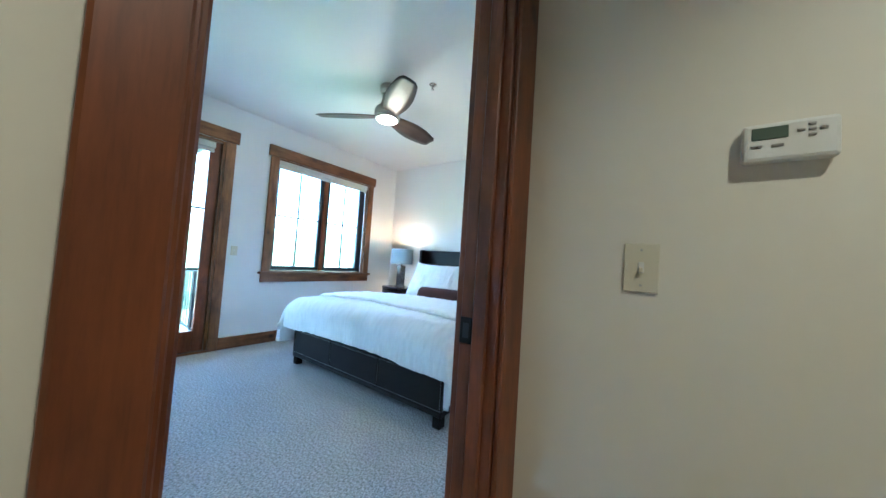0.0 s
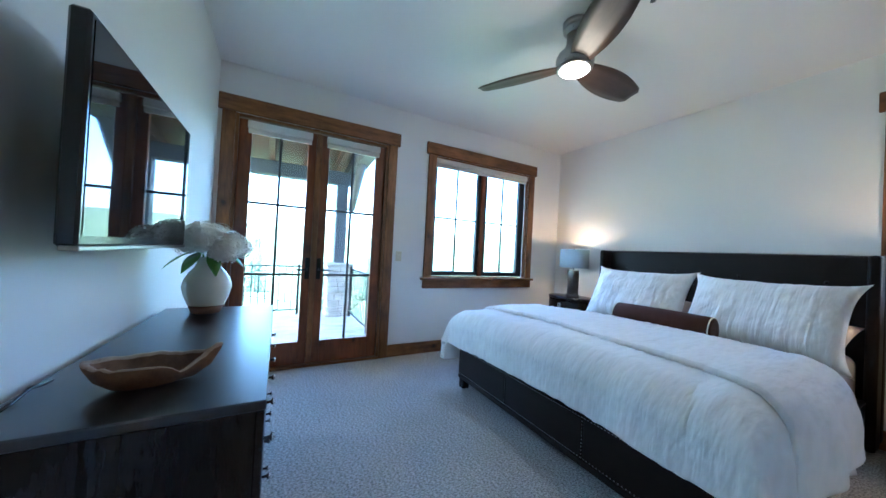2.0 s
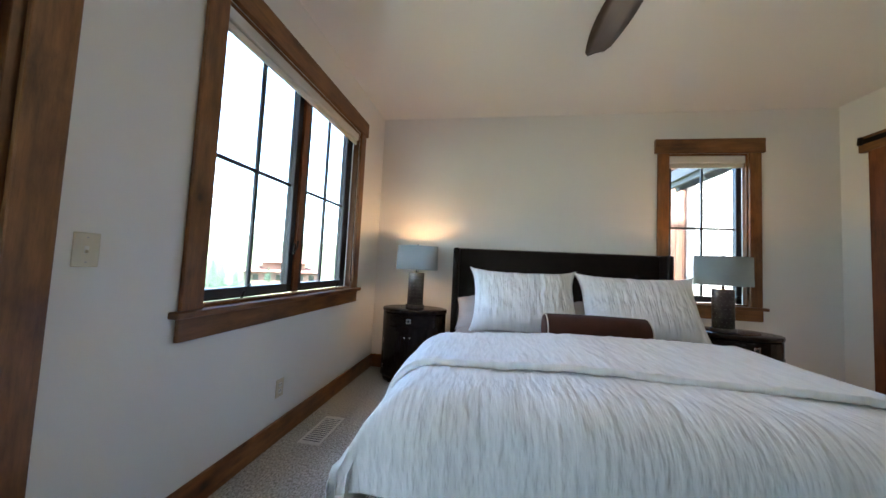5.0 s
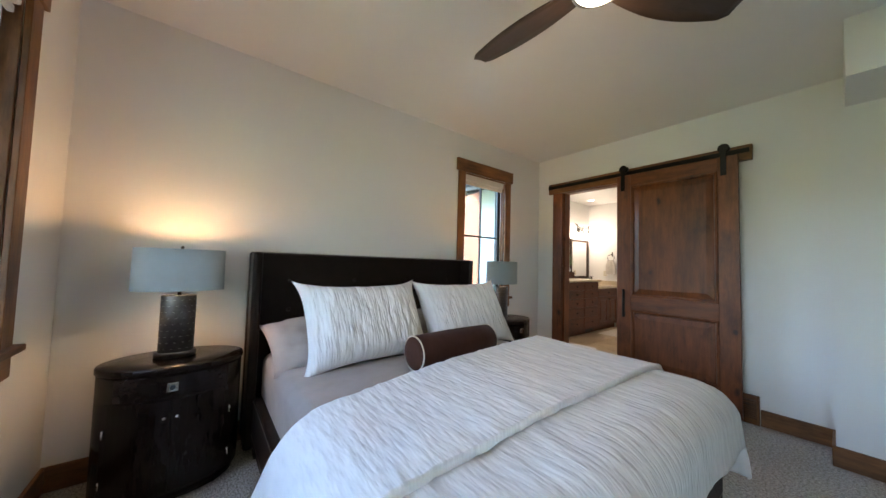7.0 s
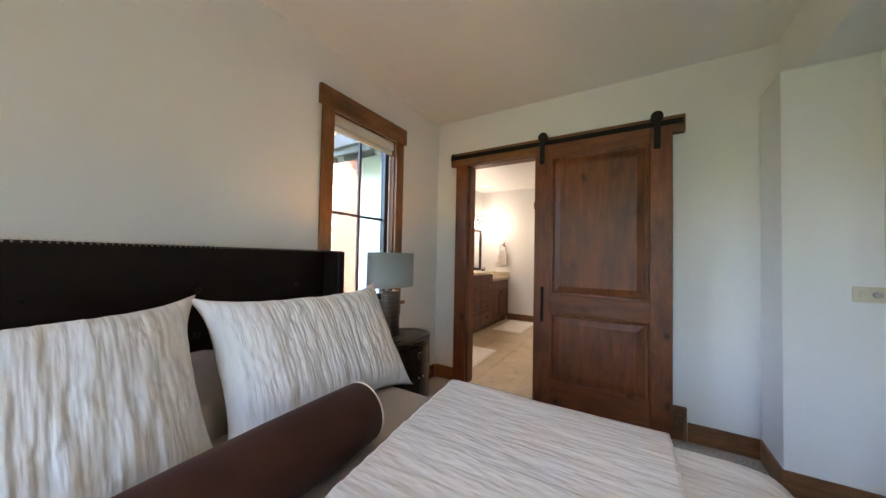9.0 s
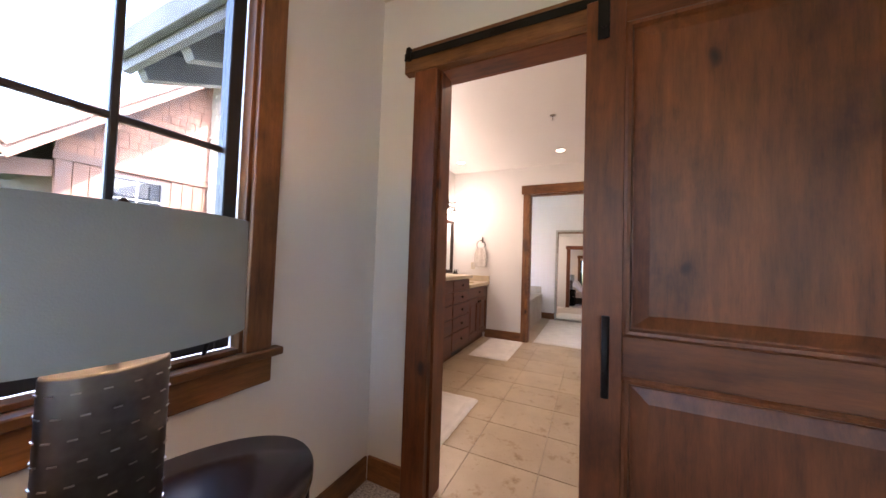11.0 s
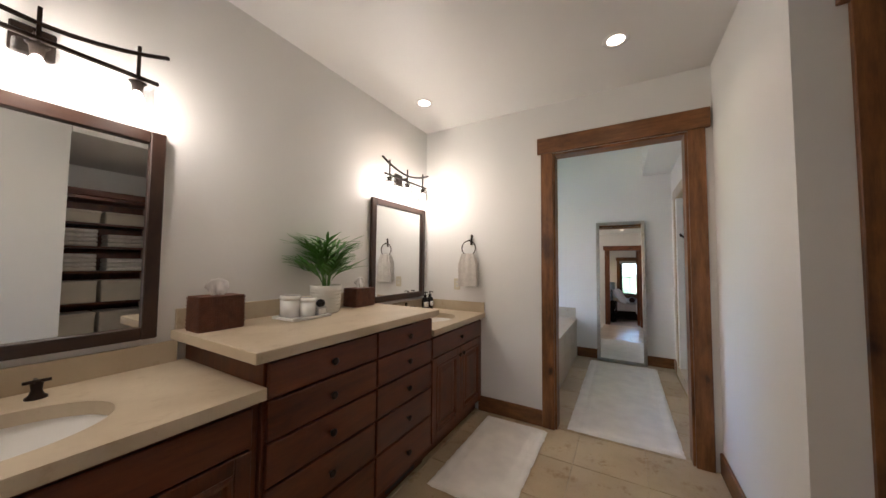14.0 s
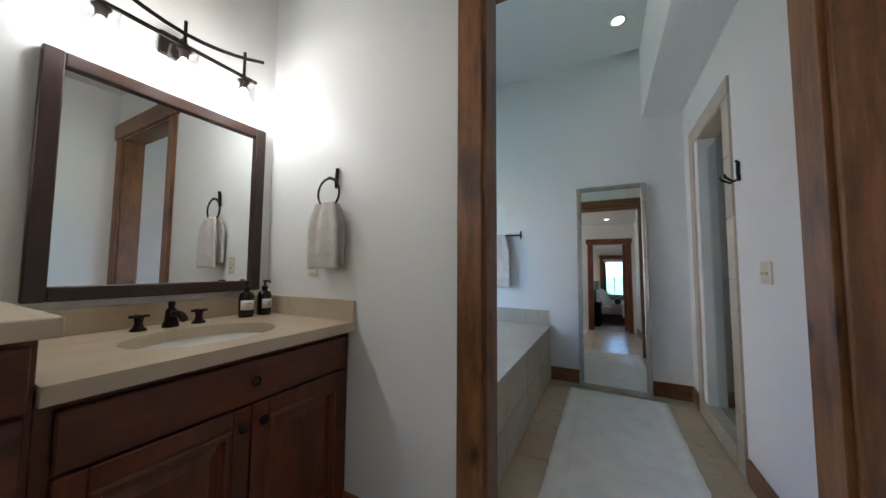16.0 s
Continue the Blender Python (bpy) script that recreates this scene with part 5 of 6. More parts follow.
def vanity_light(cx, z):
    v = thing("vanity_light", cx, BY, z, "oiled bronze three-lamp vanity light with glass shades", "wall lamp", "vanity lights")
    part("backplate", boxes((-0.055, 0.055, -0.022, 0, -0.055, 0.055), bevel=0.005), BRONZE, v)
    part("arm", cylinder((0, -0.02, 0), (0, -0.12, 0), 0.010, 10), BRONZE, v)
    part("straight_bar", boxes((-0.33, 0.33, -0.127, -0.113, -0.035, -0.018), bevel=0.003), BRONZE, v)
    part("curved_bar", tube([(-0.36 + 0.072 * i, -0.12, 0.028 + 0.085 * abs(-1 + 0.2 * i) ** 1.8) for i in range(11)], 0.009, 8), BRONZE, v)
    for u in (-0.262, 0.0, 0.262):
        part("post", boxes((u - 0.006, u + 0.006, -0.126, -0.114, -0.06, 0.11 if u else 0.09), bevel=0.002), BRONZE, v)
        part("socket", turned([(0.016, -0.09), (0.020, -0.06), (0.030, -0.05)], 16, u, -0.12), BRONZE, v)
        g = part("glass_shade", turned([(0.050, -0.050), (0.055, -0.056), (0.056, -0.175), (0.053, -0.175), (0.052, -0.060)], 36, u, -0.12, cap=False), SEEDED, v, "clear seeded glass shade")
        g.visible_shadow = False
        b = part("bulb", turned([(0.010, -0.09), (0.022, -0.115), (0.024, -0.135), (0.014, -0.155), (0.002, -0.16)], 16, u, -0.12), BULB, v, "glowing bulb")
        b.visible_shadow = False
        lamp_light("vanity_lamp", cx + u, BY - 0.12, z - 0.13, VAN_W, (1.0, 0.80, 0.63), 0.025)


vanity_light(1.0, 2.245)
vanity_light(3.175, 2.245)
downlight(3.11, 0.762, H + 0.003, CAN_W)
downlight(3.06, -0.775, H + 0.003, CAN_W)
downlight(0.85, -0.785, H + 0.003, CAN_W)
downlight(5.67, -0.85, 3.5, CAN_W * 0.05)

# ---- vanity-top things ----
WICKER = plain("brown_wicker", (0.13, 0.045, 0.022), 0.6, vary=0.4, scale=25)
TISSUE = plain("white_tissue", (0.9, 0.9, 0.9), 0.9, vary=0.03)


def tissue_box(x, y, z, w, h, turn):
    t = thing("tissue_box", x, y, z, "woven brown rattan tissue box with a tissue pulled up", "tissue box", "tissue boxes", turn)
    part("core", boxes((-w / 2 + 0.003, w / 2 - 0.003, -0.062, 0.062, 0.0, h - 0.003)), WICKER, t)
    bm = bmesh.new()
    n = int(h / 0.009)
    for k in range(n):
        zz = 0.004 + k * (h - 0.006) / n
        for side in range(4):
            cnt = int((w if side % 2 == 0 else 0.13) / 0.014)
            for i in range(cnt):
                u = -0.5 + (i + 0.5 + 0.25 * (k % 2)) / cnt
                off = 0.002 if (i + k) % 2 else 0.0
                if side % 2 == 0:
                    s = -1 if side == 0 else 1
                    m = Matrix.Translation((u * w, s * (0.0635 + off), zz))
                    d = Matrix.Diagonal((w / cnt * 0.95, 0.005, 0.0075, 1))
                else:
                    s = -1 if side == 1 else 1
                    m = Matrix.Translation((s * (w / 2 - 0.0015 + off), u * 0.13, zz))
                    d = Matrix.Diagonal((0.005, 0.13 / cnt * 0.95, 0.0075, 1))
                bmesh.ops.create_cube(bm, size=1, matrix=m @ d)
    part("weave", bm, WICKER, t)
    part("lid", boxes((-w / 2, w / 2, -0.066, 0.066, h - 0.006, h), bevel=0.002), WICKER, t)
    bm = bmesh.new()
    rows = []
    for j in range(9):
        row = []
        for i in range(13):
            u, v = -1 + i / 6, j / 8
            row.append(bm.verts.new((0.05 * u * (0.6 + 0.6 * v) + 0.012 * noise.noise(Vector((u * 2, v * 3, w * 50))), 0.026 * noise.noise(Vector((u * 2.2, v * 2.5, w * 30 + 4))) * (0.4 + v), h + 0.085 * v * (1 - 0.35 * u * u) + 0.012 * noise.noise(Vector((u * 3, v * 2, 9))) * v)))
        rows.append(row)
    for a, b in zip(rows, rows[1:]):
        for i in range(12):
            bm.faces.new((a[i], a[i + 1], b[i + 1], b[i])).smooth = True
    ts = part("tissue", bm, TISSUE, t, "crumpled white tissue")
    so = ts.modifiers.new("thick", "SOLIDIFY")
    so.thickness = 0.0012


tissue_box(1.585, 0.965, 1.101, 0.195, 0.165, 0)
tissue_box(2.575, 0.985, 1.101, 0.195, 0.140, 0)

tray = thing("tray", 2.005, 0.875, 1.101, "square white ceramic tray with raised edges", "tray")
part("tray", boxes((-0.12, 0.12, -0.095, 0.095, 0.0, 0.010), (-0.130, 0.130, -0.10, -0.092, 0.003, 0.018), (-0.130, 0.130, 0.092, 0.10, 0.003, 0.018), (-0.130, -0.117, -0.092, 0.092, 0.003, 0.018), (0.117, 0.130, -0.092, 0.092, 0.003, 0.018), bevel=0.002), PORCELAIN, tray)
for x, y, r, h in ((1.945, 0.910, 0.055, 0.125), (2.025, 0.862, 0.049, 0.108)):
    c = thing("canister", x, y, 1.112, "white lidded ceramic canister on the tray", "canister", "canisters")
    part("body", turned([(r, 0), (r, h * 0.8)], 32), PORCELAIN, c)
    part("lid", turned([(r + 0.002, h * 0.8), (r + 0.002, h * 0.97), (r - 0.003, h)], 32), PORCELAIN, c)
sb = thing("perfume_bottle", 2.080, 0.812, 1.112, "small clear glass bottle with a round black cap", "bottle")
part("bottle", boxes((-0.034, 0.034, -0.017, 0.017, 0, 0.052), bevel=0.005), SEEDED, sb)
part("label", boxes((-0.027, 0.027, -0.0182, -0.0172, 0.009, 0.042)), WHITEPL, sb, "plain white label")
part("cap", turned([(0.016, 0.052), (0.026, 0.063), (0.027, 0.076), (0.018, 0.092), (0.002, 0.097)], 20), GLOSSBLACK, sb, "round black cap")

pp = thing("plant_pot", 2.225, 0.945, 1.101, "white textured ceramic plant pot", "plant pot")
POT = plain("matt_white_pot", (0.70, 0.68, 0.62), 0.75, vary=0.05)
part("pot", turned([(0.082, 0.0), (0.092, 0.01), (0.098, 0.145), (0.101, 0.180), (0.094, 0.180), (0.090, 0.155)], 48, cap=False), POT, pp)
bm = bmesh.new()
for j in range(6):
    for i in range(44):
        a = 2 * math.pi * i / 44
        r = 0.0935 + 0.005 * j / 5
        bmesh.ops.create_cube(bm, size=1, matrix=Matrix.Translation((r * math.cos(a), r * math.sin(a), 0.030 + j * 0.023)) @ Matrix.Rotation(a, 4, "Z") @ Matrix.Diagonal((0.004, 0.007, 0.010, 1)))
part("relief_dots", bm, POT, pp, "raised grid of dots")
part("moss", turned([(0.093, 0.155), (0.06, 0.170), (0.01, 0.174)], 24, cap=False), plain("dry_moss", (0.17, 0.12, 0.07), 0.95, vary=0.5, fine=120, relief=0.8), pp, "dry brown moss")
pl = thing("potted_palm", 2.225, 0.945, 1.266, "small parlour palm with arching green fronds", "plant")
rng = random.Random(11)
for k in range(32):
    a = 2 * math.pi * k / 32 * 2.6 + rng.uniform(-0.3, 0.3)
    reach, hgt = rng.uniform(0.02, 0.13), rng.uniform(0.15, 0.37)
    base = Vector((0.02 * math.cos(a), 0.02 * math.sin(a), 0))
    spine = [base + Vector((reach * (i / 6) ** 1.7 * math.cos(a), reach * (i / 6) ** 1.7 * math.sin(a), hgt * (i / 6) - 0.05 * (i / 6) ** 3)) for i in range(7)]
    fr = part("frond", tube(spine, 0.0022, 5), LEAF, pl)
    bm = bmesh.new()
    for i in range(3, 7):
        c = spine[i]
        for s in (-0.8, 0.8, 0.1):
            d = Vector((math.cos(a + s * 0.9), math.sin(a + s * 0.9), 1.15 - 0.10 * i + rng.uniform(-0.25, 0.25))).normalized()
            side = d.cross(Vector((0, 0, 1))).normalized()
            ln, w = rng.uniform(0.11, 0.19), 0.0095
            rowp = []
            for q in range(5):
                t = q / 4
                p = c + d * ln * t - Vector((0, 0, 0.03 * t * t))
                ww = w * math.sin(math.pi * min(0.98, 0.12 + 0.86 * t))
                rowp.append((bm.verts.new(p - side * ww), bm.verts.new(p + Vector((0, 0, 0.002))), bm.verts.new(p + side * ww)))
            for m0, m1 in zip(rowp, rowp[1:]):
                bm.faces.new((m0[0], m1[0], m1[1], m0[1])).smooth = True
                bm.faces.new((m0[1], m1[1], m1[2], m0[2])).smooth = True
    part("foliage", bm, LEAF, fr)

SOAPGLASS = plain("black_glass_bottle", (0.006, 0.005, 0.005), 0.1, vary=0.05)
PAPER = plain("white_label_paper", (0.72, 0.70, 0.66), 0.8, vary=0.03)
INK = plain("label_ink", (0.05, 0.05, 0.05), 0.8)


def soap(x, y, turn):
    s = thing("soap_dispenser", x, y, 0.950, "black glass pump bottle with a white label", "soap bottle", "soap bottles", turn)
    part("bottle", turned([(0.033, 0.0), (0.035, 0.004), (0.035, 0.105), (0.030, 0.122), (0.014, 0.132), (0.013, 0.142)], 32), SOAPGLASS, s)
    bm = bmesh.new()
    rows = [[bm.verts.new((0.0356 * math.cos(a), 0.0356 * math.sin(a), zz)) for zz in (0.038, 0.088)] for a in [radians(-150 + 12 * i) for i in range(11)]]
    for p, q in zip(rows, rows[1:]):
        bm.faces.new((p[0], q[0], q[1], p[1])).smooth = True
    lb = part("label", bm, PAPER, s, "white paper label")
    so = lb.modifiers.new("thick", "SOLIDIFY")
    so.thickness = 0.0004
    for zz, w in ((0.070, 22), (0.062, 18), (0.050, 9)):
        bm = bmesh.new()
        rows = [[bm.verts.new((0.0362 * math.cos(a), 0.0362 * math.sin(a), zz + q)) for q in (0, 0.0025)] for a in [radians(-90 - w + w * i / 4) for i in range(9)]]
        for p, q in zip(rows, rows[1:]):
            bm.faces.new((p[0], q[0], q[1], p[1]))
        part("text_bar", bm, INK, lb)
    pu = part("pump", turned([(0.016, 0.142), (0.016, 0.155), (0.006, 0.158), (0.005, 0.178), (0.010, 0.180), (0.010, 0.188)], 16), GLOSSBLACK, s, "black pump")
    part("nozzle", tube([(0, 0, 0.184), (0, -0.03, 0.184), (0, -0.038, 0.178)], 0.0045, 8), GLOSSBLACK, pu)


soap(3.50, 0.985, -15)
soap(3.60, 0.99, 10)
soap(0.505, 0.93, -10)
soap(0.595, 1.0, 10)

# ---- towel ring, towels ----
tr = thing("towel_ring", BX, 0.545, 1.665, "forged bronze towel ring with a twig-shaped post", "towel ring")
part("post", tube([(-0.012, 0, -0.04), (-0.014, 0, 0.0), (-0.014, -0.006, 0.05), (-0.018, -0.010, 0.062)], 0.010, 10), BRONZE, tr)
part("arm", tube([(-0.010, 0, 0.0), (-0.05, 0.005, 0.004), (-0.06, 0.01, 0.0)], 0.008, 10), BRONZE, tr)
part("ring", tube([(-0.055, 0.075 * math.sin(2 * math.pi * i / 32) + 0.01, -0.075 + 0.075 * math.cos(2 * math.pi * i / 32)) for i in range(33)], 0.0055, 8), BRONZE, tr)
TERRY = plain("grey_white_terry", (0.62, 0.58, 0.53), 0.95, vary=0.12, scale=18, fine=260, relief=0.9, relief_d=0.004, spec=0.1)


def hung_towel(x, y, ztop, axis, w, front, back, name="hand_towel", label="grey-white terry hand towel hanging folded on its ring"):
    t = thing(name, x, y, ztop, label, "towel")
    for k, (dx, ln, ww) in enumerate(((-0.016, front, w), (0.016, back, w * 0.92))):
        bm = bmesh.new()
        g = []
        n, m = 14, 24
        for j in range(m + 1):
            v = j / m
            row = []
            for i in range(n + 1):
                u = -1 + 2 * i / n
                neck = 0.62 + 0.38 * min(1, v * 3)
                bulge = 0.012 * math.cos(u * 7 + k) * (1 - 0.5 * v) + 0.004 * noise.noise(Vector((u * 4, v * 5, k * 9)))
                band = -0.003 if 0.70 < v < 0.74 or 0.80 < v < 0.84 else 0
                off = dx * (0.25 + 0.75 * min(1, v * 5)) + (-1 if k == 0 else 1) * (0.006 + bulge * 0.6 - band)
                p = (off, u * ww / 2 * neck, -ln * v)
                row.append(bm.verts.new(p if axis == "x" else (p[1], p[0], p[2])))
            g.append(row)
        for a, b in zip(g, g[1:]):
            for i in range(n):
                bm.faces.new((a[i], a[i + 1], b[i + 1], b[i])).smooth = True
        ob = part("front_fold" if k == 0 else "back_fold", bm, TERRY, t)
        so = ob.modifiers.new("thick", "SOLIDIFY")
        so.thickness, so.offset = 0.018, 0
    return t


hung_towel(BX - 0.055, 0.555, 1.535, "x", 0.20, 0.33, 0.31)

# ---- bath mats ----
def bath_mat(x0, x1, y0, y1, label, seed):
    r = thing("bath_mat", (x0 + x1) / 2, (y0 + y1) / 2, 0.0, label, "rug", "white bath mats")
    w, h = (x1 - x0) / 2, (y1 - y0) / 2
    nx, ny = int(w * 2 / 0.02), int(h * 2 / 0.02)
    bm = bmesh.new()
    g = []
    for j in range(ny + 1):
        row = []
        for i in range(nx + 1):
            u, v = -1 + 2 * i / nx, -1 + 2 * j / ny
            dx, dy = (1 - abs(u)) * w, (1 - abs(v)) * h
            d = min(dx, dy)
            z = 0.022 * min(1, (d / 0.02 + 0.05)) ** 0.5
            if 0.075 < d < 0.10 or 0.125 < d < 0.14:
                z -= 0.007
            z += 0.004 * noise.noise(Vector((u * w * 40, v * h * 40, seed))) + 0.003 * noise.noise(Vector((u * w * 110, v * h * 110, seed + 2)))
            e = 0.008 * noise.noise(Vector((u * w * 25, v * h * 25, seed + 5))) if d < 0.01 else 0
            row.append(bm.verts.new((u * w + e, v * h + e, max(0.001, z))))
        g.append(row)
    for a, b in zip(g, g[1:]):
        for i in range(nx):
            bm.faces.new((a[i], a[i + 1], b[i + 1], b[i])).smooth = True
    bmesh.ops.create_cube(bm, size=1, matrix=Matrix.Translation((0, 0, 0.002)) @ Matrix.Diagonal((2 * w - 0.02, 2 * h - 0.02, 0.003, 1)))
    part("tufted_top", bm, RUG, r)


bath_mat(0.27, 1.29, -0.26, 0.29, "white tufted cotton bath mat before the first basin", 1.0)
bath_mat(2.55, 3.60, -0.215, 0.33, "white tufted cotton bath mat before the second basin", 4.0)
bath_mat(3.74, 5.98, -1.17, -0.35, "long white tufted runner in the tub room", 8.0)

# ---- tub room ----
TILE = stone("beige_wall_tile", (0.42, 0.36, 0.27), (0.52, 0.46, 0.36), 0.35, 2.5, 0.4)
setting("tub_deck", boxes((3.822, TX - 0.002, -0.128, 1.598, 0.0, 0.55)), GROUT, "tiled tub deck with a stone top")
dk = bpy.data.objects["tub_deck"]
part("deck_slab", slab_with_hole(3.823, TX - 0.003, -0.145, 1.597, 0.551, 0.577, 4.98, 0.70, 0.80, 0.44), TILE, dk)
for i in range(8):
    for a, b in ((0.004, 0.275), (0.279, 0.549)):
        x = 3.825 + i * 0.294
        part("tile", boxes((x + 0.002, x + 0.292, -0.141, -0.127, a, b), bevel=0.002), TILE, dk)
for i in range(6):
    part("splash_tile", boxes((TX - 0.016, TX - 0.003, -0.13 + i * 0.288, 0.155 + i * 0.288, 0.579, 0.745), bevel=0.002), TILE, dk)
tub = thing("bathtub", 4.98, 0.70, 0.577, "white drop-in oval bathtub in a tiled deck", "bathtub")
part("tub", turned([(0.40, -0.42), (0.72, -0.40), (0.86, -0.25), (0.93, -0.03), (0.955, 0.025), (0.985, 0.045), (1.02, 0.04), (1.04, 0.0)], 64, 0, 0, 0.82, 0.46, False), PORCELAIN, tub)
part("drain", turned([(0.03, -0.418), (0.028, -0.412)], 16), CHROME, tub)
tb = thing("towel_bar", TX, 0.17, 1.60, "bronze towel bar on the blue-white wall", "towel bar")
for yy in (0.0, 0.50):
    part("post", tube([(0, yy, 0), (-0.06, yy, 0)], 0.010, 10), BRONZE, tb)
    part("end_cap", cylinder((-0.055, yy - 0.004, -0.045), (-0.055, yy - 0.004, 0.045), 0.010, 8), BRONZE, tb)
part("bar", cylinder((-0.055, 0, 0), (-0.055, 0.50, 0), 0.008, 12), BRONZE, tb)
hung_towel(TX - 0.055, 0.44, 1.61, "x", 0.30, 0.62, 0.58, "bath_towel", "pale terry bath towel hanging over a bar")

fm = thing("floor_mirror", 6.045, -0.778, 0.0, "tall leaning floor mirror in a silver frame", "mirror")
fm.matrix_world = pose(6.09, -0.755, 0.0, 0, 2.2, 0)
fw, fh = 0.318, 2.085
SILVER = plain("silver_leaf", (0.50, 0.48, 0.43), 0.35, 0.9, vary=0.2, scale=30)
for a, b in ((-fw, -fw + 0.045), (fw - 0.045, fw)):
    part("frame_side", boxes((-0.018, 0.018, a, b, 0, fh), (-0.026, -0.016, a + 0.006, a + 0.016, 0.008, fh - 0.008), (-0.026, -0.016, b - 0.014, b - 0.006, 0.008, fh - 0.008), bevel=0.003), SILVER, fm)
for a, b in ((0, 0.045), (fh - 0.045, fh)):
    part("frame_rail", boxes((-0.017, 0.017, -fw + 0.045, fw - 0.045, a, b), (-0.025, -0.016, -fw + 0.03, fw - 0.03, a + 0.006, a + 0.016), bevel=0.003), SILVER, fm)
part("glass", boxes((-0.004, 0.0, -fw + 0.045, fw - 0.045, 0.045, fh - 0.045)), MIRROR, fm, "silvered mirror glass")
part("back_panel", boxes((0.001, 0.012, -fw + 0.04, fw - 0.04, 0.04, fh - 0.04)), ESPRESSO["z"], fm)

# shower
setting("wall_shower", boxes((4.6, 4.7, -2.6, -1.52, 0, 2.7), (6.1, 6.2, -2.6, -1.52, 0, 2.7), (4.6, 6.2, -2.7, -2.6, 0, 2.7)), TILE, "beige stone tiled shower stall")
setting("ceiling_shower", boxes((4.6, 6.2, -2.6, -1.52, 2.7, 2.8)), CEIL)
setting("floor_shower", boxes((4.7, 6.1, -2.6, -1.40, -0.05, 0.03)), TILE)
sf = setting("shower_surround", boxes((4.985, 5.105, -1.53, -1.394, 0.0, 2.30), (5.845, 5.955, -1.53, -1.394, 0.0, 2.30), (4.985, 5.955, -1.53, -1.394, 2.30, 2.42), (5.105, 5.845, -1.53, -1.392, 0.0, 0.13), bevel=0.002), GROUT, "beige tile surround of the shower opening")
for zz in range(6):
    for a, b in ((4.982, 5.100), (5.850, 5.958)):
        part("tile", boxes((a, b, -1.532, -1.386, 0.004 + zz * 0.384, 0.381 + zz * 0.384), bevel=0.002), TILE, sf)
for i in range(3):
    part("tile", boxes((4.982 + i * 0.3255, 5.304 + i * 0.3255, -1.532, -1.386, 2.308, 2.424), bevel=0.002), TILE, sf)
    part("tile", boxes((5.102 + i * 0.249, 5.348 + i * 0.249, -1.532, -1.384, 0.004, 0.134), bevel=0.002), TILE, sf)
sg = thing("shower_door", 0, 0, 0, "frameless glass shower door on black hinges", "shower door")
g = part("glass", boxes((5.115, 5.835, -1.470, -1.460, 0.145, 2.20)), glassy("shower_glass", (0.86, 0.90, 0.89)), sg)
g.visible_shadow = False
for zz in (0.42, 1.86):
    part("hinge", boxes((5.765, 5.845, -1.480, -1.450, zz - 0.045, zz + 0.045), bevel=0.004), BLACK, sg, "black hinge")
rh = thing("robe_hook", 4.885, -1.40, 1.78, "forged bronze double robe hook", "hook")
part("back", tube([(0, 0.006, -0.05), (0, 0.010, 0.0), (0, 0.008, 0.06), (0.004, 0.016, 0.072)], 0.010, 10), BRONZE, rh)
for s in (-1, 1):
    part("prong", tube([(0, 0.010, -0.04), (s * 0.02, 0.04, -0.055), (s * 0.035, 0.075, -0.03), (s * 0.04, 0.082, -0.012)], 0.007, 8), BRONZE, rh)

# ---- linen shelves in the passage ----
ln = thing("linen_cabinet", 1.98, -2.9, 0, "dark wood open linen shelves with towels and baskets", "shelf")
for a, b in ((-0.47, -0.44), (0.44, 0.47)):
    part("side_panel", boxes((a, b, 0.002, 0.38, 0, 2.20), bevel=0.002), CAB["z"], ln)
part("back_panel", boxes((-0.44, 0.44, 0.002, 0.014, 0.0, 2.20)), CAB["z"], ln)
part("cornice", boxes((-0.51, 0.51, 0.002, 0.43, 2.20, 2.28), (-0.49, 0.49, 0.002, 0.405, 2.16, 2.20), bevel=0.006), CAB["x"], ln)
SHZ = (0.10, 0.52, 0.90, 1.28, 1.58, 1.86)
for z in SHZ:
    part("shelf", boxes((-0.44, 0.44, 0.014, 0.37, z, z + 0.025), bevel=0.002), CAB["x"], ln)
LINEN = plain("cream_canvas", (0.58, 0.53, 0.44), 0.9, vary=0.06, fine=200, relief=0.3)
for z, hh in ((1.885, 0.15), (0.925, 0.26), (0.545, 0.26)):
    for x, w in ((1.77, 0.36), (2.19, 0.40)):
        b = thing("storage_basket", x, -2.70, z, "cream canvas storage box on the linen shelf", "basket", "canvas boxes")
        part("box", boxes((-w / 2, w / 2, -0.16, 0.155, 0, hh), bevel=0.01), LINEN, b)
        part("rim", boxes((-w / 2 - 0.004, w / 2 + 0.004, -0.165, 0.160, hh - 0.03, hh + 0.002), bevel=0.004), LINEN, b)
for z, x, n in ((1.605, 2.19, 3), (1.605, 1.77, 4), (1.305, 1.77, 4), (1.305, 2.19, 3), (0.125, 2.0, 3)):
    for k in range(n):
        t = thing("folded_towel", x, -2.70, z + 0.052 * k, "folded white towel in a stack on the shelf", "towel", "folded towels")
        bm = boxes((-0.17, 0.17, -0.14, 0.15, 0, 0.051), bevel=0.02, seg=3)
        part("fold", bm, TERRY, t)

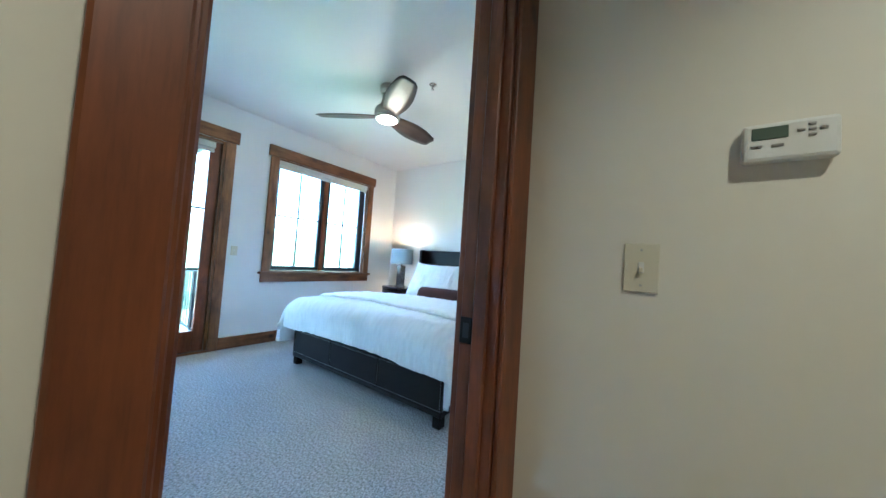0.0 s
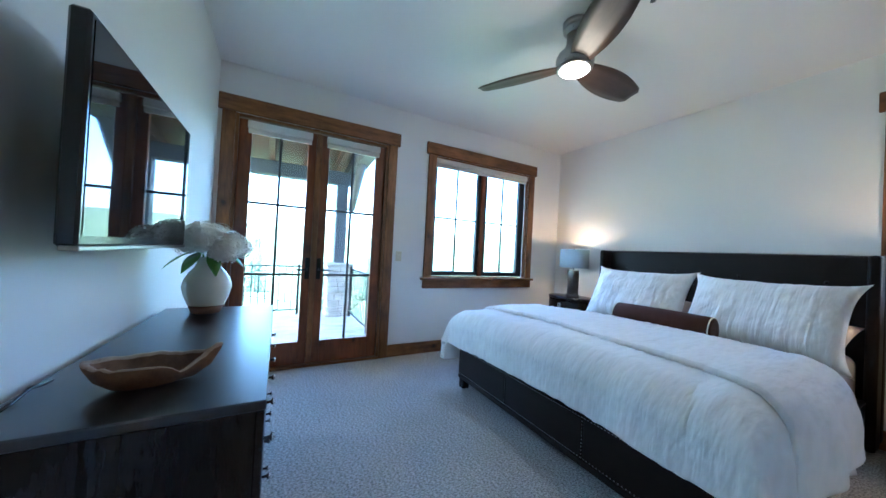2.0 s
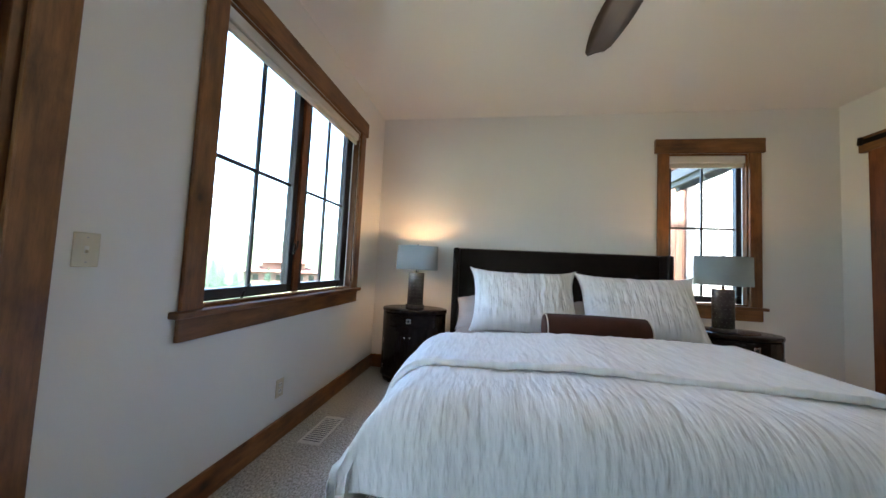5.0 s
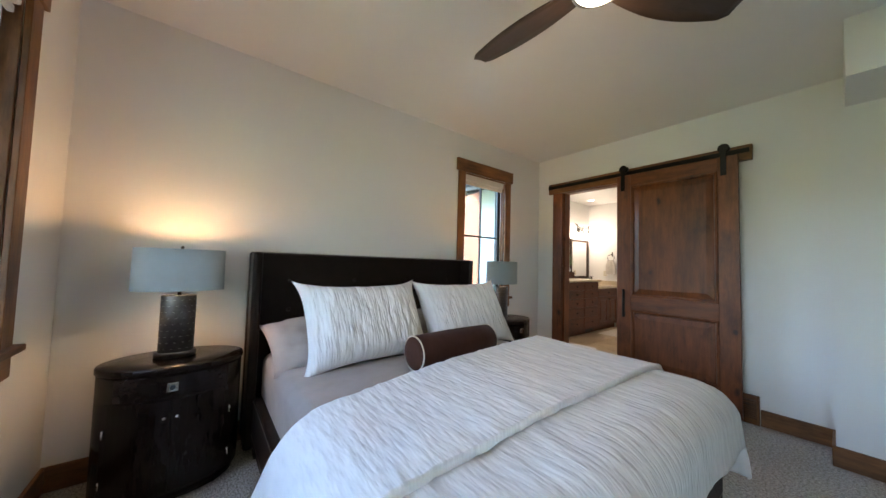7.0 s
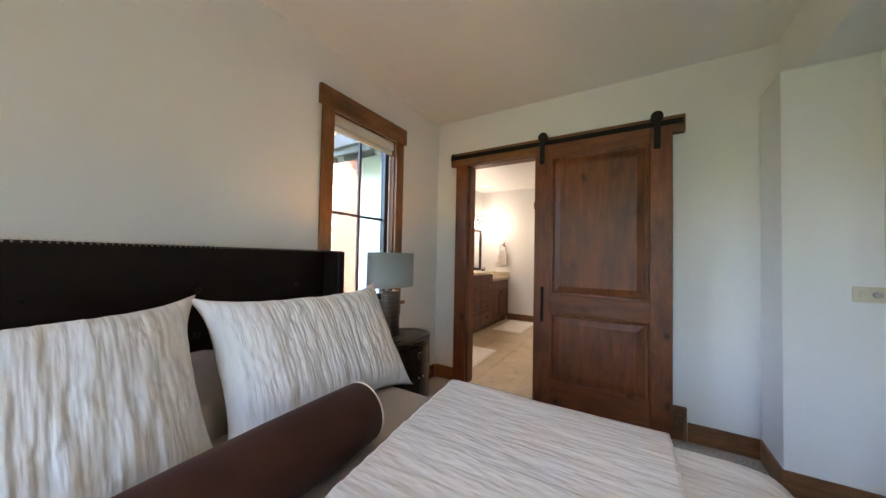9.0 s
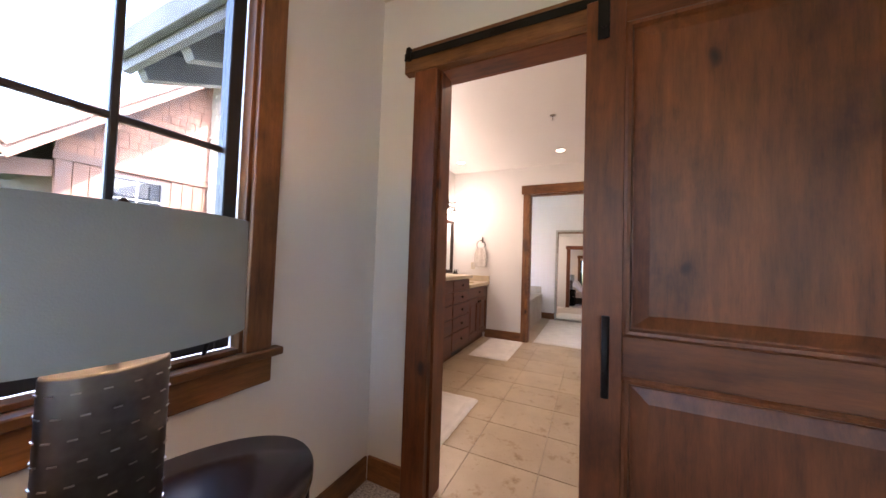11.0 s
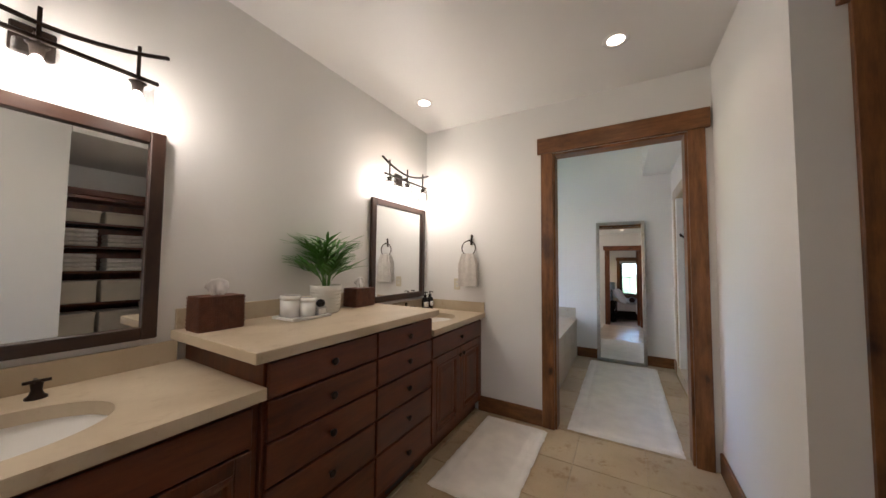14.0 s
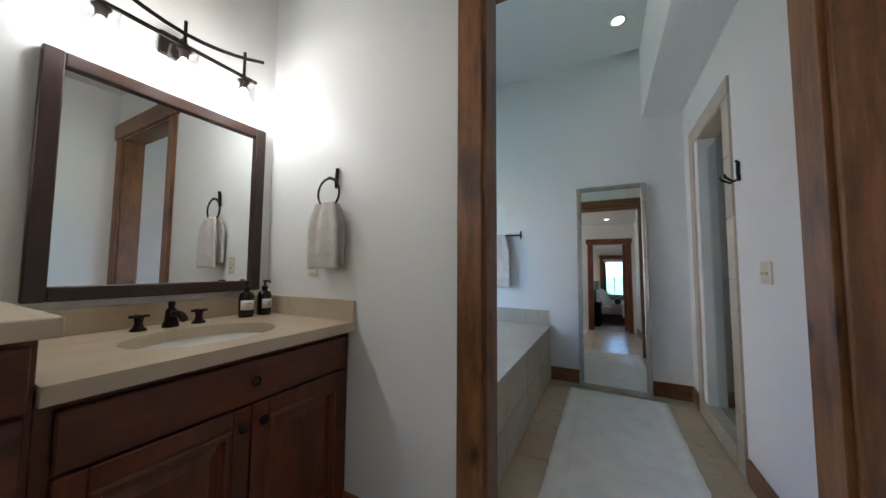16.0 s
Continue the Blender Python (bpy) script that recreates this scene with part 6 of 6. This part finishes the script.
# ---- outdoors ----
def ground_z(x, y):
    z = -0.62
    west = max(0.0, -x - 4.6)
    z -= 1.2 * (1 - math.exp(-west / 2.0)) + 4.0 * (1 - math.exp(-west / 30.0)) + 0.14 * max(0, west - 70) * math.exp(-max(0, west - 70) / 500)
    d = math.hypot(x, y)
    if d > 900:
        z += min(1.0, (d - 900) / 1400) * (150 + 90 * noise.noise(Vector((x / 900, y / 900, 3)))) * (1 if west > 0 or y > 0 else 0.3)
    z += 0.10 * noise.noise(Vector((x / 3, y / 3, 0))) * min(1, max(0, d - 9) / 6) + 2.5 * noise.noise(Vector((x / 90, y / 90, 5))) * min(1, max(0, d - 80) / 100)
    return z


def ground_mat():
    m, nt, b = nodes_of("meadow_ground")
    co = position(nt)
    a, f, g = link_noise(nt, co, 0.35, 4), link_noise(nt, co, 25, 3), link_noise(nt, co, 0.02, 3)
    c = ramp(nt, a, [(0.35, (0.05, 0.085, 0.03)), (0.6, (0.115, 0.135, 0.06))])
    c = mixed(nt, c, ramp(nt, f, [(0.3, (0.55, 0.55, 0.5)), (0.7, (1, 1, 1))]), 1.0, "MULTIPLY")
    c = mixed(nt, c, ramp(nt, g, [(0.4, (0.8, 0.9, 1.0)), (0.6, (1.1, 1.0, 0.85))]), 0.6, "MULTIPLY")
    nt.links.new(c, b.inputs["Base Color"])
    b.inputs["Roughness"].default_value = 0.95
    bump(nt, b, f, 0.6, 0.05)
    return m


N = 96
line = [math.copysign(abs(u) ** 3.2 * 4200 + abs(u) * 14, u) for u in [-1 + 2 * i / N for i in range(N + 1)]]
bm = bmesh.new()
gv = [[bm.verts.new((x, y, ground_z(x, y))) for x in line] for y in line]
for j in range(N):
    for i in range(N):
        bm.faces.new((gv[j][i], gv[j][i + 1], gv[j + 1][i + 1], gv[j + 1][i])).smooth = True
setting("ground", bm, ground_mat(), "sloping sage meadow running to distant hills")

# deck with railing, pier and porch roof
DECKW = wood("weathered_deck", (0.26, 0.22, 0.18), (0.46, 0.41, 0.35), "y", 0.75, 0.3)
CEDAR = {a: wood("cedar_timber_" + a, (0.055, 0.020, 0.009), (0.15, 0.060, 0.026), a, 0.6, 0.5) for a in "xyz"}
GREYT = {a: wood("grey_timber_" + a, (0.11, 0.10, 0.095), (0.27, 0.25, 0.23), a, 0.7, 0.4) for a in "xyz"}
deck = setting("deck", boxes((-7.85, WX - T - 0.012, -7.6, -2.5, -0.38, -0.135)), GREYT["y"], "weathered grey board deck outside the french doors")
for i in range(21):
    x = -7.86 + i * 0.1485
    part("plank", boxes((x + 0.003, x + 0.1455, -7.6, -2.5, -0.134, -0.10), bevel=0.003), DECKW, deck)
STONEP = stone("field_stone", (0.22, 0.19, 0.16), (0.42, 0.37, 0.31), 0.8, 3, 0.3)
pier = thing("stone_pier", -7.56, -2.80, -0.10, "field-stone pier carrying a dark timber post", "pier")
part("core", boxes((-0.19, 0.19, -0.19, 0.19, 0, 0.98)), GROUT, pier)
rs = random.Random(8)
z = 0.0
while z < 0.95:
    h = rs.uniform(0.07, 0.14)
    for face in range(4):
        u = -0.21
        while u < 0.20:
            w = min(rs.uniform(0.09, 0.22), 0.215 - u)
            d = rs.uniform(0.0, 0.018)
            b = (u + 0.004, u + w - 0.004, -0.215 - d, -0.185, z + 0.004, min(z + h, 0.98) - 0.004)
            s = part("stone", boxes(b, bevel=0.010), STONEP, pier)
            s.matrix_basis = Matrix.Rotation(face * math.pi / 2, 4, "Z")
            u += w
    z += h
part("cap", boxes((-0.25, 0.25, -0.25, 0.25, 0.98, 1.04), bevel=0.01), STONEP, pier)
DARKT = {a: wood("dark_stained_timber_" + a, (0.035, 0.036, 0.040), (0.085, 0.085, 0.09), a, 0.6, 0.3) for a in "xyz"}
post = thing("porch_post", -7.56, -2.80, 0.94, "dark-stained square timber porch post", "post")
part("post", boxes((-0.10, 0.10, -0.10, 0.10, 0, 1.545), bevel=0.008), DARKT["z"], post)
porch = thing("porch_roof", 0, 0, 0, "timber porch roof with cedar rafters and board ceiling", "porch roof")
part("beam", boxes((-7.68, -7.44, -7.6, -2.45, 2.485, 2.73), bevel=0.008), DARKT["y"], porch)
part("cross_beam", boxes((-7.9, WX - T - 0.002, -2.72, -2.50, 2.75, 3.0), bevel=0.008), GREYT["x"], porch)
part("brace", tube([(-7.5, -2.62, 2.0), (-6.7, -2.62, 2.78)], 0.08, 4), GREYT["x"], porch)
for i in range(9):
    y = -7.4 + i * 0.56
    r = part("rafter", boxes((-1.75, 1.75, -0.045, 0.045, -0.09, 0.09), bevel=0.005), CEDAR["x"], porch)
    r.matrix_basis = pose(-6.35, y, 2.955, 0, -7, 0)
for i in range(25):
    b = part("ceiling_board", boxes((-0.075, 0.075, -2.65, 2.65, -0.012, 0.012), bevel=0.002), CEDAR["y"], porch)
    x = -8.0 + i * 0.148
    b.matrix_basis = pose(x, -5.05, 3.065 + (x + 6.35) * math.tan(radians(7)), 0, -7, 0)
part("roof_slab", boxes((-1.95, 1.75, -2.75, 2.75, 0.0, 0.12)), DARKT["x"], porch).matrix_basis = pose(-6.35, -5.05, 3.085, 0, -7, 0)


def railing(x0, y0, x1, y1):
    L = math.hypot(x1 - x0, y1 - y0)
    r = thing("railing", x0, y0, -0.10, "black iron deck railing with slim balusters", "railing", "deck railings", math.degrees(math.atan2(y1 - y0, x1 - x0)))
    part("top_rail", boxes((0, L, -0.025, 0.025, 0.92, 0.945), bevel=0.004), BLACK, r)
    part("lower_rail", boxes((0, L, -0.015, 0.015, 0.08, 0.105)), BLACK, r)
    n = int(L / 0.11)
    for i in range(n + 1):
        if i % 12 == 0:
            part("rail_post", boxes((i * L / n - 0.022, i * L / n + 0.022, -0.022, 0.022, 0, 0.98), bevel=0.003), BLACK, r)
        else:
            part("baluster", boxes((i * L / n - 0.007, i * L / n + 0.007, -0.007, 0.007, 0.10, 0.925)), BLACK, r)
    part("cross_brace", tube([(0.1, 0.0, 0.15), (L / 2, 0.0, 0.55), (L - 0.1, 0.0, 0.9)], 0.006, 6), BLACK, r)
    part("cross_brace", tube([(0.1, 0.0, 0.9), (L / 2, 0.0, 0.55), (L - 0.1, 0.0, 0.15)], 0.006, 6), BLACK, r)


railing(-7.76, -7.5, -7.76, -3.05)
railing(-7.34, -2.58, -4.90, -2.58)

# eave of the bathroom wing seen from the north window
ev = thing("eave", 0, 0, 0, "grey timber eave with rafter tails over the wing", "eave")
for z0, x0 in ((2.60, -0.66), (2.53, -0.61)):
    part("fascia", boxes((x0, x0 + 0.045, T + 0.01, 1.75, z0, z0 + 0.15), bevel=0.004), GREYT["y"], ev)
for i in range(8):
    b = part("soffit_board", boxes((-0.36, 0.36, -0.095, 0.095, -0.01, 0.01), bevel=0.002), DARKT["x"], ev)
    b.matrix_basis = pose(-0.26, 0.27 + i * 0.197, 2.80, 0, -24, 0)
for y in (0.45, 1.05, 1.62):
    b = part("rafter_tail", boxes((-0.36, 0.30, -0.05, 0.05, -0.09, 0.09), bevel=0.006), GREYT["x"], ev)
    b.matrix_basis = pose(-0.24, y, 2.70, 0, -24, 0)
part("roof_slab", boxes((-0.75, 4.5, T + 0.002, 1.85, 0.0, 0.10)), DARKT["x"], ev).matrix_basis = pose(0.2, 0.0, 3.05, 0, -24, 0)

# neighbouring wing to the north
SHING = [wood("cedar_shingle_" + str(k), d, l, "z", 0.8, 0.1) for k, (d, l) in enumerate((((0.19, 0.085, 0.055), (0.32, 0.17, 0.115)), ((0.16, 0.078, 0.052), (0.28, 0.15, 0.105))))]
nb = thing("neighbour_house", 0, 7.0, 0, "cedar-shingled gabled house with a white stone chimney", "house")
bm = bmesh.new()
vs = [bm.verts.new(p) for p in ((0.27, 0, -0.7), (7.5, 0, -0.7), (7.5, 0, 3.3), (3.9, 0, 6.7), (0.27, 0, 3.2), (0.27, 5, -0.7), (7.5, 5, -0.7), (7.5, 5, 3.3), (3.9, 5, 6.7), (0.27, 5, 3.2))]
for f in ((0, 1, 2, 3, 4), (9, 8, 7, 6, 5), (0, 4, 9, 5), (1, 6, 7, 2)):
    bm.faces.new([vs[i] for i in f])
part("wall", bm, CEDAR["z"], nb)
sh = [bmesh.new(), bmesh.new()]
for r in range(24):
    z = 2.95 + r * 0.155
    x = 0.30 + rs.uniform(0, 0.1)
    while x < 4.4:
        w = rs.uniform(0.12, 0.22)
        top = 3.2 + (x - 0.27) * 0.965
        if z < top - 0.22 or (z < 3.15):
            box(sh[rs.random() < 0.4], x + 0.003, x + w - 0.003, -0.012 - 0.006 * rs.random(), -0.002, z + 0.006 * rs.random(), z + 0.152)
        x += w
for q, b in enumerate(sh):
    tagged(part("shingles", b, SHING[q], nb), "weathered cedar shingles", "", "", "stuff")
part("belt_board", boxes((0.24, 4.0, -0.05, 0, 2.80, 2.95)), CEDAR["x"], nb)
for i in range(14):
    x = 0.28 + i * 0.2
    if not 0.80 < x < 1.75:
        part("siding_board", boxes((x, x + 0.19, -0.022, -0.001, -0.6, 2.80), bevel=0.004), CEDAR["z"], nb)
wn_ = part("window", boxes((0.90, 0.96, -0.05, 0, 1.4, 2.72), (1.70, 1.76, -0.05, 0, 1.4, 2.72), (0.96, 1.70, -0.05, 0, 1.4, 1.46), (0.96, 1.70, -0.05, 0, 2.66, 2.72)), CLAD, nb)
part("pane", boxes((0.96, 1.70, -0.012, -0.006, 1.46, 2.66)), SCREEN, wn_)
part("glazing_bar", boxes((1.32, 1.345, -0.03, -0.01, 1.46, 2.66), (0.96, 1.70, -0.03, -0.01, 2.28, 2.30)), PORCELAIN, wn_)
for a, s in (((1.75, 3.32), 1), ):
    rf = part("roof", boxes((-3.4, 2.6, -0.75, 5.2, 0.0, 0.14)), DARKT["x"], nb)
    rf.matrix_basis = pose(2.05, 0, 4.98, 0, -43.5, 0)
    fb = part("barge_board", boxes((-3.4, 2.6, -0.80, -0.75, -0.14, 0.15), (-3.3, 2.6, -0.84, -0.80, 0.0, 0.16)), CEDAR["x"], nb)
    fb.matrix_basis = pose(2.05, 0, 4.98, 0, -43.5, 0)
part("roof", boxes((-2.6, 3.4, -0.75, 5.2, 0.0, 0.14)), DARKT["x"], nb).matrix_basis = pose(5.75, 0, 5.0, 0, 43.5, 0)
lr = part("porch_roof", boxes((-2.8, 0.3, -0.2, 2.2, 0, 0.12)), DARKT["x"], nb)
lr.matrix_basis = pose(0.15, 0.3, 2.62, 0, -9, 0)
part("porch_fascia", boxes((-2.8, 0.3, -0.26, -0.2, -0.14, 0.13)), CEDAR["x"], nb).matrix_basis = pose(0.15, 0.3, 2.62, 0, -9, 0)
ch = part("chimney", boxes((2.62, 3.7, -0.45, 0.5, -0.7, 8.2)), GROUT, nb, "pale stone chimney")
LSTONE = stone("pale_ledge_stone", (0.45, 0.42, 0.37), (0.66, 0.62, 0.55), 0.8, 3, 0.2)
stones = bmesh.new()
z = -0.6
while z < 6.6:
    h = rs.uniform(0.08, 0.17)
    x = 2.60
    while x < 3.7:
        w = rs.uniform(0.12, 0.36)
        box(stones, x + 0.006, min(x + w, 3.72) - 0.006, -0.485 - 0.02 * rs.random(), -0.44, z + 0.005, z + h - 0.005)
        x += w
    y = -0.46
    while y < 0.4:
        w = rs.uniform(0.12, 0.36)
        box(stones, 2.58 - 0.02 * rs.random(), 2.625, y + 0.006, y + w - 0.006, z + 0.005, z + h - 0.005)
        y += w
    z += h
tagged(part("stones", stones, LSTONE, ch), "stacked pale ledge stones", "", "", "stuff")

# patio umbrella and bench
um = thing("patio_umbrella", -0.35, 6.6, -0.62, "closed white patio umbrella on a pole", "umbrella")
part("pole", cylinder((0, 0, 0), (0, 0, 2.5), 0.025, 10), BRONZE, um)
bm = bmesh.new()
rows = []
for j in range(10):
    v = j / 9
    rr = 0.03 + 0.15 * v ** 0.8
    rows.append([bm.verts.new((rr * (1 + 0.35 * math.cos(8 * a)) * math.cos(a), rr * (1 + 0.35 * math.cos(8 * a)) * math.sin(a), 2.5 - 1.25 * v)) for a in [2 * math.pi * i / 48 for i in range(48)]])
for a, b in zip(rows, rows[1:]):
    for i in range(48):
        bm.faces.new((a[i], a[(i + 1) % 48], b[(i + 1) % 48], b[i])).smooth = True
part("canopy", bm, BLINDF, um, "folded cream canopy")
part("base", turned([(0.25, 0), (0.25, 0.05), (0.05, 0.08)], 24), BRONZE, um)
pb = thing("picnic_table", -0.45, 6.1, -0.62, "weathered grey wooden picnic table", "table")
for i in range(5):
    part("plank", boxes((-0.75, 0.75, -0.36 + i * 0.145, -0.23 + i * 0.145, 0.71, 0.75), bevel=0.004), GREYT["x"], pb)
for s in (-1, 1):
    part("bench_plank", boxes((-0.75, 0.75, s * 0.62 - 0.12, s * 0.62 + 0.12, 0.42, 0.46), bevel=0.004), GREYT["x"], pb)
    for q in (-1, 1):
        part("leg", tube([(s * 0.55, q * 0.55, 0.0), (s * 0.55, q * 0.2, 0.71)], 0.05, 4), GREYT["z"], pb)
    part("cross_bar", boxes((s * 0.55 - 0.03, s * 0.55 + 0.03, -0.7, 0.7, 0.36, 0.42)), GREYT["y"], pb)


# spruces
NEEDLE = plain("spruce_needles", (0.055, 0.095, 0.060), 0.7, vary=0.5, scale=3)
BARK = plain("spruce_bark", (0.09, 0.065, 0.05), 0.9, vary=0.4)


def spruce(x, y, z, h, spread, label, whorls=46, seed=3):
    t = thing("spruce_tree", x, y, z, label, "tree", "spruces")
    part("trunk", turned([(0.018 * h, 0), (0.014 * h, 0.1 * h), (0.006 * h, 0.7 * h), (0.001 * h, h)], 10), BARK, t)
    r = random.Random(seed)
    bm = bmesh.new()
    for k in range(whorls):
        f = k / whorls
        zz = h * (0.03 + 0.96 * f)
        reach = spread * (1 - f) ** 0.85 * r.uniform(0.8, 1.08) + 0.08
        nb_ = 9 if f < 0.7 else 6
        for q in range(nb_):
            a = 2 * math.pi * (q + r.random()) / nb_
            d = Vector((math.cos(a), math.sin(a), 0))
            e = Vector((-d.y, d.x, 0))
            ln = reach * r.uniform(0.75, 1.1)
            steps = max(3, int(ln / 0.28))
            for i in range(1, steps + 1):
                s = i / steps
                c = Vector((0, 0, zz)) + d * ln * s + Vector((0, 0, -0.22 * ln * s + 0.16 * ln * s * s))
                for side in (-1, 1, 0):
                    sz = r.uniform(0.16, 0.30) * (1.15 - 0.5 * s)
                    out = (d * 0.75 + e * side * 0.9 + Vector((0, 0, r.uniform(-0.45, 0.1)))).normalized()
                    up = out.cross(e if side == 0 else d).normalized() * sz * 0.20
                    p = [c - up * 0.4, c + out * sz * 0.6 - up, c + out * sz, c + out * sz * 0.6 + up]
                    bm.faces.new([bm.verts.new(v) for v in p])
    part("crown", bm, NEEDLE, t)
    return t


spruce(-2.4, 11.5, -0.9, 13.0, 2.3, "tall dense green spruce beside the neighbouring house", 64)
st_ = spruce(-30, 23.4, ground_z(-30, 23.4) - 0.2, 6.4, 1.7, "green spruce on the slope below the house", 34, 5)
rt = random.Random(2)
for x, y, s in ((-27, 19.5, 0.8), (-33, 29, 0.85), (-36, 34, 0.7), (-31, 26.5, 0.6), (-25, 15, 0.75), (-40, 12, 1.0), (-34, 5, 0.8), (-28, -1, 0.9), (-45, -6, 1.1), (-30, -9, 0.7), (-52, 40, 0.9), (-58, 52, 0.8), (-70, 62, 0.9), (-44, 48, 0.7)):
    c = copy_thing(st_, pose(x, y, ground_z(x, y) - 0.2, 0, 0, rt.uniform(0, 360)))
    c.scale = (s, s, s)

# red-roofed lodge across the valley
lg = thing("lodge", -60, 74, ground_z(-60, 74) - 0.3, "distant lodge with broad red-brown hipped roofs", "house", "", 38)
RROOF = plain("red_brown_roof", (0.23, 0.10, 0.075), 0.8, vary=0.25, scale=0.6)
LWALL = plain("brown_lodge_wall", (0.13, 0.075, 0.055), 0.8, vary=0.3, scale=0.8)


def hip(x0, x1, y0, y1, z0, z1, inset):
    bm = bmesh.new()
    a = [bm.verts.new(p) for p in ((x0, y0, z0), (x1, y0, z0), (x1, y1, z0), (x0, y1, z0))]
    m = (y0 + y1) / 2
    b = [bm.verts.new((x0 + inset, m, z1)), bm.verts.new((x1 - inset, m, z1))]
    for f in ((a[0], a[1], b[1], b[0]), (a[1], a[2], b[1]), (a[2], a[3], b[0], b[1]), (a[3], a[0], b[0])):
        bm.faces.new(f)
    bm.faces.new(a[::-1])
    return bm


part("wall", boxes((-9, 9, -5, 5, 0, 3.2)), LWALL, lg)
part("wall", boxes((-5, 5, -4, 4, 3.2, 5.6)), LWALL, lg)
part("roof", hip(-10.5, 10.5, -6.5, 6.5, 3.1, 4.6, 5.5), RROOF, lg)
part("roof", hip(-6.5, 6.5, -5.5, 5.5, 5.5, 8.0, 4.0), RROOF, lg)
for x in (-7, -4.4, -1.8, 0.8, 3.4, 6.0):
    part("window", boxes((x, x + 1.3, -5.06, -4.98, 0.9, 2.4)), SCREEN, lg)
part("chimney", boxes((1.5, 2.6, -0.6, 0.6, 7.0, 9.2)), STONEP, lg)

# ---- floor tiles of the bathroom, tub room and passage ----
floor_bath = bpy.data.objects["floor_bath"]
TS = 0.457
tbm = boxes((0.0025, TS - 0.0025, 0.0025, TS - 0.0025, -0.012, 0.0), bevel=0.002)
tile_mesh = bpy.data.meshes.new("floor_tile")
tbm.to_mesh(tile_mesh)
tbm.free()
tile_mesh.materials.append(TRAV)


def lay(x0, x1, y0, y1, ox, oy):
    ny = math.ceil((y1 - y0) / TS)
    nx = math.ceil((x1 - x0) / TS)
    for j in range(-1, ny + 1):
        for i in range(-1, nx + 1):
            a, b = ox + i * TS, oy + j * TS
            if a < x0 - 1e-6 or a + TS > x1 + 1e-6 or b < y0 - 1e-6 or b + TS > y1 + 1e-6:
                ca, cb, da, db = max(a, x0), max(b, y0), min(a + TS, x1), min(b + TS, y1)
                if da - ca > 0.02 and db - cb > 0.02:
                    part("tile", boxes((ca + 0.0025, da - 0.0025, cb + 0.0025, db - 0.0025, -0.012, 0.0)), TRAV, floor_bath)
                continue
            o = new("tile", tile_mesh)
            o.parent = floor_bath
            o.location = (a, b, 0)


lay(0.065, TX, RY, 0.52, 0.065, RY)
lay(1.41, 2.50, -2.9, RY, 1.436, -2.761)
